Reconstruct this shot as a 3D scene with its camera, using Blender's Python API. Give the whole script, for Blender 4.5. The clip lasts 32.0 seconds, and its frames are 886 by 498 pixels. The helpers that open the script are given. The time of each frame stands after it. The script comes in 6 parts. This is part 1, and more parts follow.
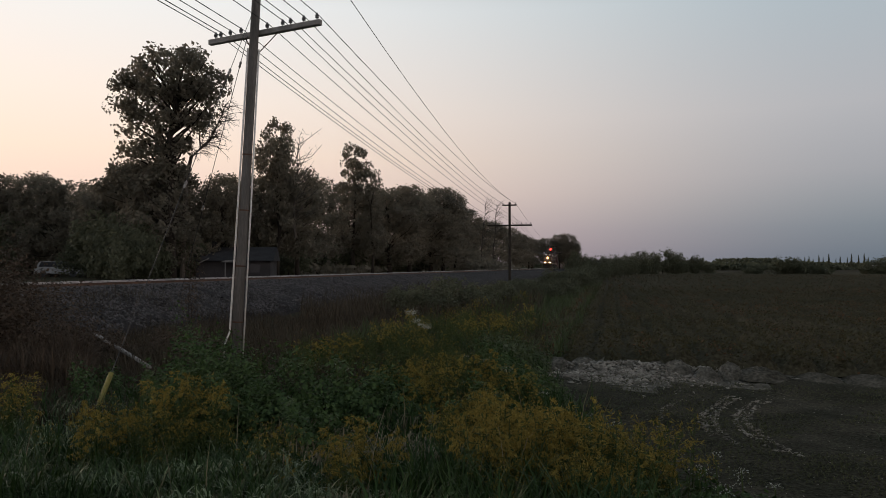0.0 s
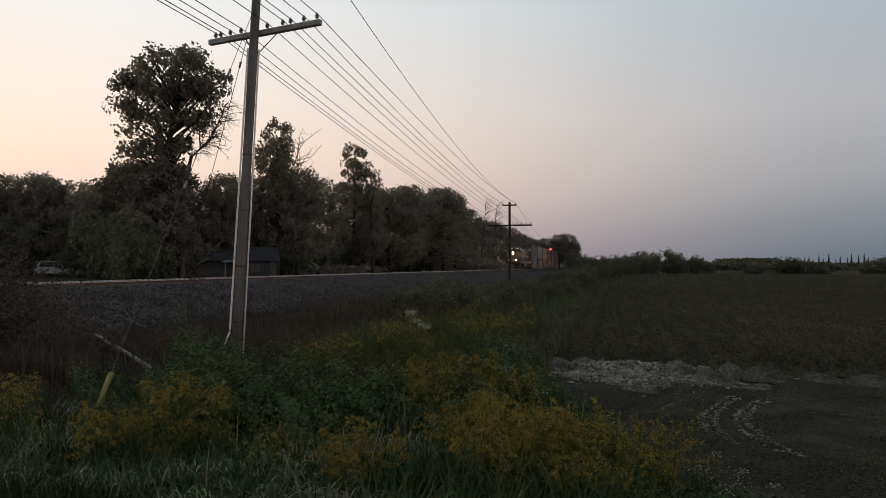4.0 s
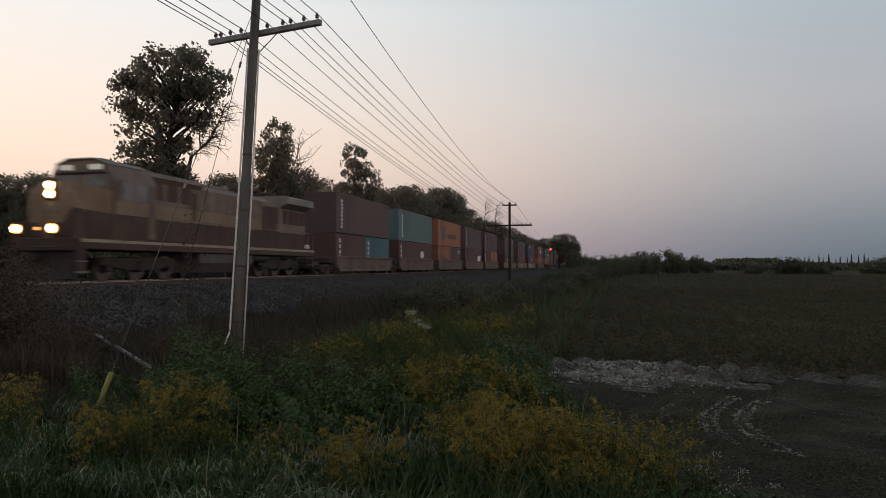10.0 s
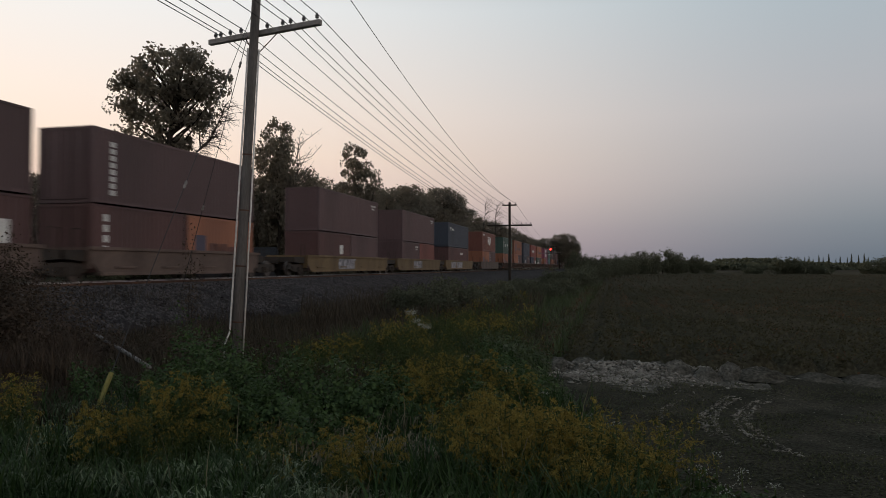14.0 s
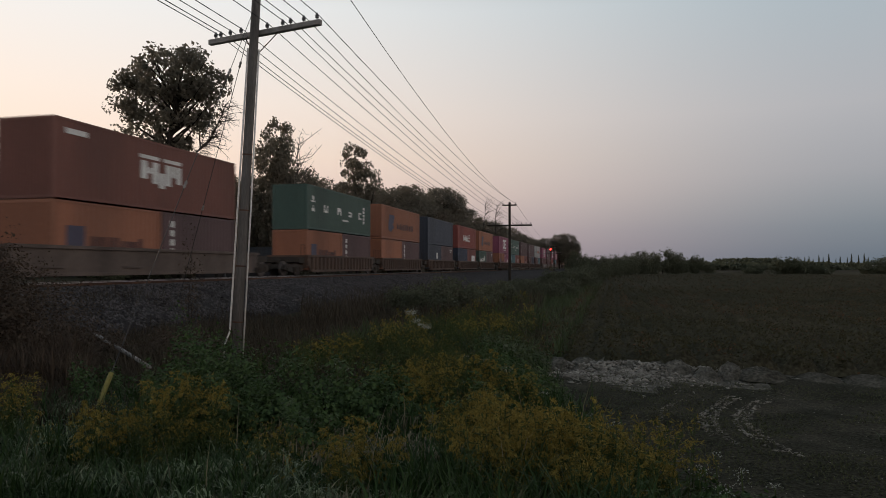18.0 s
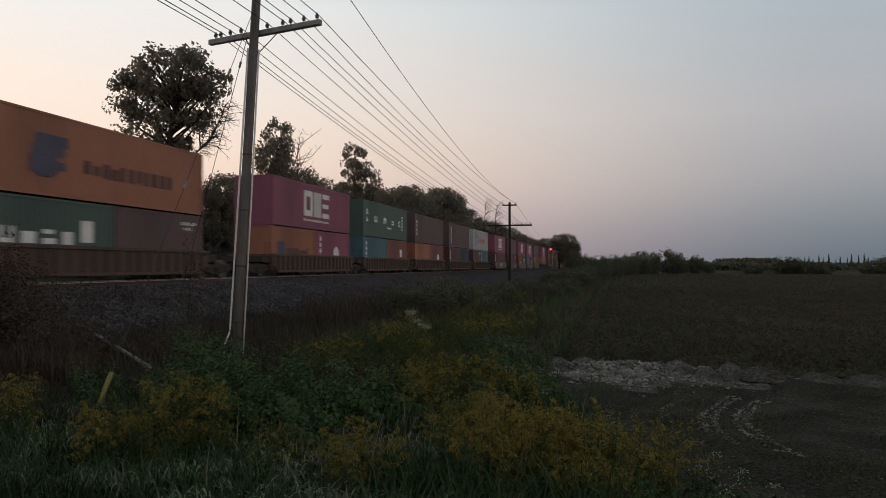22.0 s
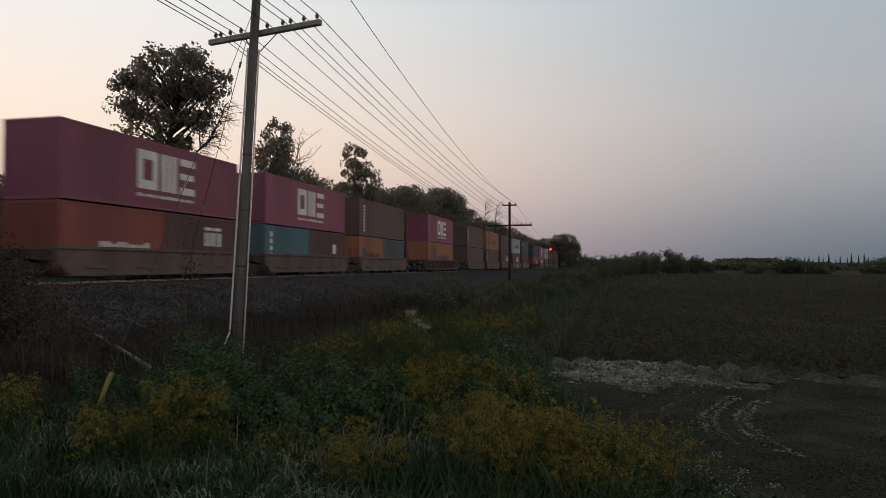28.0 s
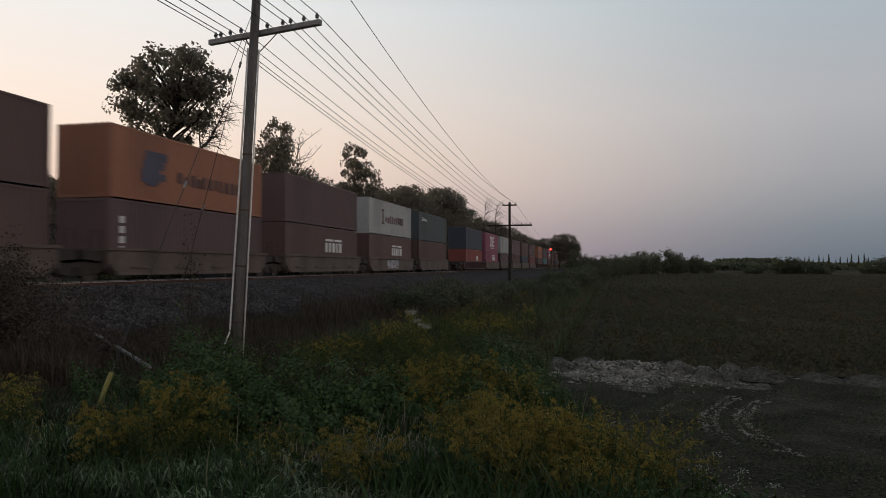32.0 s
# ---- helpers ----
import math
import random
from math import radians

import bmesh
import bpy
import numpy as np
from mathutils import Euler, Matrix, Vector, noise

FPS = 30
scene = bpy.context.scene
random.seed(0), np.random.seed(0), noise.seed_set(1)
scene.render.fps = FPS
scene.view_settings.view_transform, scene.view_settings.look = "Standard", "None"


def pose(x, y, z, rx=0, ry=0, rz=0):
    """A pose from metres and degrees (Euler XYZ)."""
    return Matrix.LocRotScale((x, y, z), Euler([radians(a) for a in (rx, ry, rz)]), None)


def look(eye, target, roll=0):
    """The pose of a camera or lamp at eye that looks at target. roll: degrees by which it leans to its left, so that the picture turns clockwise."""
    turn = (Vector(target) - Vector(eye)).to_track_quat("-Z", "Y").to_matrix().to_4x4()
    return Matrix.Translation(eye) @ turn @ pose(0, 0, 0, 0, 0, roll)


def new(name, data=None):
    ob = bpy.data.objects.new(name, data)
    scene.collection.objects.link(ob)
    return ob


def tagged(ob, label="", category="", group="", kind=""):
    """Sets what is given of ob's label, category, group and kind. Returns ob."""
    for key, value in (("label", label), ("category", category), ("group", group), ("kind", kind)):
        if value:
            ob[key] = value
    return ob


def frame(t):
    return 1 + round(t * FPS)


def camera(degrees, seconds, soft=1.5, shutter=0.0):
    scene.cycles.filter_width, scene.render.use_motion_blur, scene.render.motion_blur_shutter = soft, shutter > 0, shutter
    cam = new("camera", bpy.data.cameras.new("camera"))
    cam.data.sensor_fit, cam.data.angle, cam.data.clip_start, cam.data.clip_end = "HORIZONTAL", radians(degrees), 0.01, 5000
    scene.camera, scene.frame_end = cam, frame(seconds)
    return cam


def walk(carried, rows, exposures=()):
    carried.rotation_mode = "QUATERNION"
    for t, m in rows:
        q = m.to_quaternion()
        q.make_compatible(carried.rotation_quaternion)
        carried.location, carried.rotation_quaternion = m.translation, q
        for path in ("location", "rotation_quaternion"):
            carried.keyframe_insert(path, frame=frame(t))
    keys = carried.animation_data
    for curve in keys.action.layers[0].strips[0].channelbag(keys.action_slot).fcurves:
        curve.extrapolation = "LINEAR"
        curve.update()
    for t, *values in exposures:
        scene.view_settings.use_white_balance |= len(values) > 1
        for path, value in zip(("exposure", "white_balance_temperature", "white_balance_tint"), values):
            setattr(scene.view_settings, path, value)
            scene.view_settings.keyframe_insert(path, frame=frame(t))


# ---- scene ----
# One pinhole camera on a stand beside a railway line, looking along it to the north-west.
# x to the east, y along the track (away), z up; z = 0 is the field, the eye is 2.2 m above it.
EYE_Z = 2.2
TURN, TILT = 13.28, 1.415
RAIL_Z = 1.615
TRACK_X = -20.0

cam = camera(63.98, 32.0, 0.6, 0.5)
stand = pose(0, 0, EYE_Z, 90 + TILT, 0, TURN)
walk(cam, [(0.0, stand), (32.0, stand)], ((0.0, 0.04), (6.0, 0.04), (14.0, 0.02), (32.0, -0.02)))

# ---- sky and light ----
SUN_AZ = 72.0      # degrees west of the track's direction
SUN_EL = 2.0
world = bpy.data.worlds.new("dusk_sky")
scene.world = world
world.use_nodes = True
wn = world.node_tree
sky = wn.nodes.new("ShaderNodeTexSky")
sky.sky_type = "NISHITA"
sky.sun_disc = False
sky.sun_elevation = radians(SUN_EL)
sky.sun_rotation = radians(-SUN_AZ)
sky.air_density, sky.dust_density, sky.ozone_density = 1.0, 2.0, 2.0


def ramp(stops):
    n = wn.nodes.new("ShaderNodeValToRGB")
    while len(n.color_ramp.elements) < len(stops):
        n.color_ramp.elements.new(0.5)
    for e, (at, c) in zip(n.color_ramp.elements, stops):
        e.position, e.color = at, (*c, 1)
    return n


# hazy after-sunset sky: a warm side towards the sun, a grey-blue side away from it, by the sine of the height
coord, parts_of = wn.nodes.new("ShaderNodeTexCoord"), wn.nodes.new("ShaderNodeSeparateXYZ")
wn.links.new(coord.outputs["Generated"], parts_of.inputs[0])
warm = ramp([(0.0, (0.55, 0.40, 0.43)), (0.05, (0.70, 0.50, 0.50)), (0.10, (0.89, 0.65, 0.56)), (0.15, (0.97, 0.75, 0.61)), (0.22, (0.97, 0.82, 0.71)), (0.34, (0.90, 0.88, 0.85)), (0.55, (0.42, 0.46, 0.49)), (1.0, (0.12, 0.15, 0.18))])
cool = ramp([(0.0, (0.135, 0.172, 0.215)), (0.05, (0.195, 0.23, 0.275)), (0.12, (0.345, 0.345, 0.375)), (0.20, (0.44, 0.435, 0.455)), (0.34, (0.41, 0.475, 0.515)), (0.55, (0.20, 0.25, 0.29)), (1.0, (0.09, 0.125, 0.16))])
glow_east = ramp([(0.0, (0.48, 0.42, 0.45)), (0.08, (0.97, 0.80, 0.72)), (0.2, (1.12, 0.94, 0.83)), (0.36, (0.80, 0.74, 0.70)), (0.6, (0.22, 0.255, 0.29)), (1.0, (0.09, 0.125, 0.16))])
away = wn.nodes.new("ShaderNodeVectorMath")
away.operation = "DOT_PRODUCT"
away.inputs[1].default_value = (-math.sin(radians(SUN_AZ)), math.cos(radians(SUN_AZ)), 0)
wn.links.new(coord.outputs["Generated"], away.inputs[0])
side = wn.nodes.new("ShaderNodeMapRange")
side.interpolation_type = "SMOOTHSTEP"
side.inputs[1].default_value, side.inputs[2].default_value = -0.05, 0.90
wn.links.new(away.outputs["Value"], side.inputs[0])
both, veil, east = wn.nodes.new("ShaderNodeMix"), wn.nodes.new("ShaderNodeMix"), wn.nodes.new("ShaderNodeMix")
for n in (both, veil, east):
    n.data_type = "RGBA"
opposite = wn.nodes.new("ShaderNodeMapRange")
opposite.interpolation_type = "SMOOTHSTEP"
opposite.inputs[1].default_value, opposite.inputs[2].default_value = -0.1, -0.8
wn.links.new(away.outputs["Value"], opposite.inputs[0])
wn.links.new(opposite.outputs[0], east.inputs[0])
wn.links.new(cool.outputs[0], east.inputs[6])
wn.links.new(glow_east.outputs[0], east.inputs[7])
for n in (warm, cool, glow_east):
    wn.links.new(parts_of.outputs["Z"], n.inputs[0])
wn.links.new(side.outputs[0], both.inputs[0])
wn.links.new(east.outputs[2], both.inputs[6])
wn.links.new(warm.outputs[0], both.inputs[7])
veil.inputs[0].default_value = 0.04
wn.links.new(both.outputs[2], veil.inputs[6])
wn.links.new(sky.outputs[0], veil.inputs[7])
wn.links.new(veil.outputs[2], wn.nodes["Background"].inputs[0])
wn.nodes["Background"].inputs[1].default_value = 1.0
sun_data = bpy.data.lights.new("sun", "SUN")
sun_data.energy, sun_data.angle, sun_data.color = 0.8, radians(25), (1.0, 0.70, 0.48)
sun = new("sun", sun_data)
az, el = radians(90 + SUN_AZ), radians(SUN_EL + 2)
sun.matrix_world = look((0, 0, 50), (-math.cos(az) * math.cos(el) * 100, -math.sin(az) * math.cos(el) * 100, 50 - 100 * math.sin(el)))


# ---- helpers of this scene ----
SN, CS = math.sin(radians(TURN)), math.cos(radians(TURN))


def site(aside, ahead):
    """Plan position from metres to the right of, and ahead along, the middle line of view."""
    return aside * CS - ahead * SN, ahead * CS + aside * SN


def smooth(a, b, v):
    t = np.clip((v - a) / (b - a), 0, 1)
    return t * t * (3 - 2 * t)


class Build:
    """Collects vertices and faces of one mesh."""

    def __init__(self):
        self.v, self.f, self.m = [], [], []

    def add(self, verts, faces, m=0):
        o = len(self.v)
        self.v += [tuple(p) for p in verts]
        self.f += [tuple(o + i for i in f) for f in faces]
        self.m += [m] * len(faces)
        return self

    def box(self, x0, x1, y0, y1, z0, z1, m=0, c=0.0):
        if c <= 0:
            vs = [(x, y, z) for z in (z0, z1) for y in (y0, y1) for x in (x0, x1)]
            return self.add(vs, [(0, 2, 3, 1), (4, 5, 7, 6), (0, 1, 5, 4), (2, 6, 7, 3), (0, 4, 6, 2), (1, 3, 7, 5)], m)
        ring = lambda d, z: [(x0 + d + c, y0 + d, z), (x1 - d - c, y0 + d, z), (x1 - d, y0 + d + c, z), (x1 - d, y1 - d - c, z),
                             (x1 - d - c, y1 - d, z), (x0 + d + c, y1 - d, z), (x0 + d, y1 - d - c, z), (x0 + d, y0 + d + c, z)]
        rs = [ring(c, z0), ring(0, z0 + c), ring(0, z1 - c), ring(c, z1)]
        fs = [tuple(range(7, -1, -1)), tuple(range(24, 32))]
        for k in range(3):
            fs += [(k * 8 + i, k * 8 + (i + 1) % 8, k * 8 + 8 + (i + 1) % 8, k * 8 + 8 + i) for i in range(8)]
        return self.add([p for r in rs for p in r], fs, m)

    def prism(self, profile, axis, a, b, m=0):
        """Extrudes a closed profile of pairs along x, y or z from a to b."""
        n = len(profile)
        put = {"x": lambda p, s: (s, p[0], p[1]), "y": lambda p, s: (p[0], s, p[1]), "z": lambda p, s: (p[0], p[1], s)}[axis]
        vs = [put(p, a) for p in profile] + [put(p, b) for p in profile]
        fs = [(i, (i + 1) % n, n + (i + 1) % n, n + i) for i in range(n)]
        fs += [tuple(range(n - 1, -1, -1)), tuple(range(n, 2 * n))]
        return self.add(vs, fs, m)

    def tube(self, pts, radii, sides=6, m=0, cap=True):
        pts = [Vector(p) for p in pts]
        if not hasattr(radii, "__len__"):
            radii = [radii] * len(pts)
        vs, fs = [], []
        for i, p in enumerate(pts):
            d = (pts[min(i + 1, len(pts) - 1)] - pts[max(i - 1, 0)]).normalized()
            a = d.orthogonal().normalized() if abs(d.z) > 0.9 else d.cross(Vector((0, 0, 1))).normalized()
            b = d.cross(a)
            vs += [p + radii[i] * (math.cos(2 * math.pi * k / sides) * a + math.sin(2 * math.pi * k / sides) * b) for k in range(sides)]
        for i in range(len(pts) - 1):
            fs += [(i * sides + k, i * sides + (k + 1) % sides, (i + 1) * sides + (k + 1) % sides, (i + 1) * sides + k) for k in range(sides)]
        if cap:
            e = (len(pts) - 1) * sides
            fs += [tuple(range(sides - 1, -1, -1)), tuple(range(e, e + sides))]
        return self.add(vs, fs, m)

    def wheel(self, x0, x1, y, z, r, m=0, sides=20):
        """A disc with its axle along x."""
        pr = [(y + r * math.cos(2 * math.pi * k / sides), z + r * math.sin(2 * math.pi * k / sides)) for k in range(sides)]
        return self.prism(pr, "x", x0, x1, m)

    def mesh(self, name, mats, flat=True):
        me = bpy.data.meshes.new(name)
        me.from_pydata(self.v, [], self.f)
        for mt in mats if isinstance(mats, (list, tuple)) else [mats]:
            me.materials.append(mt)
        if any(self.m):
            me.polygons.foreach_set("material_index", self.m)
        if not flat:
            me.polygons.foreach_set("use_smooth", [True] * len(me.polygons))
        me.validate()
        return me


def mesh_np(name, verts, faces, mats, index=None, flat=True):
    """A mesh from arrays: verts (n, 3), faces (m, k) with one k."""
    me = bpy.data.meshes.new(name)
    k = faces.shape[1]
    me.vertices.add(len(verts))
    me.vertices.foreach_set("co", np.asarray(verts, np.float32).ravel())
    me.loops.add(faces.size)
    me.loops.foreach_set("vertex_index", faces.astype(np.int32).ravel())
    me.polygons.add(len(faces))
    me.polygons.foreach_set("loop_start", np.arange(0, faces.size, k, dtype=np.int32))
    me.update(calc_edges=True)
    for mt in mats if isinstance(mats, (list, tuple)) else [mats]:
        me.materials.append(mt)
    if index is not None:
        me.polygons.foreach_set("material_index", np.asarray(index, np.int32))
    if not flat:
        me.polygons.foreach_set("use_smooth", np.ones(len(faces), bool))
    return me


def part(name, shape, material, parent, label="", at=None, flat=True):
    """Links a Build (or a ready mesh) as one mesh object under a thing or a part."""
    me = shape.mesh(name, material, flat) if isinstance(shape, Build) else shape
    ob = new(name, me)
    ob.parent = parent
    if at is not None:
        ob.matrix_basis = at
    if not isinstance(shape, Build) and material is not None and not isinstance(material, (list, tuple)):
        ob.material_slots[0].link = "OBJECT"
        ob.material_slots[0].material = material
    return tagged(ob, label)


def thing(name, label, category, at=None, group="", kind=""):
    ob = new(name)
    ob.empty_display_size = 0.3
    if at is not None:
        ob.matrix_basis = at
    return tagged(ob, label, category, group, kind)


def solo(name, shape, material, label, category, at=None, group="", kind="", flat=True):
    """A top-level thing of one mesh."""
    ob = part(name, shape, material, None, "", at, flat)
    return tagged(ob, label, category, group, kind)


# ---- materials ----
def mat(name, c1, c2=None, rough=0.7, metal=0.0, scale=2.0, fine=30.0, bump=0.3, depth=0.01, vary=0.0, streak=1.0, fleck=0.18, spec=0.5):
    """Two colours mixed by a coarse noise, flecked by a fine one, with relief. vary: change of value from object to object."""
    c2 = c2 or tuple(v * 0.7 for v in c1)
    mt = bpy.data.materials.new(name)
    mt.use_nodes = True
    t = mt.node_tree
    p = t.nodes["Principled BSDF"]
    tc, mp = t.nodes.new("ShaderNodeTexCoord"), t.nodes.new("ShaderNodeMapping")
    mp.inputs["Scale"].default_value = (1, 1, 1 / streak)
    t.links.new(tc.outputs["Object"], mp.inputs[0])
    n1, n2 = t.nodes.new("ShaderNodeTexNoise"), t.nodes.new("ShaderNodeTexNoise")
    for n, s, d in ((n1, scale, 5), (n2, fine, 3)):
        n.inputs["Scale"].default_value, n.inputs["Detail"].default_value = s, d
        t.links.new(mp.outputs[0], n.inputs["Vector"])
    r = t.nodes.new("ShaderNodeMapRange")
    r.inputs[1].default_value, r.inputs[2].default_value = 0.35, 0.68
    t.links.new(n1.outputs[0], r.inputs[0])
    mx = t.nodes.new("ShaderNodeMix")
    mx.data_type = "RGBA"
    mx.inputs[6].default_value, mx.inputs[7].default_value = (*c1, 1), (*c2, 1)
    t.links.new(r.outputs[0], mx.inputs[0])
    hs = t.nodes.new("ShaderNodeHueSaturation")
    t.links.new(mx.outputs[2], hs.inputs["Color"])
    r2 = t.nodes.new("ShaderNodeMapRange")
    r2.inputs[1].default_value, r2.inputs[2].default_value = 0.3, 0.7
    r2.inputs[3].default_value, r2.inputs[4].default_value = 1 - fleck, 1 + fleck
    t.links.new(n2.outputs[0], r2.inputs[0])
    last = r2.outputs[0]
    if vary:
        oi, r3, ml = t.nodes.new("ShaderNodeObjectInfo"), t.nodes.new("ShaderNodeMapRange"), t.nodes.new("ShaderNodeMath")
        r3.inputs[3].default_value, r3.inputs[4].default_value = 1 - vary, 1 + vary
        ml.operation = "MULTIPLY"
        t.links.new(oi.outputs["Random"], r3.inputs[0])
        t.links.new(last, ml.inputs[0])
        t.links.new(r3.outputs[0], ml.inputs[1])
        last = ml.outputs[0]
    t.links.new(last, hs.inputs["Value"])
    t.links.new(hs.outputs[0], p.inputs["Base Color"])
    rr = t.nodes.new("ShaderNodeMapRange")
    rr.inputs[3].default_value, rr.inputs[4].default_value = max(0.05, rough - 0.1), min(1, rough + 0.12)
    t.links.new(n1.outputs[0], rr.inputs[0])
    t.links.new(rr.outputs[0], p.inputs["Roughness"])
    p.inputs["Metallic"].default_value = metal
    p.inputs["Specular IOR Level"].default_value = spec
    if bump:
        b = t.nodes.new("ShaderNodeBump")
        b.inputs["Strength"].default_value, b.inputs["Distance"].default_value = bump, depth
        t.links.new(n2.outputs[0], b.inputs["Height"])
        t.links.new(b.outputs[0], p.inputs["Normal"])
    return mt


def leaf(name, c1, c2, through_light=0.25, rough=0.6, spec=0.2):
    """Foliage: a colour for each leaf between two, by island, and some light let through."""
    mt = bpy.data.materials.new(name)
    mt.use_nodes = True
    t = mt.node_tree
    p = t.nodes["Principled BSDF"]
    g, mx = t.nodes.new("ShaderNodeNewGeometry"), t.nodes.new("ShaderNodeMix")
    mx.data_type = "RGBA"
    mx.inputs[6].default_value, mx.inputs[7].default_value = (*c1, 1), (*c2, 1)
    tc, nz = t.nodes.new("ShaderNodeTexCoord"), t.nodes.new("ShaderNodeTexNoise")
    nz.inputs["Scale"].default_value = 0.7
    t.links.new(tc.outputs["Object"], nz.inputs["Vector"])
    ad = t.nodes.new("ShaderNodeMath")
    ad.operation = "MULTIPLY_ADD"
    ad.inputs[1].default_value, ad.inputs[2].default_value = 0.6, -0.05
    t.links.new(g.outputs["Random Per Island"], ad.inputs[0])
    a2 = t.nodes.new("ShaderNodeMath")
    a2.operation = "MULTIPLY_ADD"
    a2.inputs[1].default_value = 0.5
    t.links.new(nz.outputs[0], a2.inputs[0])
    t.links.new(ad.outputs[0], a2.inputs[2])
    t.links.new(a2.outputs[0], mx.inputs[0])
    t.links.new(mx.outputs[2], p.inputs["Base Color"])
    p.inputs["Roughness"].default_value = rough
    p.inputs["Specular IOR Level"].default_value = spec
    tr, ms = t.nodes.new("ShaderNodeBsdfTranslucent"), t.nodes.new("ShaderNodeMixShader")
    t.links.new(mx.outputs[2], tr.inputs["Color"])
    ms.inputs[0].default_value = through_light
    t.links.new(p.outputs[0], ms.inputs[1])
    t.links.new(tr.outputs[0], ms.inputs[2])
    t.links.new(ms.outputs[0], t.nodes["Material Output"].inputs[0])
    return mt


def glow(name, colour, strength):
    mt = bpy.data.materials.new(name)
    mt.use_nodes = True
    p = mt.node_tree.nodes["Principled BSDF"]
    p.inputs["Base Color"].default_value = (*colour, 1)
    p.inputs["Emission Color"].default_value = (*colour, 1)
    p.inputs["Emission Strength"].default_value = strength
    return mt


M_SOIL = mat("weedy_soil", (0.0442, 0.0403, 0.0247), (0.0286, 0.0325, 0.0169), 0.95, 0, 0.6, 14, 0.8, 0.05, spec=0.08)
M_FIELD = mat("field_soil", (0.045, 0.036, 0.022), (0.03, 0.027, 0.017), 0.95, 0, 0.5, 9, 0.8, 0.05, spec=0.05)
M_YARD = mat("mown_dirt", (0.054, 0.049, 0.035), (0.019, 0.021, 0.012), 0.95, 0, 1.1, 22, 1.0, 0.06, fleck=0.7, spec=0.08)
M_PALE = mat("pale_dry_soil", (0.37, 0.345, 0.305), (0.11, 0.10, 0.085), 0.95, 0, 2.6, 16, 0.9, 0.04, fleck=0.4, spec=0.1)
M_MOUND = mat("dry_soil_mound", (0.17, 0.157, 0.135), (0.05, 0.046, 0.036), 0.95, 0, 3.0, 16, 1.0, 0.05, fleck=0.5, spec=0.1)
M_HEAP = mat("damp_soil_heap", (0.105, 0.096, 0.078), (0.04, 0.037, 0.028), 0.95, 0, 3.0, 16, 1.0, 0.05, fleck=0.5, spec=0.1)
M_BALLAST = mat("ballast", (0.046, 0.0425, 0.044), (0.024, 0.022, 0.0225), 0.9, 0, 1.2, 16, 1.0, 0.08, fleck=0.5, spec=0.15)
M_RAIL = mat("rail_steel", (0.55, 0.53, 0.52), (0.42, 0.38, 0.36), 0.28, 0.9, 4, 60, 0.1, 0.002)
M_RUST = mat("rusty_steel", (0.13, 0.07, 0.045), (0.07, 0.045, 0.035), 0.85, 0.2, 4, 50, 0.4, 0.004)
M_SLEEPER = mat("tarred_wood", (0.075, 0.06, 0.05), (0.045, 0.038, 0.032), 0.9, 0, 3, 40, 0.5, 0.006, streak=0.2)
M_POLE = mat("weathered_pole_wood", (0.175, 0.162, 0.155), (0.10, 0.092, 0.087), 0.85, 0, 5, 60, 0.6, 0.006, streak=8, spec=0.25)
M_ARM = mat("weathered_arm_wood", (0.34, 0.32, 0.305), (0.22, 0.205, 0.195), 0.85, 0, 5, 50, 0.5, 0.005)
M_PIPE = mat("pale_conduit", (0.78, 0.74, 0.71), (0.6, 0.57, 0.54), 0.5, 0, 2, 20, 0.1, 0.002)
M_GLASSY = mat("insulator_porcelain", (0.16, 0.15, 0.15), (0.1, 0.1, 0.1), 0.25, 0, 6, 40, 0.05, 0.001)
M_WIRE = mat("dark_wire", (0.05, 0.05, 0.055), (0.03, 0.03, 0.03), 0.6, 0.3, 4, 40, 0.1, 0.001)
M_STAKE = mat("yellow_marker_plastic", (0.27, 0.235, 0.05), (0.19, 0.165, 0.04), 0.5, 0, 3, 30, 0.1, 0.002)
M_BARK = mat("bark", (0.05, 0.042, 0.035), (0.03, 0.025, 0.022), 0.95, 0, 4, 30, 0.8, 0.02, streak=4, spec=0.15)
M_DEADWOOD = mat("bare_wood", (0.10, 0.086, 0.072), (0.06, 0.05, 0.042), 0.9, 0, 4, 30, 0.6, 0.01, streak=4)
M_STONE = leaf("ballast_stone", (0.012, 0.0115, 0.0118), (0.15, 0.14, 0.143), 0.0, 0.85, 0.15)
# lighter than real leaves: haze and glare over the woods put into the colour
L_HAZY_TREE = leaf("hazy_tree_leaves", (0.175, 0.158, 0.124), (0.245, 0.218, 0.168), 0.6, 0.6, 0.3)
L_BUSH = leaf("bush_leaves", (0.082, 0.09, 0.058), (0.135, 0.14, 0.09), 0.45)
L_VINE = leaf("vine_leaves", (0.0117, 0.0312, 0.0104), (0.1066, 0.1625, 0.0585), 0.2, 0.65, 0.12)
L_GRASS = leaf("grass_blades", (0.01344, 0.03136, 0.00896), (0.04704, 0.08512, 0.02464), 0.15, 0.45, 0.15)
L_DRY = leaf("dry_grass", (0.03875, 0.0325, 0.02375), (0.1025, 0.0825, 0.06), 0.2, 0.7, 0.1)
L_STEM = leaf("goldenrod_leaves", (0.0312, 0.052, 0.0169), (0.1079, 0.1365, 0.0468), 0.25, 0.6, 0.15)
L_GOLD = leaf("goldenrod_flowers", (0.13, 0.104, 0.0273), (0.338, 0.2665, 0.0715), 0.25, 0.7, 0.05)
L_CROP = leaf("ripening_crop_leaves", (0.050, 0.049, 0.028), (0.080, 0.069, 0.039), 0.2, 0.8, 0.05)
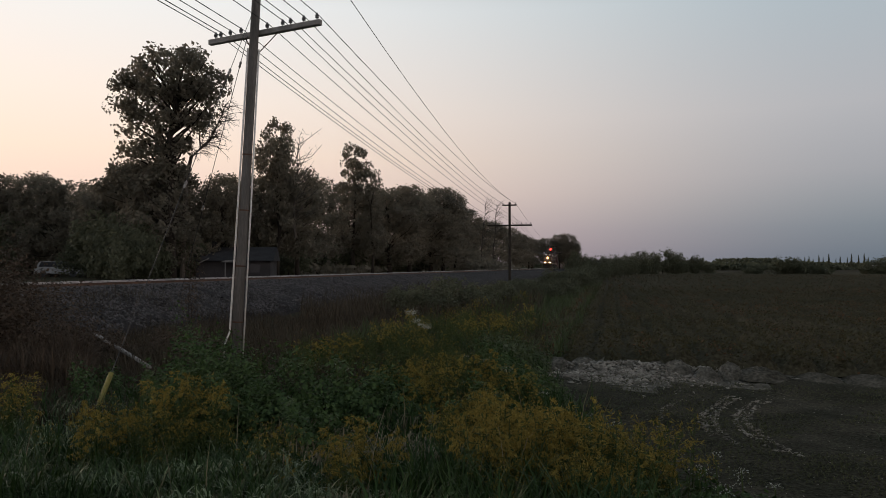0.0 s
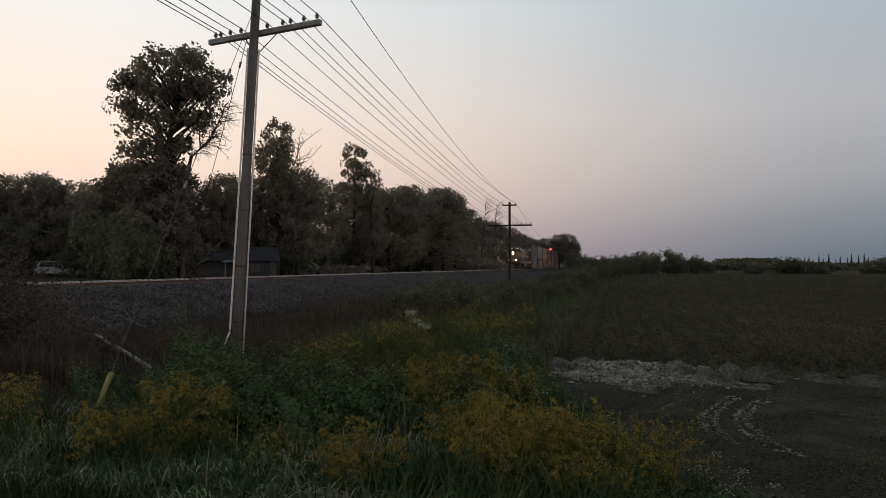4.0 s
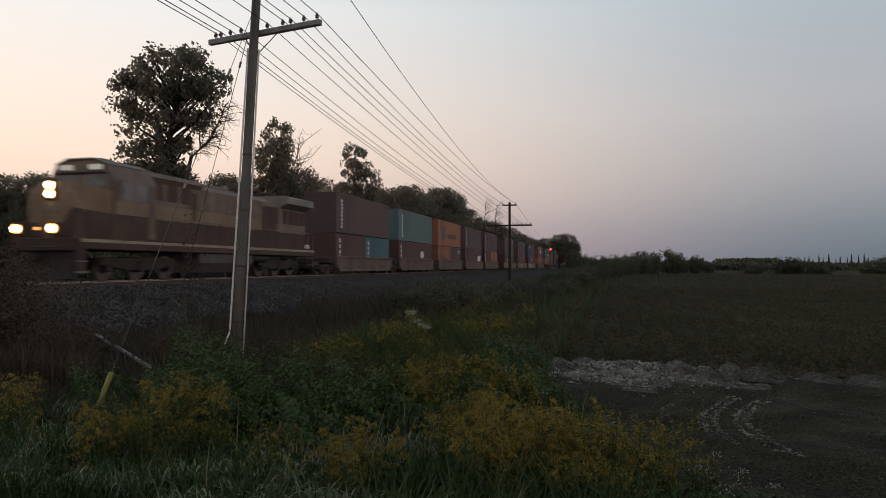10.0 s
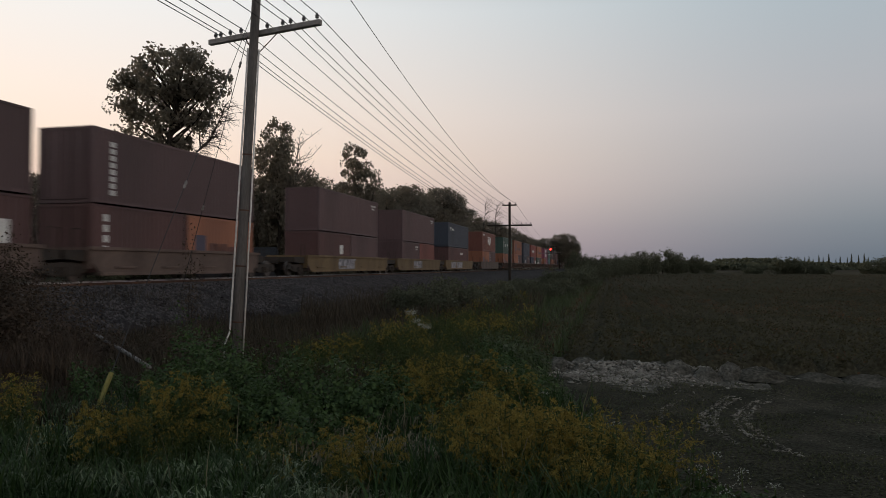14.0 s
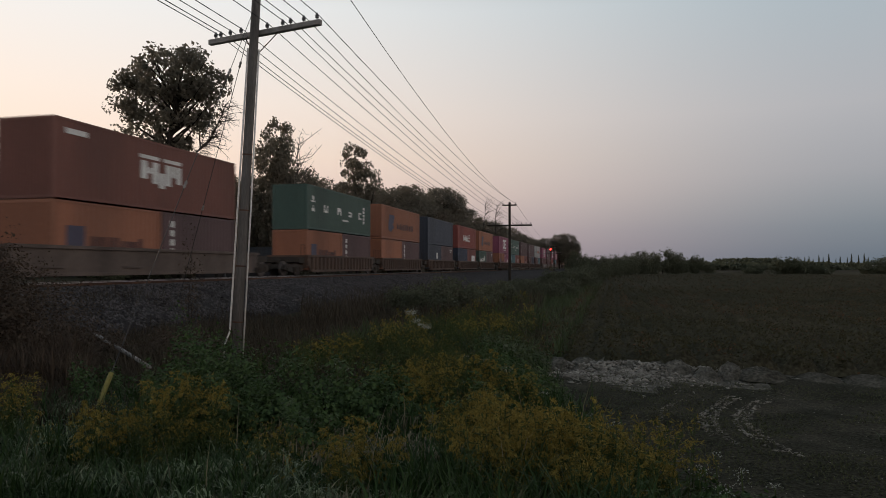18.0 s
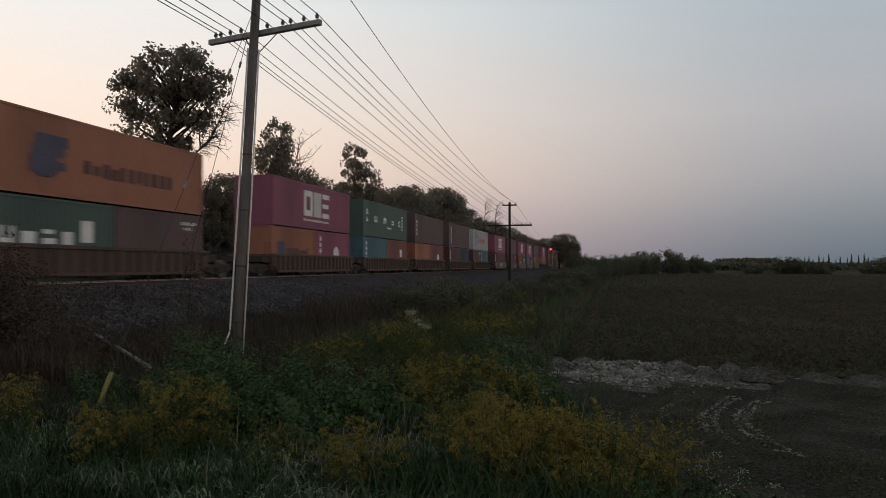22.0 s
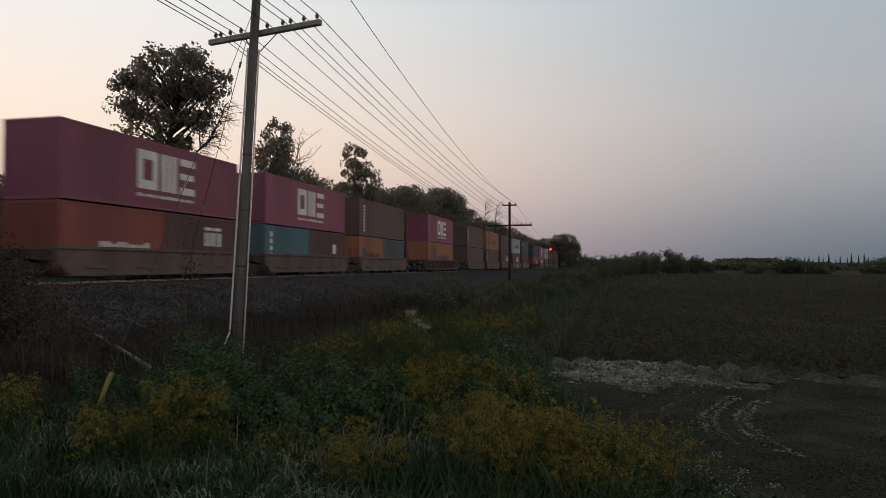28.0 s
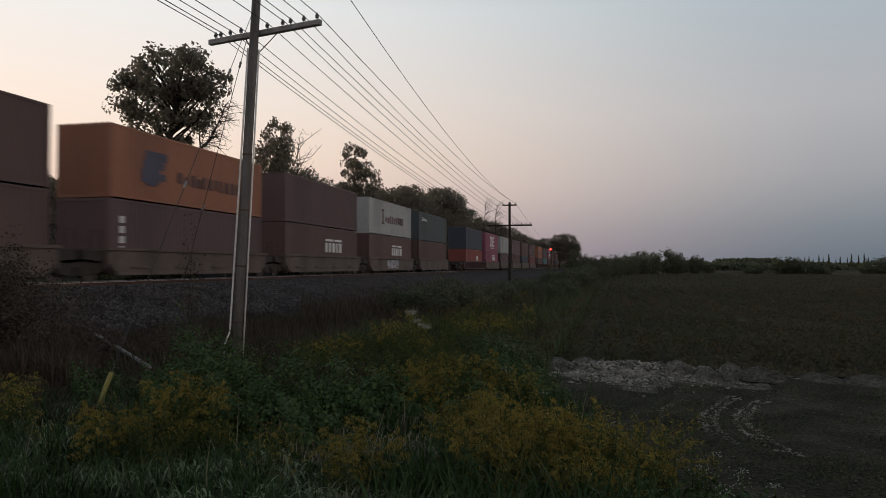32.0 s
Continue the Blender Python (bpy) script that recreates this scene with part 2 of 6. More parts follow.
L_WHITE = leaf("white_petals", (0.30, 0.31, 0.27), (0.48, 0.48, 0.43), 0.2)
L_SEED = leaf("pale_seed_heads", (0.11, 0.098, 0.062), (0.3, 0.262, 0.175), 0.2)
L_BRUSH = leaf("dark_brush", (0.04485, 0.06728, 0.0299), (0.0897, 0.1121, 0.04784), 0.25)
# sky highlights on arched blades, put into a lighter copy of the grass colour
L_HIGHLIGHT = leaf("highlight_grass_blades", (0.05, 0.085, 0.035), (0.27, 0.33, 0.18), 0.2, 0.35, 0.4)
L_STUBBLE = leaf("mown_stubble", (0.035, 0.042, 0.018), (0.12, 0.118, 0.066), 0.2, 0.7, 0.1)
L_SCRUB = leaf("brown_scrub_leaves", (0.045, 0.03375, 0.02625), (0.1225, 0.09125, 0.0675), 0.25, 0.7, 0.1)
L_CROP_RED = leaf("reddish_crop_leaves", (0.075, 0.052, 0.032), (0.15, 0.085, 0.052), 0.2, 0.8, 0.05)
M_BIRD = mat("dark_feathers", (0.03, 0.028, 0.027), (0.02, 0.019, 0.018), 0.8)

# ---- ground ----
def ground_z(x, y):
    """Height of the ground: field at 0, a low bank at the viewer, the railway bank and the higher land behind it."""
    x, y = np.asarray(x, float), np.asarray(y, float)
    z = 0.05 * np.sin(x * 0.9 + 1.3 * np.sin(y * 0.37)) * np.cos(y * 0.71) + 0.03 * np.sin(x * 2.3 + y * 1.7)
    z = z + 0.55 * (1 - smooth(1.5, 7.5, np.hypot(x, y)))
    bank = smooth(-14.3, -17.6, x)
    z = z * (1 - bank) + bank * 1.12
    z = z - 0.12 * np.exp(-((x + 13) / 1.6) ** 2)
    return z


def axis_lines(fine0, fine1, step, far0, far1):
    a, s = [fine1], step
    while a[-1] < far1:
        s *= 1.14
        a.append(a[-1] + s)
    b, s = [fine0], step
    while b[-1] > far0:
        s *= 1.14
        b.append(b[-1] - s)
    return np.array(b[:0:-1] + list(np.arange(fine0, fine1, step)) + a)


gx, gy = axis_lines(-19, 14, 0.3, -4000, 4000), axis_lines(0, 30, 0.3, -1500, 4500)
XX, YY = np.meshgrid(gx, gy)
ZZ = ground_z(XX, YY)
jit = 0.5 * np.sin(XX * 1.7 + 2.1 * np.sin(YY * 0.9)) + 0.35 * np.sin(YY * 2.9 + XX * 0.7)
ny, nx = XX.shape
ids = np.arange(ny * nx).reshape(ny, nx)
gf = np.stack([ids[:-1, :-1], ids[:-1, 1:], ids[1:, 1:], ids[1:, :-1]], -1).reshape(-1, 4)
zone = np.zeros(XX.shape, int)
left_edge = -1.9 + 0.24 * (16 - YY) + 0.5 * jit
yard = (XX > left_edge) & (YY < 15.4)
zone[yard] = 1
zone[(XX > -2.2 + 0.3 * jit) & (YY >= 15.4)] = 2
pale = yard & (YY > 14.9 - 1.8 * np.exp(-((XX - 0.6) / 1.6) ** 2) + 0.6 * jit) & (XX > -1.7) & (XX < 6 + jit)
zone[pale] = 3
ground = tagged(new("ground", mesh_np("ground", np.stack([XX, YY, ZZ], -1).reshape(-1, 3), gf, [M_SOIL, M_YARD, M_FIELD, M_MOUND],
                                      zone[:-1, :-1].ravel(), False)), "flat farmland with weeds, bare dirt and a brown field", "ground", kind="structure")

# ---- railway ----
rng = np.random.default_rng(4)
by = np.concatenate([np.arange(-60, 0, 4.0), np.arange(0, 70, 0.5), np.arange(70, 1500, 20.0)])
bx = np.array([-24.6, -23.4, -22.2, -21.5, -20.7, -20, -19.3, -18.5, -17.9, -17.5, -17.1, -16.7, -16.3, -15.9, -15.5, -15.1, -14.7, -14.4])
bz = np.interp(bx, [-24.6, -22.2, -17.9, -16.3, -14.8, -14.4], [0.95, 1.45, 1.45, 0.98, 0.36, -0.12])
BX, BY = np.meshgrid(bx, by)
BZ = np.tile(bz, (len(by), 1)) + rng.normal(0, 0.025, BX.shape)
BX = BX + rng.normal(0, 0.05, BX.shape)
bi = np.arange(BX.size).reshape(BX.shape)
bf = np.stack([bi[:-1, :-1], bi[:-1, 1:], bi[1:, 1:], bi[1:, :-1]], -1).reshape(-1, 4)
ballast = tagged(new("ballast_bed", mesh_np("ballast_bed", np.stack([BX, BY, BZ], -1).reshape(-1, 3), bf, M_BALLAST, None, False)),
                 "grey crushed-stone ballast bank under the railway track", "ballast", kind="structure")


def stones(name, n, material, xr, yr, zf, smin, smax, label, parent=None):
    """Loose stones, one joined mesh of small uneven six-sided lumps."""
    base = np.array([(0, 0, 1), (1, 0, 0), (0, 1, 0), (-1, 0, 0), (0, -1, 0), (0, 0, -1)], float)
    tri = np.array([(0, 1, 2), (0, 2, 3), (0, 3, 4), (0, 4, 1), (5, 2, 1), (5, 3, 2), (5, 4, 3), (5, 1, 4)])
    x = rng.uniform(*xr, n)
    y = yr[0] + (yr[1] - yr[0]) * rng.uniform(0, 1, n) ** 1.5
    s = rng.uniform(smin, smax, n)
    sh = base[None] * rng.uniform(0.6, 1.25, (n, 6, 1)) * s[:, None, None]
    a = rng.uniform(0, 6.28, n)
    c, d = np.cos(a)[:, None], np.sin(a)[:, None]
    v = np.stack([sh[..., 0] * c - sh[..., 1] * d, sh[..., 0] * d + sh[..., 1] * c, sh[..., 2] * 0.8], -1)
    v += np.stack([x, y, zf(x, y)], -1)[:, None]
    f = tri[None] + 6 * np.arange(n)[:, None, None]
    ob = new(name, mesh_np(name, v.reshape(-1, 3), f.reshape(-1, 3), material))
    ob.parent = parent
    return tagged(ob, label, "" if parent else "stones", kind="stuff")


stones("ballast_stones", 30000, M_STONE, (-18.6, -14.6), (8, 75), lambda x, y: np.interp(x, bx, bz) + 0.01, 0.03, 0.085,
       "loose grey crushed stones on the railway bank")

track = thing("railway_track", "single railway track with worn shiny rail heads", "railway track", pose(TRACK_X, 0, RAIL_Z), kind="structure")
RAIL_PROFILE = [(-0.075, -0.17), (0.075, -0.17), (0.075, -0.155), (0.012, -0.13), (0.012, -0.045), (0.037, -0.035), (0.037, -0.006), (0.03, 0),
                (-0.03, 0), (-0.037, -0.006), (-0.037, -0.035), (-0.012, -0.045), (-0.012, -0.13), (-0.075, -0.155)]
for sx in (-0.755, 0.755):
    b = Build().prism([(sx + px, pz) for px, pz in RAIL_PROFILE], "y", -600, 1400)
    b.m = [1 if i in (5, 6, 7, 8, 9) else 0 for i in range(len(b.m))]
    part("rail", b, [M_RUST, M_RAIL], track, "steel rail with a bright worn head")
tie = Build().box(-1.3, 1.3, -0.115, 0.115, -0.33, -0.165, 0, 0.012).mesh("sleeper", M_SLEEPER)
for k in range(150):
    part("sleeper", tie, None, track, "", pose(0, 6 + k * 0.53, 0, 0, 0, rng.normal(0, 0.6)))

# ---- pole line ----
def insulator(parent, at):
    b = Build().tube([(0, 0, -0.05), (0, 0, 0.05)], 0.013, 6)
    for z, r in ((0.04, 0.045), (0.075, 0.046), (0.11, 0.03)):
        b.tube([(0, 0, z), (0, 0, z + 0.028), (0, 0, z + 0.038)], [r, r * 0.7, r * 0.4], 8)
    return part("insulator", b, M_GLASSY, parent, "dark pin insulator", at)


PINS = [-1.32, -1.17, -0.89, -0.58, 0.16, 0.58, 0.79, 1.14, 1.48]
FAR_PINS = [-1.58, -1.27, -0.97, -0.61, 0.22, 0.53, 0.88, 1.23, 1.58]


def line_pole(x, y, base, top, arm_z, lean, arm_turn, label, dress, off=0.0, pins=FAR_PINS):
    root = thing("line_pole", label, "utility pole", pose(x, y, base, 0, lean, 0), "railway line poles")
    h = top - base
    part("pole", Build().tube([(0, 0, -0.3), (0, 0, h * 0.4), (0, 0, h * 0.8), (0, 0, h), (0, 0, h + 0.04)], [0.112, 0.102, 0.095, 0.09, 0.055], 14), M_POLE if dress else M_BARK, root, flat=False)
    az0 = arm_z - base
    arm = part("crossarm", Build().box(pins[0] - 0.18, pins[-1] + 0.1, -0.055, 0.055, -0.06, 0.06, 0, 0.012), M_ARM if dress else M_BARK, root, "weathered timber crossarm", pose(off, 0.16, az0, 0, -lean, arm_turn))
    for px in pins:
        insulator(arm, pose(px, 0, 0.07))
    for sx in (-1, 1):
        part("brace", Build().tube([(0.0, 0.13, az0 - 0.5), (off + sx * 0.45, 0.13 + 0.45 * sx * math.sin(radians(arm_turn)), az0 - 0.04)], 0.014, 4), M_RUST, root, "thin steel brace")
    cap_z = h - 0.22
    top_arm = part("top_arm", Build().box(-0.55, 0.55, -0.05, 0.05, -0.05, 0.05, 0, 0.01), M_ARM if dress else M_BARK, root, "short upper crossarm", pose(0, -0.15, cap_z))
    for px in (-0.48, 0.48):
        insulator(top_arm, pose(px, 0, 0.06))
    if dress:
        for s, r in ((-1, 0.021), (1, 0.019)):
            side = Vector((0.87, 0.49, 0)) * s
            front = Vector((0.49, -0.87, 0)) * 0.04
            run = [side * 0.25 + front, side * 0.24 + front + Vector((0, 0, 0.55)), side * 0.15 + front + Vector((0, 0, 0.8))] if s < 0 else [side * 0.15 + front]
            part("conduit", Build().tube(run + [side * 0.135 + front + Vector((0, 0, az0 * 0.5)), side * 0.114 + front + Vector((0, 0, az0 - 0.4))], r, 8), M_PIPE, root,
                 "pale conduit strapped to the pole", flat=False)
        for z in (1.0, 2.2, 3.4, 4.6):
            part("strap", Build().tube([(0, 0, z), (0, 0, z + 0.03)], 0.122 - z * 0.003, 14), M_RUST, root, "steel band")
    return root


PX, PY = site(-4.47, 15.3)
AX, AY = site(-3.97, 15.3)   # middle of the crossarm, off the pole's axis
P2X, P2Y = -7.4, 53.3
ARM_TURN = 13.0
line_pole(PX, PY, 0.0, 9.55, 7.3, 3.2, -ARM_TURN, "tall weathered wooden line pole with crossarm and white conduits, leaning", True, 0.08, PINS)
line_pole(P2X, P2Y, 0.0, 7.05, 5.32, 0.0, 0.0, "dark wooden line pole with one crossarm, in the weeds", False)
line_pole(-11.5, 150.0, 0.0, 6.6, 4.95, 0.0, 0.0, "dark wooden line pole with one crossarm, farther along", False)
POLES = [(-7.3, -26.0, 8.2, 0.0), (AX, AY + 0.16, 7.38, -ARM_TURN), (P2X, P2Y + 0.16, 5.42, 0.0), (-11.5, 150.16, 5.05, 0.0)]
TOPS = [(-7.3, -26.0, 10.0), (*site(-3.43, 15.3), 9.4), (P2X, P2Y - 0.15, 6.95), (-11.5, 149.85, 6.5)]


def wire(points, sag):
    b = Build()
    pts = []
    for (p, q), s in zip(zip(points[:-1], points[1:]), sag):
        for k in range(14):
            t = k / 14
            m = Vector(p).lerp(Vector(q), t)
            pts.append((m.x, m.y, m.z - 4 * s * t * (1 - t)))
    pts.append(points[-1])
    b.tube(pts, 0.011, 4)
    return solo("line_wire", b, M_WIRE, "thin dark bare wire strung between the line poles", "wire", group="line wires")


for i, (near_pin, far_pin) in enumerate(zip(PINS, FAR_PINS)):
    pts = []
    for k, (x, y, z, a) in enumerate(POLES):
        px = near_pin if k < 2 else far_pin
        pts.append((x + px * math.cos(radians(a)), y + px * math.sin(radians(a)), z + 0.1))
    if i > 6:
        for k in (2, 3):
            pts[k] = (TOPS[k][0] + (0.48 if i == 8 else -0.48), TOPS[k][1], TOPS[k][2])
    wire(pts, [0.35, 0.36 + 0.03 * (i % 3), 1.0])
wire([(x + 0.48, y, z) for x, y, z in TOPS], [0.35, 0.85, 1.0])

# guy wires, marker and fallen timber
SX, SY = site(-4.55, 9.5)
STOP = Vector((*site(-4.64, 9.85), 0.59))
def guy(points, beads):
    root = thing("guy_wire", "taut steel guy wire with strain insulators, holding the leaning pole", "guy wire", group="pole stays")
    part("strand", Build().tube(points, 0.0075, 4), M_WIRE, root)
    a, z = Vector(points[0]), Vector(points[-1])
    for t in beads:
        m, d = a.lerp(z, t), (z - a).normalized() * 0.09
        part("strain_insulator", Build().tube([m - d, m - d * 0.5, m, m + d * 0.5, m + d], [0.01, 0.03, 0.02, 0.03, 0.01], 8), M_ARM, root, "pale strain insulator")
    return root


top_g = Vector((*site(-4.05, 15.1), 7.75))
guy([top_g, STOP], (0.24, 0.58))
top_h = Vector((*site(-4.25, 15.3), 7.2))
guy([top_h, Vector((*site(-7.55, 20.0), 0.8))], (0.08, 0.55))
prof = [(0.036 * math.cos(a), 0.036 * math.sin(a)) for a in np.linspace(-0.3, math.pi + 0.3, 9)] + [(0.029 * math.cos(a), 0.029 * math.sin(a)) for a in np.linspace(math.pi + 0.3, -0.3, 9)]
mark = Build().prism(prof, "z", -0.3, 1.0)
d = (top_g - STOP).normalized()
solo("guy_marker", mark, M_STAKE, "faded yellow plastic guy-wire marker leaning in the grass", "marker",
     Matrix.Translation(STOP - d * 0.85) @ d.to_track_quat("Z", "Y").to_matrix().to_4x4())
fx, fy = site(-8.5, 17.4)
gxp, gyp = site(-5.6, 13.6)
solo("fallen_timber", Build().tube([(fx, fy, 0.54), (gxp, gyp, 0.28)], [0.046, 0.038], 9), M_ARM, "grey fallen timber lying on the bank", "timber")

# signal far along the line
gx0 = -16.4
sig = thing("railway_signal", "railway signal mast showing one red light", "railway signal", pose(gx0, 202, 0.6))
part("mast", Build().tube([(0, 0, 0), (0, 0, 6.9)], 0.08, 8), M_RUST, sig)
part("signal_head", Build().box(-0.3, 0.3, -0.12, 0.1, 5.6, 7.3, 0, 0.04), mat("signal_black", (0.02, 0.02, 0.02)), sig)
part("red_lens", Build().tube([(0, -0.2, 6.48), (0, -0.14, 6.48)], [0.21, 0.21], 14), glow("red_signal_glow", (1.0, 0.02, 0.015), 16), sig, "lit red lens")
part("case", Build().box(-0.5, 0.5, -0.3, 0.3, 0, 1.6, 0, 0.03), M_RUST, sig, "equipment case")

# ---- trees and plants ----
def leaf_cards(centres, sizes, seed, droop=0.0, aspect=1.0, facing=None):
    """Small pointed leaves (one quad each, folded) round the given centres, turned by chance or towards facing; returns verts and faces."""
    r = np.random.default_rng(seed)
    n = len(centres)
    a = r.normal(0, 1, (n, 3))
    a[:, 2] -= droop
    if facing is not None:
        a -= facing * np.sum(a * facing, axis=1)[:, None]
    a /= np.linalg.norm(a, axis=1)[:, None]
    b = np.cross(a, r.normal(0, 1, (n, 3)) if facing is None else facing)
    b /= np.linalg.norm(b, axis=1)[:, None]
    c = np.cross(a, b)
    s = sizes[:, None]
    v = np.stack([centres - a * s, centres + b * s * 0.5 * aspect + c * s * 0.15, centres + a * s, centres - b * s * 0.5 * aspect + c * s * 0.15], 1)
    return v.reshape(-1, 3), np.arange(4 * n).reshape(-1, 4)


def tree_meshes(name, seed, lobes, trunk_h, trunk_r, tips, leaves, size, spread, bark=None, crown=None):
    """Trunk with limbs to tips inside the lobes (x, y, z, rx, rz), and leaves in uneven clumps round the tips."""
    r = np.random.default_rng(seed)
    wood = Build()
    top = max(z + rz for _, _, z, _, rz in lobes)
    bend = [(r.normal(0, 0.12), r.normal(0, 0.12)) for _ in range(6)]
    tr = [(bend[k][0] * k * 0.5, bend[k][1] * k * 0.5, trunk_h * k / 5) for k in range(6)]
    wood.tube([(0, 0, -0.3)] + tr[1:], [trunk_r * 1.25] + [trunk_r * (1 - 0.13 * k) for k in range(1, 6)], 8)
    w = np.array([rx * rx * rz for *_, rx, rz in lobes]) ** 0.62
    cs, sz, ns = [], [], []
    for k in range(tips):
        lx, ly, lz, rx, rz = lobes[r.choice(len(lobes), p=w / w.sum())]
        u = r.normal(0, 1, 3)
        u *= r.uniform(0.35, 1.0) ** 0.4 / np.linalg.norm(u)
        tip = np.array((lx + u[0] * rx, ly + u[1] * rx, lz + u[2] * rz))
        h = float(np.clip(tip[2] - 0.55 * math.hypot(tip[0], tip[1]) - r.uniform(0.3, 2.0), trunk_h * 0.3, trunk_h))
        j = h / trunk_h * 5
        i = min(int(j), 4)
        a = np.array(tr[i]) * (1 - j + i) + np.array(tr[i + 1]) * (j - i)
        m = a * 0.45 + tip * 0.55 + r.normal(0, 0.25, 3) + (0, 0, 0.3)
        if k % 7 == 0:
            wood.tube([a, m, tip], [trunk_r * 0.26, trunk_r * 0.14, 0.012], 4, cap=False)
        q = int(leaves * r.uniform(0.5, 1.4))
        w3 = r.normal(0, 1, (q, 3))
        w3 *= (r.uniform(0.05, 1, q) ** 0.4 / np.linalg.norm(w3, axis=1))[:, None]
        cs.append(tip + w3 * 1.75 * spread * r.uniform(0.55, 1.25) * np.array((1, 1, 0.92)))
        sz.append(size * r.uniform(0.6, 1.3, q))
        away = np.array((tip[0] - lx, tip[1] - ly, tip[2] - lz)) / max(rx, rz) + np.array((tip[0], tip[1], 0)) / (abs(tip[0]) + abs(tip[1]) + 1.0)
        ns.append(w3 * 0.5 + away * 0.7 + (0, 0, 0.3) + r.normal(0, 1.2, (q, 3)))
    ns = np.concatenate(ns)
    ns /= np.linalg.norm(ns, axis=1)[:, None]
    v, f = leaf_cards(np.concatenate(cs), np.concatenate(sz), seed + 1, aspect=1.15, facing=ns)
    return wood.mesh(name + "_wood", bark or M_BARK, False), mesh_np(name + "_leaves", v, f, crown or L_HAZY_TREE)


def tree_thing(meshes, label, at, group="", name="tree", category="tree"):
    root = thing(name, label, category, at, group)
    part("trunk", meshes[0], None, root, "dark trunk with limbs")
    part("crown", meshes[1], None, root, "leafy crown with gaps")
    return root


def scaled(at, s, sz=None):
    return at @ Matrix.Diagonal((s, s, sz or s, 1))


def land(x, y):
    return float(ground_z(x, y))


# the great tree behind the track
BIG = tree_meshes("great_tree", 11, [(-0.3, 0, 17.4, 2.9, 2.5), (-3.4, 0.5, 17.7, 1.5, 1.3), (-4.6, 0, 16.9, 1.0, 0.8), (1.9, -0.4, 17.4, 2.3, 2.1), (3.7, 0, 16.4, 1.6, 1.4), (-5.2, 0, 15.3, 0.9, 0.9),
                                     (-2.4, 0, 15.2, 2.2, 1.6), (0.9, 0, 14.6, 2.7, 2.0), (3.6, 0.2, 14.6, 1.2, 1.0), (-2.9, 0, 12.8, 1.9, 1.3), (2.5, 0, 13.2, 1.1, 0.8), (0, 0, 12.2, 1.7, 2.0), (-3.6, 0, 11.0, 1.1, 0.9),
                                     (-2.4, 0, 10.2, 1.6, 1.5), (-0.4, 0, 9.8, 1.3, 1.8), (-5.1, 0, 9.5, 0.9, 0.7), (-6.0, 0, 8.0, 1.3, 0.9), (-3.4, 0, 8.3, 2.2, 1.6), (0.9, 0, 11.4, 0.9, 0.7), (-1.5, 0, 7.0, 2.6, 2.2), (-1.0, 0, 4.6, 3.0, 2.0)],
                  15, 0.5, 640, 27, 0.19, 0.40)
bx0, by0 = site(-23.1, 60)
tree_thing(BIG, "very tall full-crowned tree dark against the sunset sky", pose(bx0, by0, land(bx0, by0)))

# a bare tree beside it
def bare_tree(at, h, lean, seed, label):
    r = np.random.default_rng(seed)
    root = thing("bare_tree", label, "tree", at, "bare trees")
    b = Build()
    trunk = [(lean * (k / 6) ** 1.4 + r.normal(0, 0.08), r.normal(0, 0.1), h * k / 6) for k in range(7)]
    b.tube(trunk, [0.15 - 0.02 * k for k in range(7)], 6)
    part("trunk", b, M_DEADWOOD, root)
    tw = Build()
    for k in range(44):
        i = r.integers(1, 6)
        a = Vector(trunk[i]).lerp(Vector(trunk[i + 1]), r.uniform())
        d = Vector((r.normal(0.7 * np.sign(lean), 0.6), r.normal(0, 0.6), r.uniform(0.3, 1.1))).normalized() * r.uniform(1.0, 3.2)
        m = a + d * 0.5 + Vector(r.normal(0, 0.12, 3))
        e = a + d + Vector((0, 0, r.uniform(-0.3, 0.5)))
        tw.tube([a, m, e], [0.04, 0.026, 0.012], 4, cap=False)
        for _ in range(3):
            s = m.lerp(e, r.uniform())
            tw.tube([s, s + Vector(r.normal(0, 0.4, 3)) + Vector((0, 0, 0.2))], [0.016, 0.009], 3, cap=False)
    part("branchwork", tw, M_DEADWOOD, root, "bare grey branches and twigs")
    return root


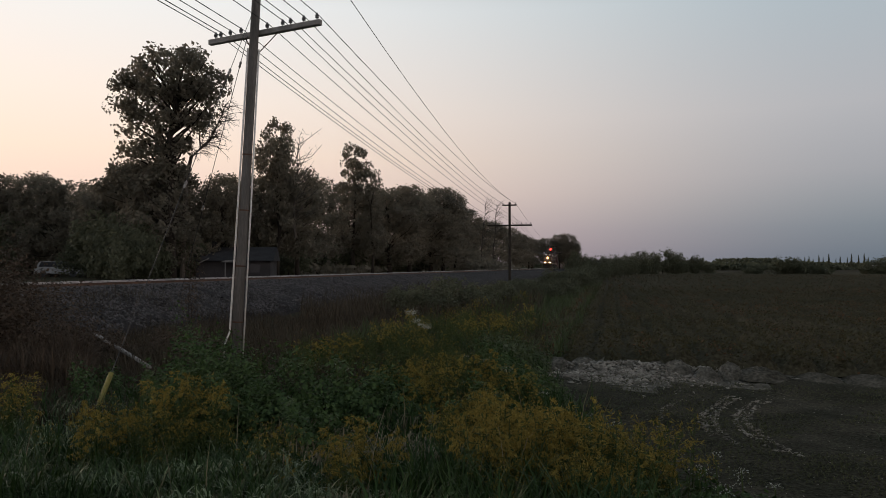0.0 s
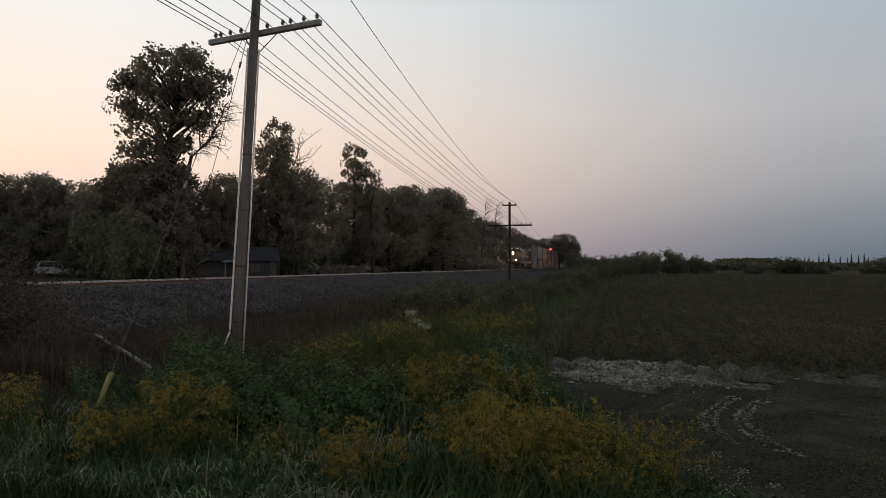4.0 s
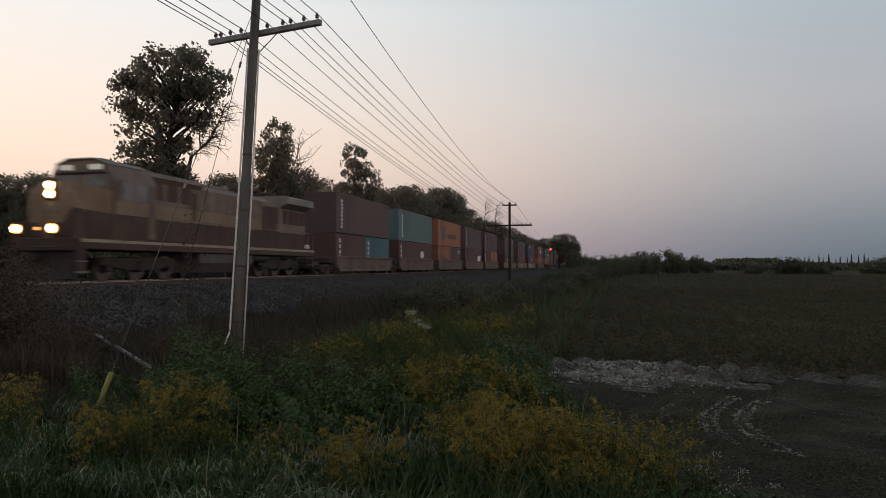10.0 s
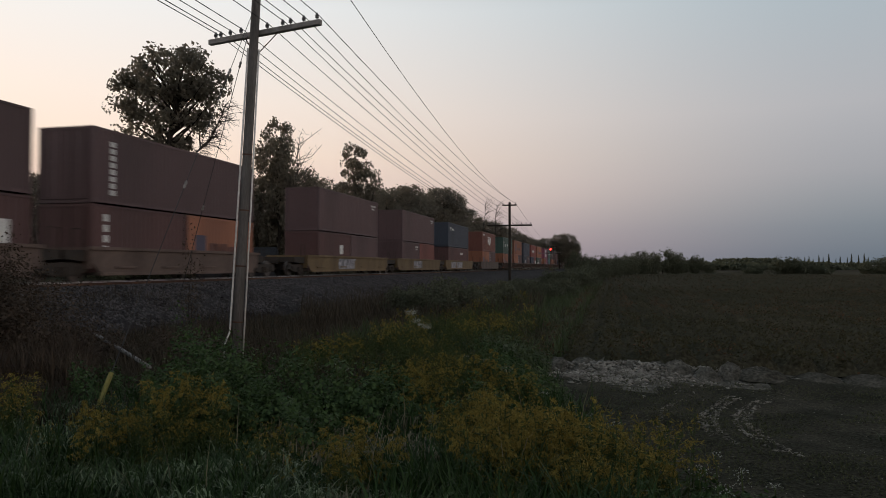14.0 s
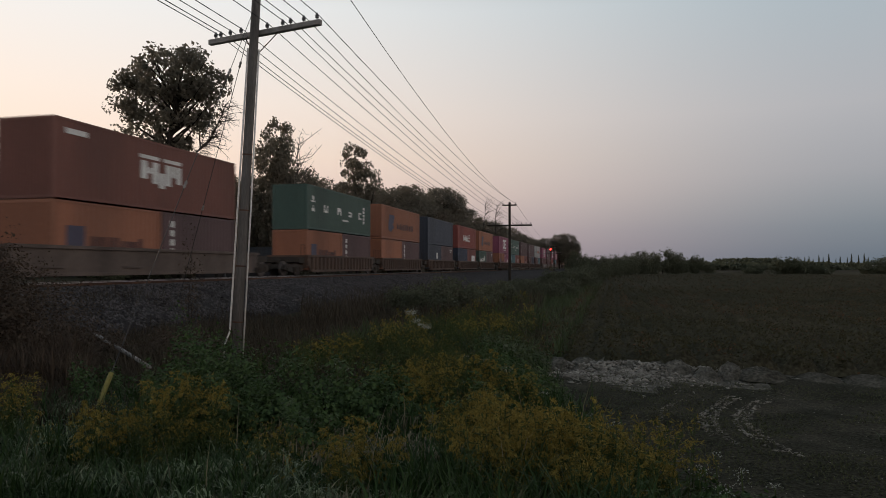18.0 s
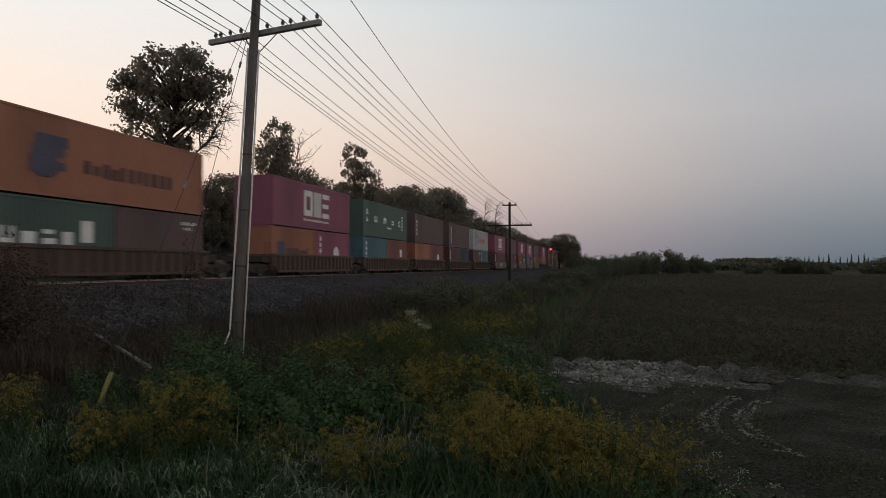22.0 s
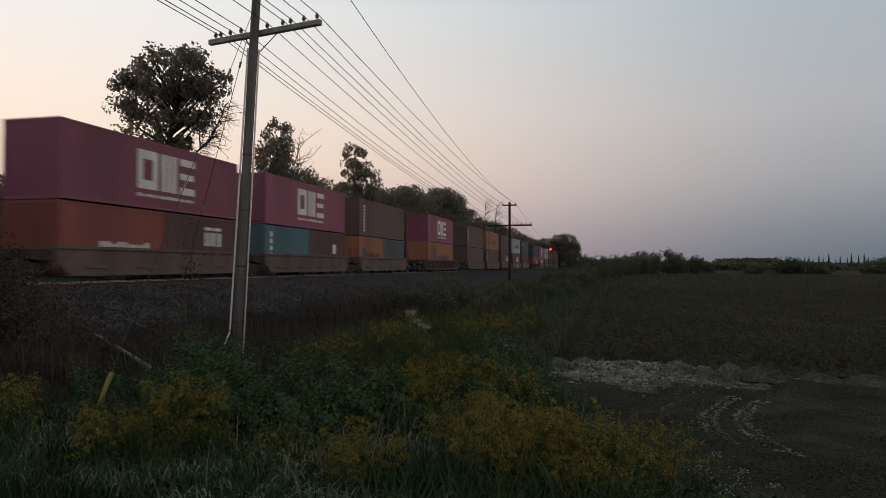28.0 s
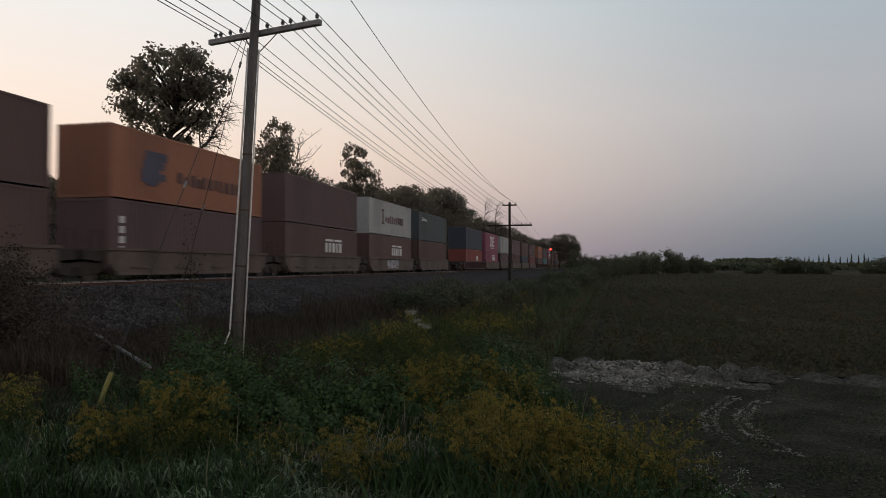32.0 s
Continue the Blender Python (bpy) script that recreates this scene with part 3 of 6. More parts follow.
def leaning_dead_tree(at, label):
    """A dead tree that leans out of the wood and carries a fan of hanging twigs on its outer side."""
    r = np.random.default_rng(3)
    root = thing("bare_tree", label, "tree", at, "bare trees")
    limb = [Vector(v) for v in ((0, 0, 0), (0.1, 0, 4.0), (0.3, 0, 8.4), (0.7, 0.1, 10.6), (1.6, 0.1, 11.3), (2.6, 0, 12.0), (3.1, -0.1, 12.8), (3.6, 0, 13.9), (4.0, 0, 15.0))]
    part("trunk", Build().tube(limb, [0.24, 0.21, 0.17, 0.15, 0.12, 0.10, 0.08, 0.05, 0.02], 7), M_DEADWOOD, root)
    tw = Build()
    fork = [limb[4], Vector((1.5, 0.1, 12.3)), Vector((1.6, 0, 13.3)), Vector((1.8, 0, 14.2))]
    tw.tube(fork, [0.08, 0.06, 0.04, 0.015], 5, cap=False)
    for k in range(95):
        i = int(r.integers(3, 8))
        a = limb[i].lerp(limb[i + 1], r.uniform()) if k % 6 else fork[1].lerp(fork[3], r.uniform())
        out = Vector((r.uniform(0.2, 1.0) if r.uniform() < 0.8 else -r.uniform(0.2, 0.8), r.normal(0, 0.5), r.uniform(-0.2, 0.9))).normalized()
        ln = r.uniform(0.7, 2.3)
        m = a + out * ln * 0.5
        e = a + out * ln + Vector((0.1, 0, -0.35 * ln * r.uniform(-0.2, 1.3)))
        tw.tube([a, m, e], [0.035, 0.022, 0.009], 4, cap=False)
        for _ in range(4):
            c = m.lerp(e, r.uniform(-0.4, 1))
            tw.tube([c, c + Vector((r.uniform(0, 0.7), r.normal(0, 0.3), r.uniform(-0.7, 0.4)))], [0.014, 0.007], 3, cap=False)
    part("branchwork", tw, M_DEADWOOD, root, "bare grey branches and hanging twigs")
    return root


qx, qy = site(-22.6, 61.5)
leaning_dead_tree(pose(qx, qy, land(qx, qy)), "dead leaning tree with a fan of fine grey twigs")
qx, qy = site(-15.1, 72)
bare_tree(pose(qx, qy, land(qx, qy) + 4.0), 9.5, 0.5, 17, "dead tree with a few stiff bare branches")
for aside, ahead, h, ln in ((7.6, 140, 13.5, 0.8), (10.5, 150, 14.0, 1.0)):
    qx, qy = site(aside, ahead)
    bare_tree(pose(qx, qy, land(qx, qy)), h, ln, int(ahead), "thin bare tree above the woods")

# broad woodland trees, five kinds of shape shared among the row
KINDS = [
    tree_meshes("round_tree", 21, [(0, 0, 12.5, 3.6, 2.6), (-2, 0.6, 10.5, 2.8, 2.2), (2.2, -0.5, 10.0, 2.8, 2.2), (0, 0, 7.5, 3.6, 2.4), (0.5, 0, 4.8, 3.2, 2.0)], 11, 0.3, 230, 50, 0.2, 0.6),
    tree_meshes("tall_tree", 22, [(0, 0, 13.6, 2.0, 1.8), (-1.2, 0, 11.4, 2.2, 1.8), (1.5, 0.5, 10.6, 2.0, 1.8), (0, 0, 8.0, 2.8, 2.4), (0, 0, 5, 2.8, 2.2)], 12, 0.26, 185, 46, 0.2, 0.52),
    tree_meshes("broad_tree", 23, [(-1.6, 0, 12.0, 3.0, 2.0), (2.0, 0, 11.2, 3.2, 2.2), (0, 1, 9.2, 4.2, 2.2), (0, 0, 6.2, 4.2, 2.6), (-1, 0, 3.6, 3.6, 2.0)], 10, 0.32, 240, 50, 0.21, 0.62),
    tree_meshes("plume_tree", 24, [(0, 0, 14.2, 1.5, 1.4), (0.3, 0, 12.6, 1.7, 1.2), (-0.6, 0, 10.2, 1.4, 1.0), (0.6, 0, 8.6, 1.8, 1.4), (0, 0, 5.5, 2.6, 2.2)], 13, 0.24, 130, 44, 0.19, 0.44),
]
UNDER = [tree_meshes("thicket", 31, [(0, 0, 2.6, 2.6, 1.9), (-1.8, 0.3, 1.8, 1.9, 1.4), (1.8, 0, 2.0, 2.0, 1.5)], 2.2, 0.09, 70, 55, 0.17, 0.5, None, L_BUSH),
         tree_meshes("thicket", 32, [(0, 0, 3.2, 2.2, 2.2), (1.6, 0.3, 2.0, 1.9, 1.5), (-1.6, 0.3, 1.6, 1.8, 1.2)], 2.6, 0.09, 70, 55, 0.17, 0.5, None, L_BUSH)]

rt = random.Random(8)
def wood_tree(kind, aside, ahead, height, wide=1.0, label="dense leafy woodland tree behind the railway"):
    x, y = site(aside, ahead)
    natural = (15.1, 15.4, 14.2, 15.6)[kind]
    s = height / natural
    at = scaled(pose(x, y, land(x, y) - 0.1, 0, 0, rt.uniform(0, 360)), s * wide, s)
    return tree_thing(KINDS[kind], label, at, "woodland trees")


# (kind, metres aside, metres ahead, height, width factor)
for row in [(1, -16.8, 72, 16.2, 0.78), (0, -15.6, 76, 11.6, 1.0), (3, -12.4, 98, 18.0, 1.0), (3, -9.6, 97, 14.2, 0.9), (0, -19.2, 74, 10.6, 1.0), (0, -21.5, 72, 10.0, 1.0),
            (0, -16.5, 92, 12.5, 1.1), (2, -12.5, 104, 13.2, 1.1), (2, -8.4, 112, 14.0, 1.2), (0, -5.6, 118, 14.3, 1.2), (2, -2.2, 126, 15.0, 1.2), (0, 0.0, 130, 15.2, 1.1),
            (1, 2.4, 138, 14.5, 1.2), (0, 4.6, 150, 13.0, 1.2), (2, 8.0, 165, 12.6, 1.2), (2, 12.8, 180, 12.5, 1.3), (0, 18.5, 200, 12.0, 1.3), (2, 23.5, 220, 11.5, 1.3),
            (0, 29.0, 240, 10.8, 1.3), (2, 33, 262, 11.6, 1.3), (0, 43.0, 262, 12.8, 1.1), (0, 46.2, 262, 14.0, 1.1), (2, 48.6, 264, 11.5, 1.0), (0, 38, 262, 11.5, 1.2),
            (0, -24.5, 66, 8.8, 1.1), (0, -29.5, 66, 9.6, 1.2), (0, -26.6, 63, 10.2, 1.0), (2, -31.8, 68, 9.2, 1.2), (2, -24.3, 62.5, 10.4, 1.1), (0, -36, 76, 9.4, 1.2), (2, -38.5, 78, 9.8, 1.2), (0, -20.6, 66, 9.6, 1.0), (2, -28.5, 70, 9.0, 1.0), (1, -27.0, 64, 8.6, 1.0), (2, -34, 75, 8.4, 1.2),
            (2, -42.5, 78, 11.2, 1.1), (0, -46.5, 80, 11.6, 1.1), (1, -50, 80, 11.6, 1.2), (2, -54, 82, 11.0, 1.2), (0, -58, 84, 11.6, 1.2), (2, -64, 84, 12, 1.3), (0, -39.5, 82, 9.8, 1.0),
            (2, -70, 80, 12, 1.4), (0, -78, 76, 12, 1.4), (2, -82, 66, 12, 1.4)]:
    wood_tree(*row)


def thicket(aside, ahead, s, label="dense dark green bush", group="bushes by the railway", tall=1.0):
    x, y = site(aside, ahead)
    k = rt.randrange(2)
    at = scaled(pose(x, y, land(x, y) - 0.15, 0, 0, rt.uniform(0, 360)), s, s * tall)
    return tree_thing(UNDER[k], label, at, group, "bush", "bush")


for k in range(52):                                   # undergrowth along the wood's edge behind the track
    t = k / 51
    x = -36.5 - 5 * rt.random()
    y = 52 + 190 * t ** 1.5
    thicket((x * CS + y * SN), (-x * SN + y * CS), rt.uniform(0.6, 1.1), "dense undergrowth at the edge of the woods", "woodland undergrowth", rt.uniform(0.9, 1.3))
for aside, ahead, s in [(-30, 62, 1.1), (-49.5, 66, 1.0), (-26, 58, 1.0), (-24, 55, 0.8), (-52, 70, 1.4), (-35.2, 70, 0.8), (-47.5, 80, 1.3)]:
    thicket(aside, ahead, s, "dense undergrowth at the edge of the woods", "woodland undergrowth", 1.15)
# bushes on the near side of the track
for aside, ahead, s, tall in [(4.5, 49, 0.36, 0.8), (5.5, 50.5, 0.4, 0.8), (6.2, 45, 0.42, 0.75), (7.6, 48, 0.46, 0.75), (4.2, 43, 0.3, 0.8), (9.4, 58, 0.55, 0.85), (10.8, 66, 0.52, 0.68), (0.5, 30, 0.46, 0.9), (-0.6, 28, 0.42, 0.85), (-1.5, 31, 0.4, 0.8), (1.6, 33, 0.4, 0.8), (2.9, 37, 0.42, 0.8), (12.4, 66, 0.55, 0.8), (14.4, 74, 0.6, 0.85), (13.2, 80, 0.52, 0.72),
                              (17.6, 86, 0.55, 0.9), (21.2, 100, 0.6, 0.95), (24.6, 112, 0.6, 1.0), (28, 124, 0.65, 1.0), (31, 130, 0.7, 1.0), (36, 150, 0.8, 1.0), (40, 160, 0.85, 1.05), (43, 168, 0.9, 1.0),
                              (46, 174, 0.9, 1.05), (49.5, 178, 0.95, 1.0), (53, 180, 0.95, 1.05), (57, 184, 1.2, 1.05), (61, 186, 1.05, 1.0), (65, 190, 0.95, 1.0), (68, 190, 0.85, 1.0), (71, 190, 0.6, 1.0),
                              (44, 230, 1.2, 1.0), (49, 236, 1.1, 1.0), (55, 240, 1.1, 1.0)]:
    thicket(aside, ahead, s, tall=tall * (rt.uniform(0.8, 1.45) if ahead > 110 else 1.0))
for aside, ahead, s in [(77, 176, 0.75), (82, 170, 1.15), (84.5, 172, 1.1), (87, 172, 0.95), (91, 170, 0.7), (107, 176, 1.0), (109, 178, 1.2)]:
    thicket(aside, ahead, s, "rounded bush standing in the open field", "field bushes", 0.85)

# far woods and poplars at the horizon
def far_wood(a0, a1, ahead, h0, h1, seed, dense=26, size=1.35):
    r = np.random.default_rng(seed)
    n = int(abs(a1 - a0) * dense)
    a = r.uniform(a0, a1, n)
    env = h0 + (h1 - h0) * (0.5 + 0.3 * np.sin(a * 0.06 + seed) + 0.2 * np.sin(a * 0.19 + 2 * seed))
    edge = np.clip(np.minimum(a - a0, a1 - a) / 14, 0.25, 1)
    z = r.uniform(0, 1, n) ** 0.6 * env * edge
    c = np.stack([a * CS - (ahead + r.normal(0, 5, n)) * SN, ahead * CS + a * SN + r.normal(0, 5, n), z], -1)
    v, f = leaf_cards(c, size * r.uniform(0.65, 1.35, n), seed)
    return tagged(new("far_woods", mesh_np("far_woods", v, f, L_BUSH if ahead > 300 else L_HAZY_TREE)), "distant dark woods along the horizon", "woods", kind="stuff")


far_wood(-95, -12, 96, 7.5, 9.5, 14, 170, 0.42)
far_wood(-75, -12, 104, 7.5, 9.5, 16, 170, 0.42)
far_wood(-24, 12, 140, 10, 13, 15, 170, 0.42)
far_wood(-14, 14, 150, 10, 13, 17, 170, 0.42)
far_wood(205, 275, 560, 8, 10, 3)
far_wood(215, 300, 520, 3.5, 5, 5)
far_wood(60, 240, 420, 3.5, 5.5, 6)
far_wood(30, 420, 700, 4, 6, 9)
far_wood(300, 480, 640, 3.5, 5.5, 10)
pop = tree_meshes("poplar", 41, [(0, 0, 10.6, 0.3, 1.1), (0, 0, 8.2, 0.6, 2.0), (0, 0, 5.2, 0.9, 2.2), (0, 0, 2.4, 1.0, 2.0)], 8, 0.15, 110, 34, 0.32, 0.34, None, L_BUSH)
for k, (a, h) in enumerate([(255, 10), (258, 11), (261, 9), (265, 12), (268, 10), (272, 13), (277, 9), (280, 11), (285, 10), (288, 13), (293, 12), (297, 13), (300, 10)]):
    x, y = site(a, 500)
    tree_thing(pop, "slender dark poplar in a far row", scaled(pose(x, y, 0, 0, 0, k * 50), h / 11.5 * 0.5, h / 11.5 * 0.85), "poplar row")
M_WHITE = mat("white_siding", (0.7, 0.7, 0.7), (0.6, 0.6, 0.6), 0.6, 0, 0.3, 8, 0.1, 0.01)
M_ROOF = mat("dark_shingles", (0.05, 0.05, 0.054), (0.035, 0.035, 0.038), 0.9, 0, 1, 12, 0.5, 0.02, spec=0.1)
for a, ahead, w, h in [(296, 480, 18, 3.5), (318, 470, 26, 4), (240, 460, 40, 1.2)]:
    x, y = site(a, ahead)
    root = thing("farm_shed", "low pale farm shed far across the field", "shed", pose(x, y, 0, 0, 0, TURN), "farm sheds")
    part("wall", Build().box(-w / 2, w / 2, -5, 5, 0, h), M_WHITE, root)
    part("roof", Build().prism([(-5.4, h), (5.4, h), (0, h + h * 0.45)], "x", -w / 2 - 0.4, w / 2 + 0.4), M_ROOF if h > 2 else M_WHITE, root)


# ---- low plants ----
def blades(name, xy, base, length, width, material, seed, lean=0.5, label="", category="grass", segs=4):
    """Blades that rise and arch over towards their tips, joined. lean: how far they bend."""
    r = np.random.default_rng(seed)
    n = len(xy)
    a = r.uniform(0, 6.283, n)
    ln = length * r.uniform(0.55, 1.25, n)
    first, bend = r.uniform(0.0, 0.45, n) * lean, r.uniform(0.5, 2.6, n) * lean
    d = np.stack([np.cos(a), np.sin(a)], -1)
    s = np.stack([-np.sin(a), np.cos(a)], -1)
    p, h, vs = np.array(xy, float), np.array(base, float), []
    for k in range(segs + 1):
        t = k / segs
        wd = width * (0.45 + 0.55 * math.sin(math.pi * min(0.5, t * 1.2))) * (1 - t ** 2.2) * 0.5 + 0.0008
        for sg in (-1, 1):
            vs.append(np.concatenate([p + s * wd * sg, h[:, None]], 1))
        th = first + bend * ((k + 0.7) / segs) ** 2.2
        p = p + d * (np.sin(th) * ln / segs)[:, None]
        h = h + np.cos(th) * ln / segs
    v = np.stack(vs, 1)
    q = np.array([(2 * k, 2 * k + 1, 2 * k + 3, 2 * k + 2) for k in range(segs)])
    f = q[None] + (2 * segs + 2) * np.arange(n)[:, None, None]
    return tagged(new(name, mesh_np(name, v.reshape(-1, 3), f.reshape(-1, 4), material)), label, category, kind="stuff")


def scatter(n, a0, a1, z0, z1, seed, keep=None):
    """Random plan positions between two limits aside and ahead, denser nearby."""
    r = np.random.default_rng(seed)
    z = z0 + (z1 - z0) * r.uniform(0, 1, n) ** 1.3
    a = r.uniform(a0, a1, n) * (z if a1 <= 1.0 else 1)
    if keep is not None:
        m = keep(a, z)
        a, z = a[m], z[m]
    return np.stack([a * CS - z * SN, z * CS + a * SN], -1)


def clumpy(xy, k=1.3):
    return 0.5 + 0.5 * np.sin(xy[:, 0] * k + 1.7 * np.sin(xy[:, 1] * k * 0.8)) * np.cos(xy[:, 1] * k * 1.1 + 0.6)


near = lambda a, z: a / z < 0.02 + 0.06 * (7 - z)
p = scatter(42000, -0.72, 0.28, 2.7, 7.0, 51, near)
blades("tall_grass", p, ground_z(p[:, 0], p[:, 1]), 0.2 + 0.24 * clumpy(p, 2.3), 0.014, L_GRASS, 52, 0.8, "tall lush green grass in the foreground", segs=5)
p = scatter(5200, -0.72, 0.28, 2.9, 7.4, 67, near)
blades("tall_grass", p, ground_z(p[:, 0], p[:, 1]) + 0.16, 0.13 + 0.2 * clumpy(p, 2.3), 0.02, L_HIGHLIGHT, 68, 1.35, "arching grass blades coloured as sky highlights in the foreground", segs=6)
p = scatter(2200, -0.75, -0.2, 6, 9.5, 69)
blades("tall_grass", p, ground_z(p[:, 0], p[:, 1]) + 0.2, 0.16 + 0.22 * clumpy(p, 2.3), 0.018, L_HIGHLIGHT, 70, 1.3, "arching grass blades coloured as sky highlights along the ditch", segs=6)
p = scatter(9000, -0.75, -0.25, 5.5, 10.5, 53)
blades("tall_grass", p, ground_z(p[:, 0], p[:, 1]), 0.34 + 0.32 * clumpy(p, 2.3), 0.02, L_GRASS, 54, 0.75, "tall green grass along the ditch", segs=5)
p = scatter(9000, -0.1, 0.34, 4.2, 17, 63)
p = p[p[:, 0] < -1.9 + 0.24 * (16 - p[:, 1])]
blades("green_weeds", p, ground_z(p[:, 0], p[:, 1]), 0.4 + 0.35 * clumpy(p, 1.5), 0.022, L_GRASS, 64, 0.6, "dark green weeds at the edge of the dirt", segs=4)
p = scatter(44000, -0.75, 0.18, 9, 30, 55)
p = p[(p[:, 0] > -16.3 + 0.9 * np.sin(p[:, 1] * 0.5)) & (p[:, 0] < -1.5)]
blades("dry_grass", p, ground_z(p[:, 0], p[:, 1]), 0.35 + 0.3 * clumpy(p), 0.018, L_DRY, 56, 0.5, "dry dark-brown grass in the ditch below the railway bank", "grass", 3)
p = scatter(9000, -0.2, 0.14, 24, 60, 57)
p = p[(p[:, 0] > -15.5) & (p[:, 0] < -3)]
blades("dry_grass", p, ground_z(p[:, 0], p[:, 1]), 0.7 + 0.3 * clumpy(p), 0.03, L_DRY, 58, 0.5, "dry brown weeds along the railway bank", "grass", 3)
p = scatter(34000, 0.02, 0.8, 4.5, 15.5, 59)
p = p[(p[:, 0] > -0.4) & (p[:, 1] < 14.7) & (clumpy(p, 1.1) + 0.45 * clumpy(p, 4.0) > 0.55)]
blades("mown_grass", p, ground_z(p[:, 0], p[:, 1]), 0.02 + 0.045 * clumpy(p, 2.1), 0.018, L_STUBBLE, 60, 1.4, "short sparse grass and stubble on the bare dirt", "grass", 2)
p = scatter(5200, 0.3, 0.85, 4.4, 9.0, 73)
p = p[(p[:, 0] > 3.2) & (clumpy(p, 1.4) > 0.35)]
blades("green_weeds", p, ground_z(p[:, 0], p[:, 1]), 0.08 + 0.16 * clumpy(p, 1.4), 0.02, L_GRASS, 74, 0.9, "low green weeds spreading over the dirt", "weeds", 3)
p = scatter(7000, -0.74, -0.5, 11.5, 20, 77)
blades("dry_grass", p, ground_z(p[:, 0], p[:, 1]), 0.45 + 0.6 * clumpy(p, 1.2), 0.024, L_SCRUB, 78, 0.6, "tall dead brown weeds on the bank", "weeds", 4)
q9 = np.random.default_rng(79)
p = np.stack([q9.uniform(-6, 5, 9000), q9.uniform(-5, 3.2, 9000)], -1)
blades("mown_grass", p, ground_z(p[:, 0], p[:, 1]), 0.08 + 0.14 * clumpy(p, 1.8), 0.014, L_GRASS, 80, 0.8, "short green grass on the low rise", "grass", 3)
r9 = np.random.default_rng(65)
p = np.stack([-6.5 + 5.6 * r9.uniform(0, 1, 10000) ** 1.25, 15.8 + 75 * r9.uniform(0, 1, 10000) ** 1.6], -1)
blades("green_weeds", p, ground_z(p[:, 0], p[:, 1]), 0.45 + 0.4 * clumpy(p, 0.9), 0.035, L_BRUSH, 66, 0.6, "dark rank weeds between the railway bank and the field", "weeds", 3)
p = scatter(1100, -0.2, 0.14, 3.5, 5.8, 81)
blades("tall_grass", p, ground_z(p[:, 0], p[:, 1]) + 0.2, 0.12 + 0.18 * clumpy(p, 2.3), 0.013, L_HIGHLIGHT, 82, 1.3, "arching grass coloured as sky highlights among the goldenrod", segs=6)
p = scatter(46, -0.7, 0.3, 5.0, 9.5, 61, lambda a, z: a / z < 0.22)
blades("seed_grass", p, ground_z(p[:, 0], p[:, 1]), 0.8 + 0.3 * clumpy(p), 0.009, L_SEED, 62, 0.5, "pale arching seed stalks among the weeds", "grass", 5)
p = scatter(900, -0.16, 0.16, 4.0, 6.2, 75)
blades("seed_grass", p, ground_z(p[:, 0], p[:, 1]) + 0.22, 0.16 + 0.2 * clumpy(p, 2.0), 0.011, L_SEED, 76, 1.3, "straw-coloured drooping grass among the goldenrod", "grass", 6)

p = scatter(900, -0.26, 0.0, 6.4, 8.6, 83)
p = p[clumpy(p, 2.6) > 0.35]
blades("seed_grass", p, ground_z(p[:, 0], p[:, 1]) + 0.38, 0.12 + 0.14 * clumpy(p, 2.6), 0.012, L_SEED, 84, 1.5, "pale straw-coloured grass drooping before the shrubs", "grass", 6)


def goldenrod_mesh(seed, bloom, fine=1):
    """Leafy stems, and the plumes on their tips, as two meshes."""
    r = np.random.default_rng(seed)
    green, gold = [[], [], 0], [[], [], 0]

    def put(to, v, f):
        to[0].append(v), to[1].append(f + to[2])
        to[2] += len(v)

    for k in range(13):
        x, y = r.normal(0, 0.22, 2)
        h = r.uniform(0.65, 1.15)
        tx, ty = x + r.normal(0, 0.14), y + r.normal(0, 0.14)
        t = r.uniform(0.1, 0.95, 30)
        c = np.stack([x + (tx - x) * t, y + (ty - y) * t, h * t], -1)
        put(green, *leaf_cards(c + r.normal(0, 0.035, c.shape), r.uniform(0.045, 0.085, 30) * (1.15 - 0.5 * t), seed + k, 0.2, 0.32))
        st = Build().tube([(x, y, 0), ((x + tx) / 2, (y + ty) / 2, h * 0.5), (tx, ty, h)], [0.006, 0.005, 0.003], 4, cap=False)
        put(green, np.array(st.v), np.array(st.f))
        for br in range(5):                      # arching side sprays of the plume
            a = r.uniform(0, 6.283)
            n = int(15 * fine * bloom * r.uniform(0.5, 1.3) + r.uniform(0, 0.6))
            if n == 0:
                continue
            s = r.uniform(0.1, 1, n)
            reach, z0 = r.uniform(0.08, 0.2), h * 0.80 + 0.055 * br
            c = np.stack([tx + reach * s * np.cos(a), ty + reach * s * np.sin(a), z0 + 0.09 * s - 0.1 * s * s], -1) + r.normal(0, 0.012, (n, 3))
            put(gold, *leaf_cards(c, r.uniform(0.018, 0.036, n) / fine ** 0.25, seed + 99 + k * 5 + br, 0, 0.55))
    return [mesh_np(nm, np.concatenate(m[0]), np.concatenate(m[1]), mt) for nm, m, mt in (("leafy_stem", green, L_STEM), ("plume", gold, L_GOLD))]


NEAR_GOLD = [goldenrod_mesh(75, 0.6, 3), goldenrod_mesh(76, 0.4, 3), goldenrod_mesh(77, 0.75, 3), goldenrod_mesh(78, 0.15, 3)]
GOLD = [goldenrod_mesh(71, 0.6), goldenrod_mesh(72, 0.3), goldenrod_mesh(73, 0.75), goldenrod_mesh(74, 0.03)]
rp = random.Random(5)


def in_vine(a, z):
    return ((a + 2.1) / 1.5) ** 2 + ((z - 9.3) / 1.35) ** 2 < 1


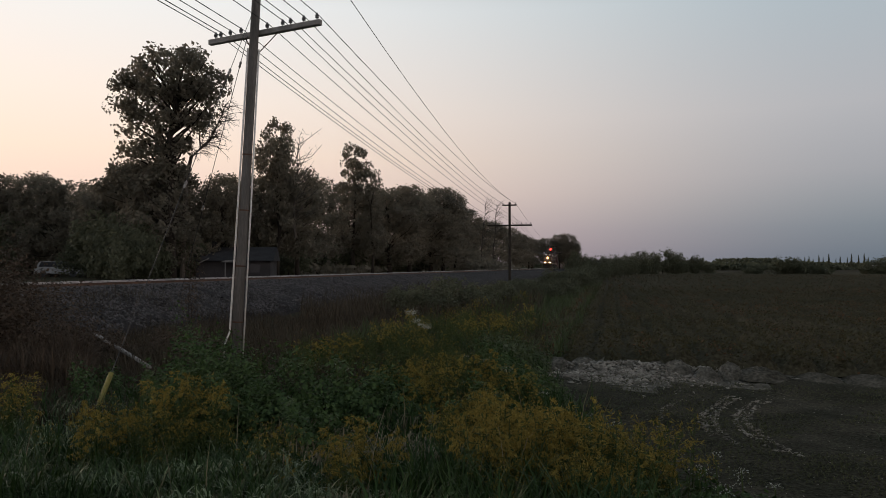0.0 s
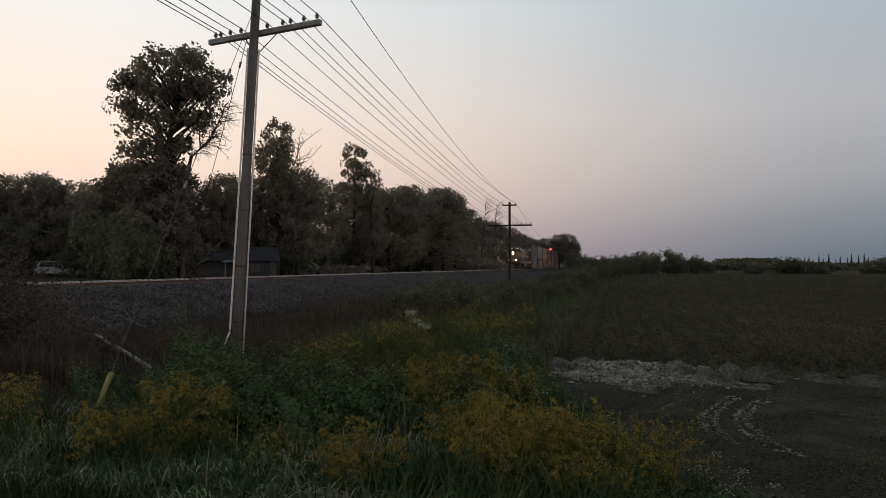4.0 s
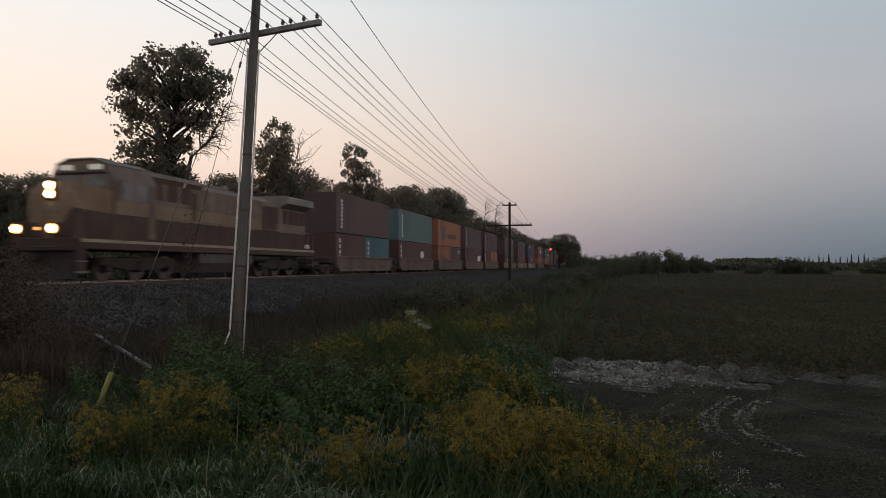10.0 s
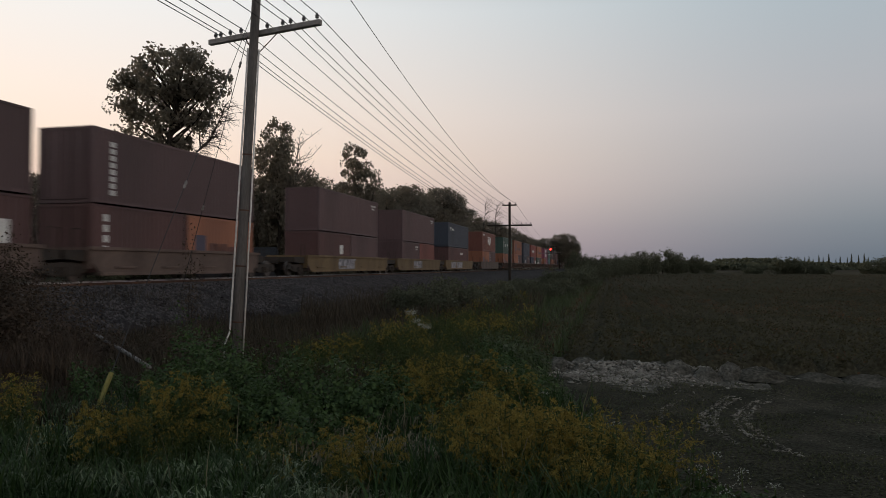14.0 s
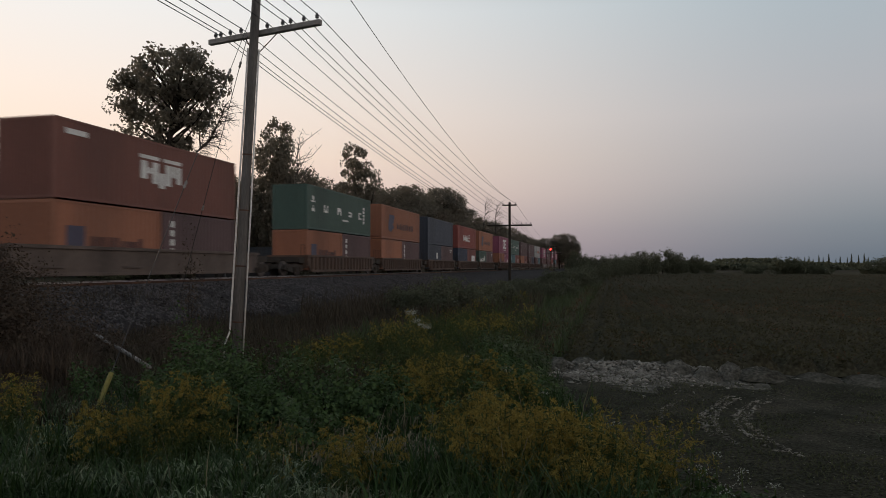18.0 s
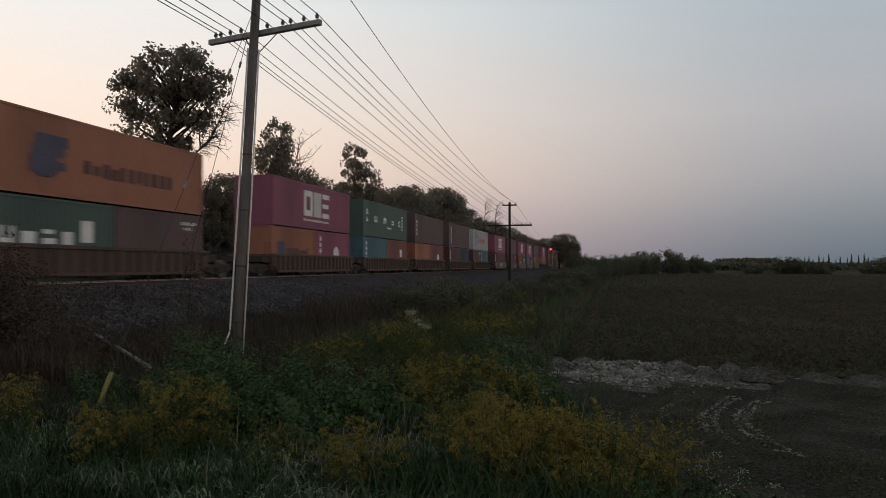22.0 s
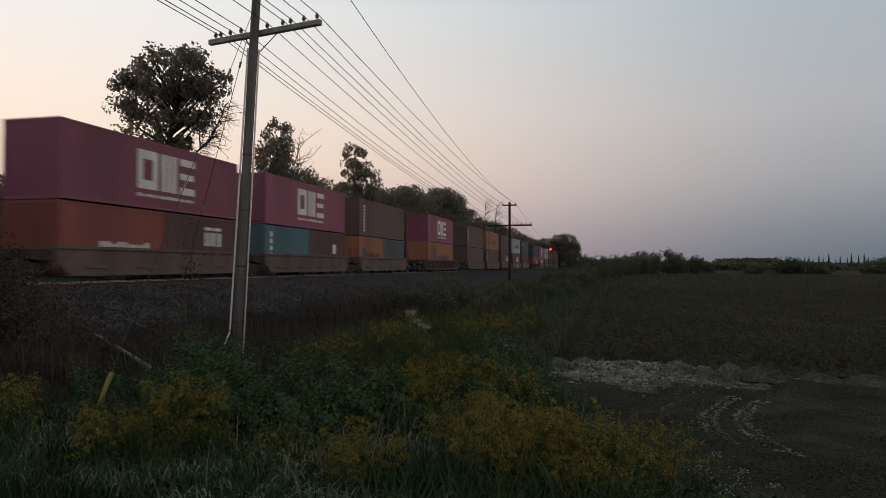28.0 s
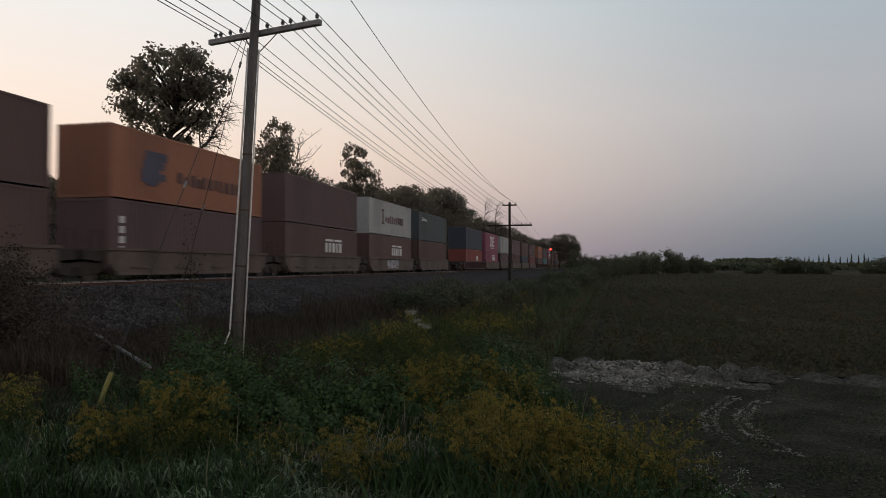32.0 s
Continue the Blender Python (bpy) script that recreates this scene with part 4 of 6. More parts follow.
# patches: middle aside, middle ahead, half widths, number of clumps
PATCHES = [(-2.9, 7.3, 0.8, 0.5, 10), (-0.9, 14.0, 1.5, 2.2, 34), (-0.45, 9.5, 0.65, 0.7, 10), (1.0, 5.8, 0.8, 0.8, 24), (-0.35, 12.2, 0.9, 1.0, 12), (0.2, 17.5, 1.8, 4.0, 44), (1.6, 25.0, 1.6, 6.5, 34),
           (-5.1, 8.3, 0.3, 0.4, 2), (-1.2, 5.9, 0.8, 0.4, 4), (0.7, 9.9, 0.5, 0.6, 6), (0.35, 7.4, 0.6, 0.7, 8), (-2.2, 12.5, 1.2, 1.0, 10), (3.0, 38.0, 1.6, 8.0, 20), (0.6, 12.3, 0.7, 1.2, 10)]
for pa, pz, ra, rz, n in PATCHES:
    plain = 0.36 if pz < 11 else 0.66
    for _ in range(n):
        t, w = rp.uniform(0, 6.283), rp.random() ** 0.5
        a, z = pa + ra * w * math.cos(t), pz + rz * w * math.sin(t)
        if in_vine(a, z):
            continue
        x, y = site(a, z)
        k = 3 if rp.random() < plain else rp.randrange(3)
        root = thing("goldenrod", "wild goldenrod clump with muted yellow plumes" if k < 3 else "leafy goldenrod clump with few flowers", "wildflower",
                     scaled(pose(x, y, land(x, y) - 0.02, 0, 0, rp.uniform(0, 360)), rp.uniform(0.6, 0.95)), "goldenrod clumps")
        kit = (NEAR_GOLD if z < 10.5 else GOLD)[k]
        part("leafy_stem", kit[0], None, root)
        tagged(part("plume", kit[1], None, root, "muted yellow flower plume"), kind="stuff")


def leafy_shrub(aside, ahead, r0, h, n, seed, label, material=None, size=0.029):
    r = np.random.default_rng(seed)
    x, y = site(aside, ahead)
    root = thing("leafy_shrub", label, "shrub", pose(x, y, land(x, y)), "leafy shrubs")
    u = r.normal(0, 1, (n, 3))
    u /= np.linalg.norm(u, axis=1)[:, None]
    u[:, 2] = np.abs(u[:, 2])
    lump = 1 + 0.3 * np.sin(u[:, 0] * 6 + seed) * np.cos(u[:, 1] * 7) + 0.2 * np.sin(u[:, 2] * 11 + u[:, 0] * 4)
    c = u * r.uniform(0.55, 1.05, n)[:, None] ** 0.6 * lump[:, None] * np.array((r0, r0, h))
    up = u * 0.6 + np.array((0, 0, 0.6)) + r.normal(0, 0.5, (n, 3))
    v, f = leaf_cards(c, size * r.uniform(0.6, 1.4, n), seed, 0.0, 1.25, up / np.linalg.norm(up, axis=1)[:, None])
    part("foliage", mesh_np("foliage", v, f, material or L_VINE), None, root, "broad green leaves")
    for k in range(5):
        e = c[k * 7]
        part("stem", Build().tube([(0, 0, 0), tuple(e * 0.5 + r.normal(0, 0.05, 3)), tuple(e)], [0.012, 0.009, 0.004], 4, cap=False), M_BARK, root, "thin brown stem")
    return root


for k, (a, z, r0, h) in enumerate([(-3.0, 9.6, 0.75, 1.15), (-2.3, 9.3, 0.8, 1.0), (-1.5, 9.2, 0.75, 1.0), (-2.7, 8.4, 0.7, 0.9), (-1.9, 8.3, 0.65, 0.85), (-1.0, 8.6, 0.6, 0.85), (-3.5, 10.4, 0.7, 1.2),
                                   (-0.6, 9.2, 0.55, 0.8), (-1.3, 7.4, 0.5, 0.75), (-3.3, 8.8, 0.5, 0.9), (1.1, 10.2, 0.5, 0.8), (0.6, 9.0, 0.45, 0.75), (1.0, 11.5, 0.5, 0.8), (-5.2, 10.8, 0.6, 0.7), (2.15, 5.35, 0.42, 0.42), (2.6, 5.2, 0.4, 0.32), (0.3, 8.2, 0.4, 0.7), (1.5, 7.2, 0.35, 0.5), (0.9, 13.0, 0.5, 0.8)]):
    leafy_shrub(a, z, r0, h, 4200, 80 + k, "broad-leaved wild shrub with dark green leaves")
for k, (a, z, r0, h) in enumerate([(-8.1, 13.4, 0.8, 2.4), (-8.7, 14.2, 0.7, 2.8), (-9.4, 14.8, 0.9, 2.9), (-9.9, 15.4, 1.1, 2.7), (-8.6, 13.6, 0.9, 1.2), (-11.0, 17.0, 1.2, 2.2), (-7.1, 20.0, 0.33, 3.3), (-10.6, 19, 1.2, 2.2), (-8.2, 11.8, 0.9, 1.0), (-6.0, 16.0, 0.9, 0.7), (-7.6, 15.6, 1.0, 0.9), (-6.6, 11.0, 0.8, 0.5), (-10.0, 13.2, 1.1, 1.5), (-8.8, 12.6, 0.9, 1.1), (-5.2, 15.8, 0.9, 0.7), (-8.9, 17.2, 1.1, 1.0)]):
    leafy_shrub(a, z, r0, h, 3400 if r0 > 0.5 else 800, 120 + k, "dense dark brown scrub on the bank", L_SCRUB, 0.034)

for k, (a, z, r0, h) in enumerate([(1.45, 13.6, 0.5, 0.75), (1.35, 12.2, 0.45, 0.8), (1.75, 14.6, 0.45, 0.6), (1.15, 14.8, 0.5, 0.8), (1.5, 11.0, 0.4, 0.6)]):
    leafy_shrub(a, z, r0, h, 2400, 180 + k, "soft dark green weeds at the edge of the dirt", L_BRUSH, 0.03)

# white flower heads, and two that stand for highlights on shrub leaves
def umbel(aside, ahead, z, n, spread, seed):
    r = np.random.default_rng(seed)
    x, y = site(aside, ahead)
    c = r.normal(0, 1, (n, 3)) * np.array((spread, spread, spread * 0.45))
    v, f = leaf_cards(c, r.uniform(0.005, 0.011, n), seed, 0, 1.3)
    root = thing("white_flower", "small cluster of white heads on a stalk, for wildflowers and two leaf highlights", "wildflower", pose(x, y, land(x, y)), "white wildflowers")
    tagged(part("flower_head", mesh_np("flower_head", v, f, L_WHITE), None, root, "fluffy white flower head", pose(0, 0, z)), kind="stuff")
    part("stalk", Build().tube([(0, 0, 0), (0.02, 0, z * 0.5), (0, 0, z)], 0.006, 4), L_STEM, root)


# clusters at -1.35 and -1.2 aside are leaf highlights put in as white petals
for k, (a, z, h, n, s) in enumerate([(-0.72, 16.5, 1.15, 420, 0.075), (-0.62, 16.3, 0.98, 180, 0.055), (-0.5, 16.2, 0.9, 180, 0.055), (-0.36, 16.0, 0.88, 220, 0.06), (-1.35, 9.0, 1.0, 14, 0.04), (-1.2, 8.7, 0.97, 12, 0.035),
                                     (2.05, 5.6, 0.55, 24, 0.05), (2.15, 5.4, 0.5, 24, 0.06), (2.0, 5.2, 0.5, 20, 0.05), (2.3, 5.5, 0.5, 16, 0.05), (1.2, 8.6, 0.7, 16, 0.04),
                                     (0.9, 9.8, 0.8, 30, 0.05), (0.35, 11.0, 0.8, 30, 0.05), (0.6, 10.6, 0.8, 24, 0.04), (1.05, 6.2, 0.7, 16, 0.04), (2.4, 5.75, 0.5, 30, 0.03), (2.25, 5.9, 0.6, 20, 0.025), (2.55, 5.5, 0.45, 26, 0.03), (1.95, 5.45, 0.62, 20, 0.025), (2.5, 5.05, 0.42, 40, 0.04), (1.75, 7.4, 0.55, 20, 0.03), (1.6, 7.6, 0.6, 14, 0.025), (1.45, 7.0, 0.6, 16, 0.03)]):
    umbel(a, z, h, n, s, 150 + k)

# ripening crop in rows parallel to the track
def crop(n, y0, y1, x0, x1, seed, size, power):
    r = np.random.default_rng(seed)
    y = y0 + (y1 - y0) * r.uniform(0, 1, n) ** power
    x = x0 + (x1 - x0) * r.uniform(0, 1, n)
    m = x < -2.0 + (y - 16) * 1.6 + 16
    x, y = x[m], y[m]
    row = np.round(x / 0.76) * 0.76
    x = row + r.normal(0, 0.17, len(x))
    z = 0.05 + 0.5 * r.uniform(0, 1, len(x)) ** 0.6 * (1 + 0.25 * np.sin(y * 0.8 + x))
    v, f = leaf_cards(np.stack([x, y, z], -1), size * r.uniform(0.6, 1.4, len(x)), seed, 0.3, 1.2)
    ripe = (np.sin(np.round(row / 0.76) * 2.4) + 0.6 * np.sin(y * 0.21 + row * 0.13) + 0.5 * r.normal(0, 1, len(y)) > 1.0).astype(int)
    return tagged(new("field_crop", mesh_np("field_crop", v, f, [L_CROP, L_CROP_RED], ripe)), "ripening reddish-brown crop standing in rows", "crop", kind="stuff")


rx = np.concatenate([np.arange(-2.3, 45, 0.19), np.arange(45, 420, 1.5)])
ry = np.concatenate([np.arange(15.6, 60, 0.3), np.arange(60, 260, 2.0)])
CX, CY = np.meshgrid(rx, ry)
CZ = 0.24 + 0.13 * np.cos(2 * np.pi * CX / 0.76) * (CX < 45) + rng.normal(0, 0.05, CX.shape) + 0.06 * np.sin(CX * 0.7 + CY * 0.4)
CZ[0], CZ[:, 0] = 0.0, 0.0
ci = np.arange(CX.size).reshape(CX.shape)
cf = np.stack([ci[:-1, :-1], ci[:-1, 1:], ci[1:, 1:], ci[1:, :-1]], -1).reshape(-1, 4)
M_CANOPY = mat("crop_canopy", (0.068, 0.058, 0.038), (0.045, 0.045, 0.029), 0.95, 0, 0.3, 12, 0.9, 0.06, fleck=0.5, spec=0.03)
tagged(new("field_crop", mesh_np("field_crop", np.stack([CX, CY, CZ], -1).reshape(-1, 3), cf, M_CANOPY, None, False)), "close brown crop canopy in rows parallel to the railway", "crop", kind="stuff")
crop(170000, 15.7, 60, -2.0, 60, 91, 0.034, 1.7)
crop(60000, 50, 170, -3.5, 150, 92, 0.07, 1.2)


def mounds(x0, x1, seed):
    """Low heaps of dry soil where the furrows end, one after another along the field's edge."""
    q = np.random.default_rng(seed)
    x, k = x0, 0
    while x < x1:
        w, h, y = (q.uniform(0.28, 0.5), q.uniform(0.16, 0.3), 15.35 + q.normal(0, 0.22)) if x < 2.6 else (q.uniform(0.45, 0.62), q.uniform(0.1, 0.19), 15.2 + q.normal(0, 0.1))
        nr, na = 5, 14
        v = [(0, 0, h)]
        for i in range(1, nr + 1):
            t = i / nr
            v += [(w * t * math.cos(a) * q.uniform(0.85, 1.15), 1.2 * w * t * math.sin(a) * q.uniform(0.85, 1.15), h * (1 - t * t) * q.uniform(0.7, 1.2) - 0.03 * t) for a in np.linspace(0, 6.283, na, False)]
        f = [(0, 1 + i, 1 + (i + 1) % na) for i in range(na)]
        f += [(1 + r * na + i, 1 + (r + 1) * na + i, 1 + (r + 1) * na + (i + 1) % na, 1 + r * na + (i + 1) % na) for r in range(nr - 1) for i in range(na)]
        solo("soil_mound", Build().add(v, f), M_MOUND if x < 2.6 else M_HEAP, "low heap of pale dry soil at the end of a furrow", "soil", pose(x, y, land(x, y)), "furrow-end mounds", flat=False)
        x += q.uniform(0.35, 0.6) if x < 2.6 else q.uniform(0.75, 1.05)


mounds(-2.0, 11.5, 312)


def shards(n, at, smin, smax, seed, label, flatness=0.3):
    """Flat pale crumbs and bits of straw lying along the furrows' ends."""
    q = np.random.default_rng(seed)
    x, y = at(q, n)
    base = np.array([(0, 0, 1), (1, 0, 0), (0, 1, 0), (-1, 0, 0), (0, -1, 0), (0, 0, -1)], float)
    tri = np.array([(0, 1, 2), (0, 2, 3), (0, 3, 4), (0, 4, 1), (5, 2, 1), (5, 3, 2), (5, 4, 3), (5, 1, 4)])
    s = smin + (smax - smin) * q.uniform(0, 1, n) ** 2
    sh = base[None] * q.uniform(0.5, 1.5, (n, 6, 1)) * s[:, None, None] * np.array((1.0, 0.35, flatness))
    a = q.normal(0.2, 0.5, n)
    ca, sa = np.cos(a)[:, None], np.sin(a)[:, None]
    v = np.stack([sh[..., 0] * ca - sh[..., 1] * sa, sh[..., 0] * sa + sh[..., 1] * ca, sh[..., 2]], -1)
    rise = 0.17 * np.exp(-((y - 15.35) / 0.3) ** 2) * (x < 3)
    v = v + np.stack([x, y, ground_z(x, y) + rise + 0.008], -1)[:, None]
    f = tri[None] + 6 * np.arange(n)[:, None, None]
    return tagged(new("soil_clods", mesh_np("soil_clods", v.reshape(-1, 3), f.reshape(-1, 3), M_PALE)), label, "soil", kind="stuff")


shards(2200, lambda q, n: (q.normal(0.1, 0.85, n), 15.5 - 0.8 * np.abs(q.normal(0, 1, n))), 0.012, 0.075, 310, "pale dry clods and straw at the field's edge", 0.5)
shards(240, lambda q, n: (1.2 + 10 * q.uniform(0, 1, n) ** 1.6, 15.3 - 0.25 * np.abs(q.normal(0, 1, n))), 0.02, 0.1, 311, "pale dry clods along the field's edge", 0.22)
shards(300, lambda q, n: (q.uniform(-0.6, 3.2, n), 16 - 3 * q.uniform(0, 1, n) ** 1.7), 0.012, 0.03, 313, "pale crumbs scattered over the dirt")
shards(2400, lambda q, n: (q.uniform(0.5, 9.0, n), q.uniform(5, 15, n)), 0.005, 0.016, 314, "pale crumbs scattered over the dirt")


# crumbs thrown up along a turning wheel's tracks
rcx, rcy = 6.27, 10.17


def along_arc(r, a0, a1):
    def place(q, n):
        t = np.radians(q.uniform(a0, a1, n))
        w = r + q.normal(0, 0.03, n)
        return rcx + w * np.cos(t), rcy + w * np.sin(t)
    return place


for k, (r, a1) in enumerate([(4.45, 200), (4.6, 197), (4.9, 192), (5.04, 186), (5.6, 182)]):
    shards(300 if r < 5.2 else 110, along_arc(r, 148, a1), 0.008, 0.032, 330 + k, "pale crumbs along a wheel track in the dirt", 0.4)

# ---- house and car beyond the track ----
hx, hy = site(-18.6, 63)
house = thing("house", "small dark house with a low gabled roof behind the track", "house", pose(hx, hy, land(hx, hy), 0, 0, TURN + 8))
M_SIDING = mat("grey_siding", (0.055, 0.052, 0.055), (0.04, 0.038, 0.04), 0.8, 0, 0.8, 10, 0.2, 0.01, spec=0.15)
M_TRIM = mat("dull_white_trim", (0.17, 0.165, 0.165), (0.12, 0.115, 0.115), 0.7)
part("wall", Build().box(-3.2, 3.2, 0, 6, -0.2, 1.7), M_SIDING, house, "dim grey siding")
part("roof", Build().prism([(-0.6, 1.6), (6.6, 1.6), (3, 2.9)], "x", -3.5, 3.5), M_ROOF, house)
part("gable_trim", Build().prism([(-2.9, 1.3), (-2.0, 1.75), (-2.0, 1.85), (-2.9, 1.4)], "y", -0.65, -0.6), M_TRIM, house, "white edge board")
part("porch_roof", Build().prism([(-0.9, 1.45), (0.9, 1.45), (0.5, 1.62), (-0.5, 1.62)], "y", -1.4, -0.02), M_TRIM, house, "pale little porch roof")
for sx in (-0.5, 0.55):
    part("porch_post", Build().box(sx - 0.05, sx + 0.05, -1.35, -1.25, -0.2, 1.46), M_TRIM, house)
part("chimney", Build().box(-2.3, -1.8, 2.5, 3.0, 2.3, 3.4), M_ROOF, house)
part("window", Build().box(1.4, 2.3, -0.04, 0, 0.5, 1.3), mat("dark_window", (0.03, 0.03, 0.035), None, 0.1), house, "dark window")


def parked_car(aside, ahead, turn, label):
    x, y = site(aside, ahead)
    root = thing("parked_car", label, "car", pose(x, y, land(x, y), 0, 0, turn))
    paint = mat("pale_car_paint", (0.3, 0.31, 0.32), (0.25, 0.25, 0.26), 0.25, 0.1, 1, 20, 0, 0.01)
    part("body", Build().prism([(-2.35, 0.35), (2.35, 0.35), (2.4, 0.8), (1.3, 1.0), (-2.3, 1.0), (-2.4, 0.7)], "y", -0.9, 0.9), paint, root)
    part("cabin", Build().prism([(-2.25, 1.0), (1.1, 1.0), (0.4, 1.62), (-1.9, 1.65)], "y", -0.8, 0.8), paint, root)
    gl = mat("car_glass", (0.02, 0.02, 0.025), None, 0.08)
    for sy in (-0.81, 0.8):
        part("side_window", Build().prism([(-2.0, 1.05), (0.85, 1.05), (0.3, 1.55), (-1.75, 1.56)], "y", sy, sy + 0.012), gl, root, "dark side glass")
    for wx in (-1.5, 1.5):
        for wy in (-0.92, 0.72):
            part("wheel", Build().wheel(-0.1, 0.1, 0, 0, 0.34), M_WIRE, root, "", pose(wx, wy + 0.1, 0.34, 0, 0, 90))
    return root


parked_car(-40.0, 74.5, TURN + 4, "pale grey estate car parked by the trees")

# ---- the train ----
# Each thing on rails has its origin at rail height; local x to the viewer's side, y towards the train's tail.
SPEED = 21.22
REF = -4.44 + 212.2            # plan y of the train's zero mark when the clip begins
ROLLING = []


def on_rails(root, q, lift=0.0):
    ROLLING.append((root, q, lift))
    root.matrix_basis = pose(TRACK_X, REF + q, RAIL_Z + lift)
    return root


M_TRUCK = mat("grimy_steel", (0.035, 0.03, 0.027), (0.055, 0.042, 0.033), 0.8, 0.3, 3, 30, 0.3, 0.005)
M_WHEEL = mat("wheel_steel", (0.12, 0.10, 0.09), (0.07, 0.06, 0.055), 0.5, 0.7, 3, 30, 0.2, 0.003)
M_LOCO = mat("locomotive_dusty_brown", (0.20, 0.143, 0.112), (0.12, 0.085, 0.07), 0.55, 0, 0.9, 25, 0.1, 0.003, fleck=0.25, spec=0.3)
M_LOCO_TAN = mat("locomotive_faded_orange", (0.25, 0.168, 0.105), (0.165, 0.112, 0.075), 0.5, 0, 1.3, 25, 0.1, 0.003, streak=2.0, fleck=0.2, spec=0.3)
M_TANK = mat("fuel_tank_grey", (0.085, 0.075, 0.07), (0.055, 0.05, 0.045), 0.6, 0, 2, 25, 0.1, 0.003)
M_LOCO_DARK = mat("locomotive_dark_maroon", (0.07, 0.046, 0.04), (0.105, 0.068, 0.057), 0.7, 0, 1, 25, 0.1, 0.003, spec=0.2)
M_LOCO_GREY = mat("locomotive_roof_grey", (0.19, 0.165, 0.145), (0.13, 0.115, 0.10), 0.6, 0, 1, 25, 0.1, 0.003)
M_LOCO_BAND = mat("locomotive_pale_stripe", (0.34, 0.28, 0.20), (0.22, 0.18, 0.13), 0.5, 0, 1, 25, 0.1, 0.003)
M_RADIATOR = mat("radiator_pale_grey", (0.24, 0.215, 0.19), (0.17, 0.15, 0.13), 0.6, 0, 1, 25, 0.1, 0.003)
# grey of the reflected sky put into the glass base colour
M_GLASS = mat("sky_grey_cab_glass", (0.16, 0.15, 0.148), (0.10, 0.098, 0.098), 0.08, 0, 1, 5, 0, 0.001)
M_MARK = mat("white_marking", (0.72, 0.72, 0.70), (0.6, 0.6, 0.58), 0.6, 0, 1, 20, 0.05, 0.002)
M_LAMP = glow("headlight_glow", (1.0, 0.66, 0.26), 36.0)
# orange halo round the lit lenses, put into glowing rings
M_ORANGE_GLOW = glow("orange_lamp_halo_glow", (1.0, 0.42, 0.10), 2.2)
M_BOARD = glow("lit_number_board", (0.9, 0.85, 0.75), 0.16)


def bogie(parent, y, axles, r, frame_z, mat_frame=None):
    """A truck with wheels, side frames and springs, as a part."""
    b = Build()
    ln = (axles[-1] - axles[0]) / 2
    for sx in (-1, 1):
        b.prism([(-ln - 0.5, frame_z - 0.12), (-ln - 0.3, frame_z + 0.16), (ln + 0.3, frame_z + 0.16), (ln + 0.5, frame_z - 0.12), (ln * 0.45, frame_z - 0.32), (-ln * 0.45, frame_z - 0.32)], "x", sx * 1.0 - 0.07, sx * 1.0 + 0.07)
        for a in axles:
            b.box(sx * 1.0 - 0.13, sx * 1.0 + 0.13, a - 0.16, a + 0.16, r - 0.16, r + 0.16, 0, 0.03)
        for k in (-0.16, 0, 0.16):
            b.tube([(sx * 1.09, k, frame_z - 0.28), (sx * 1.09, k, frame_z + 0.02)], 0.06, 8)
    b.box(-1.05, 1.05, -0.2, 0.2, frame_z - 0.1, frame_z + 0.2)
    tr = part("truck", b, M_TRUCK, parent, "grimy cast-steel truck", pose(0, y, 0))
    for a in axles:
        for sx in (-0.755, 0.755):
            w = Build().wheel(-0.065, 0.065, 0, 0, r, 0, 22).wheel(0.065 if sx > 0 else -0.12, 0.12 if sx > 0 else -0.065, 0, 0, r * 0.4, 0, 12)
            part("wheel", w, M_WHEEL, tr, "", pose(sx, a, r))
    return tr


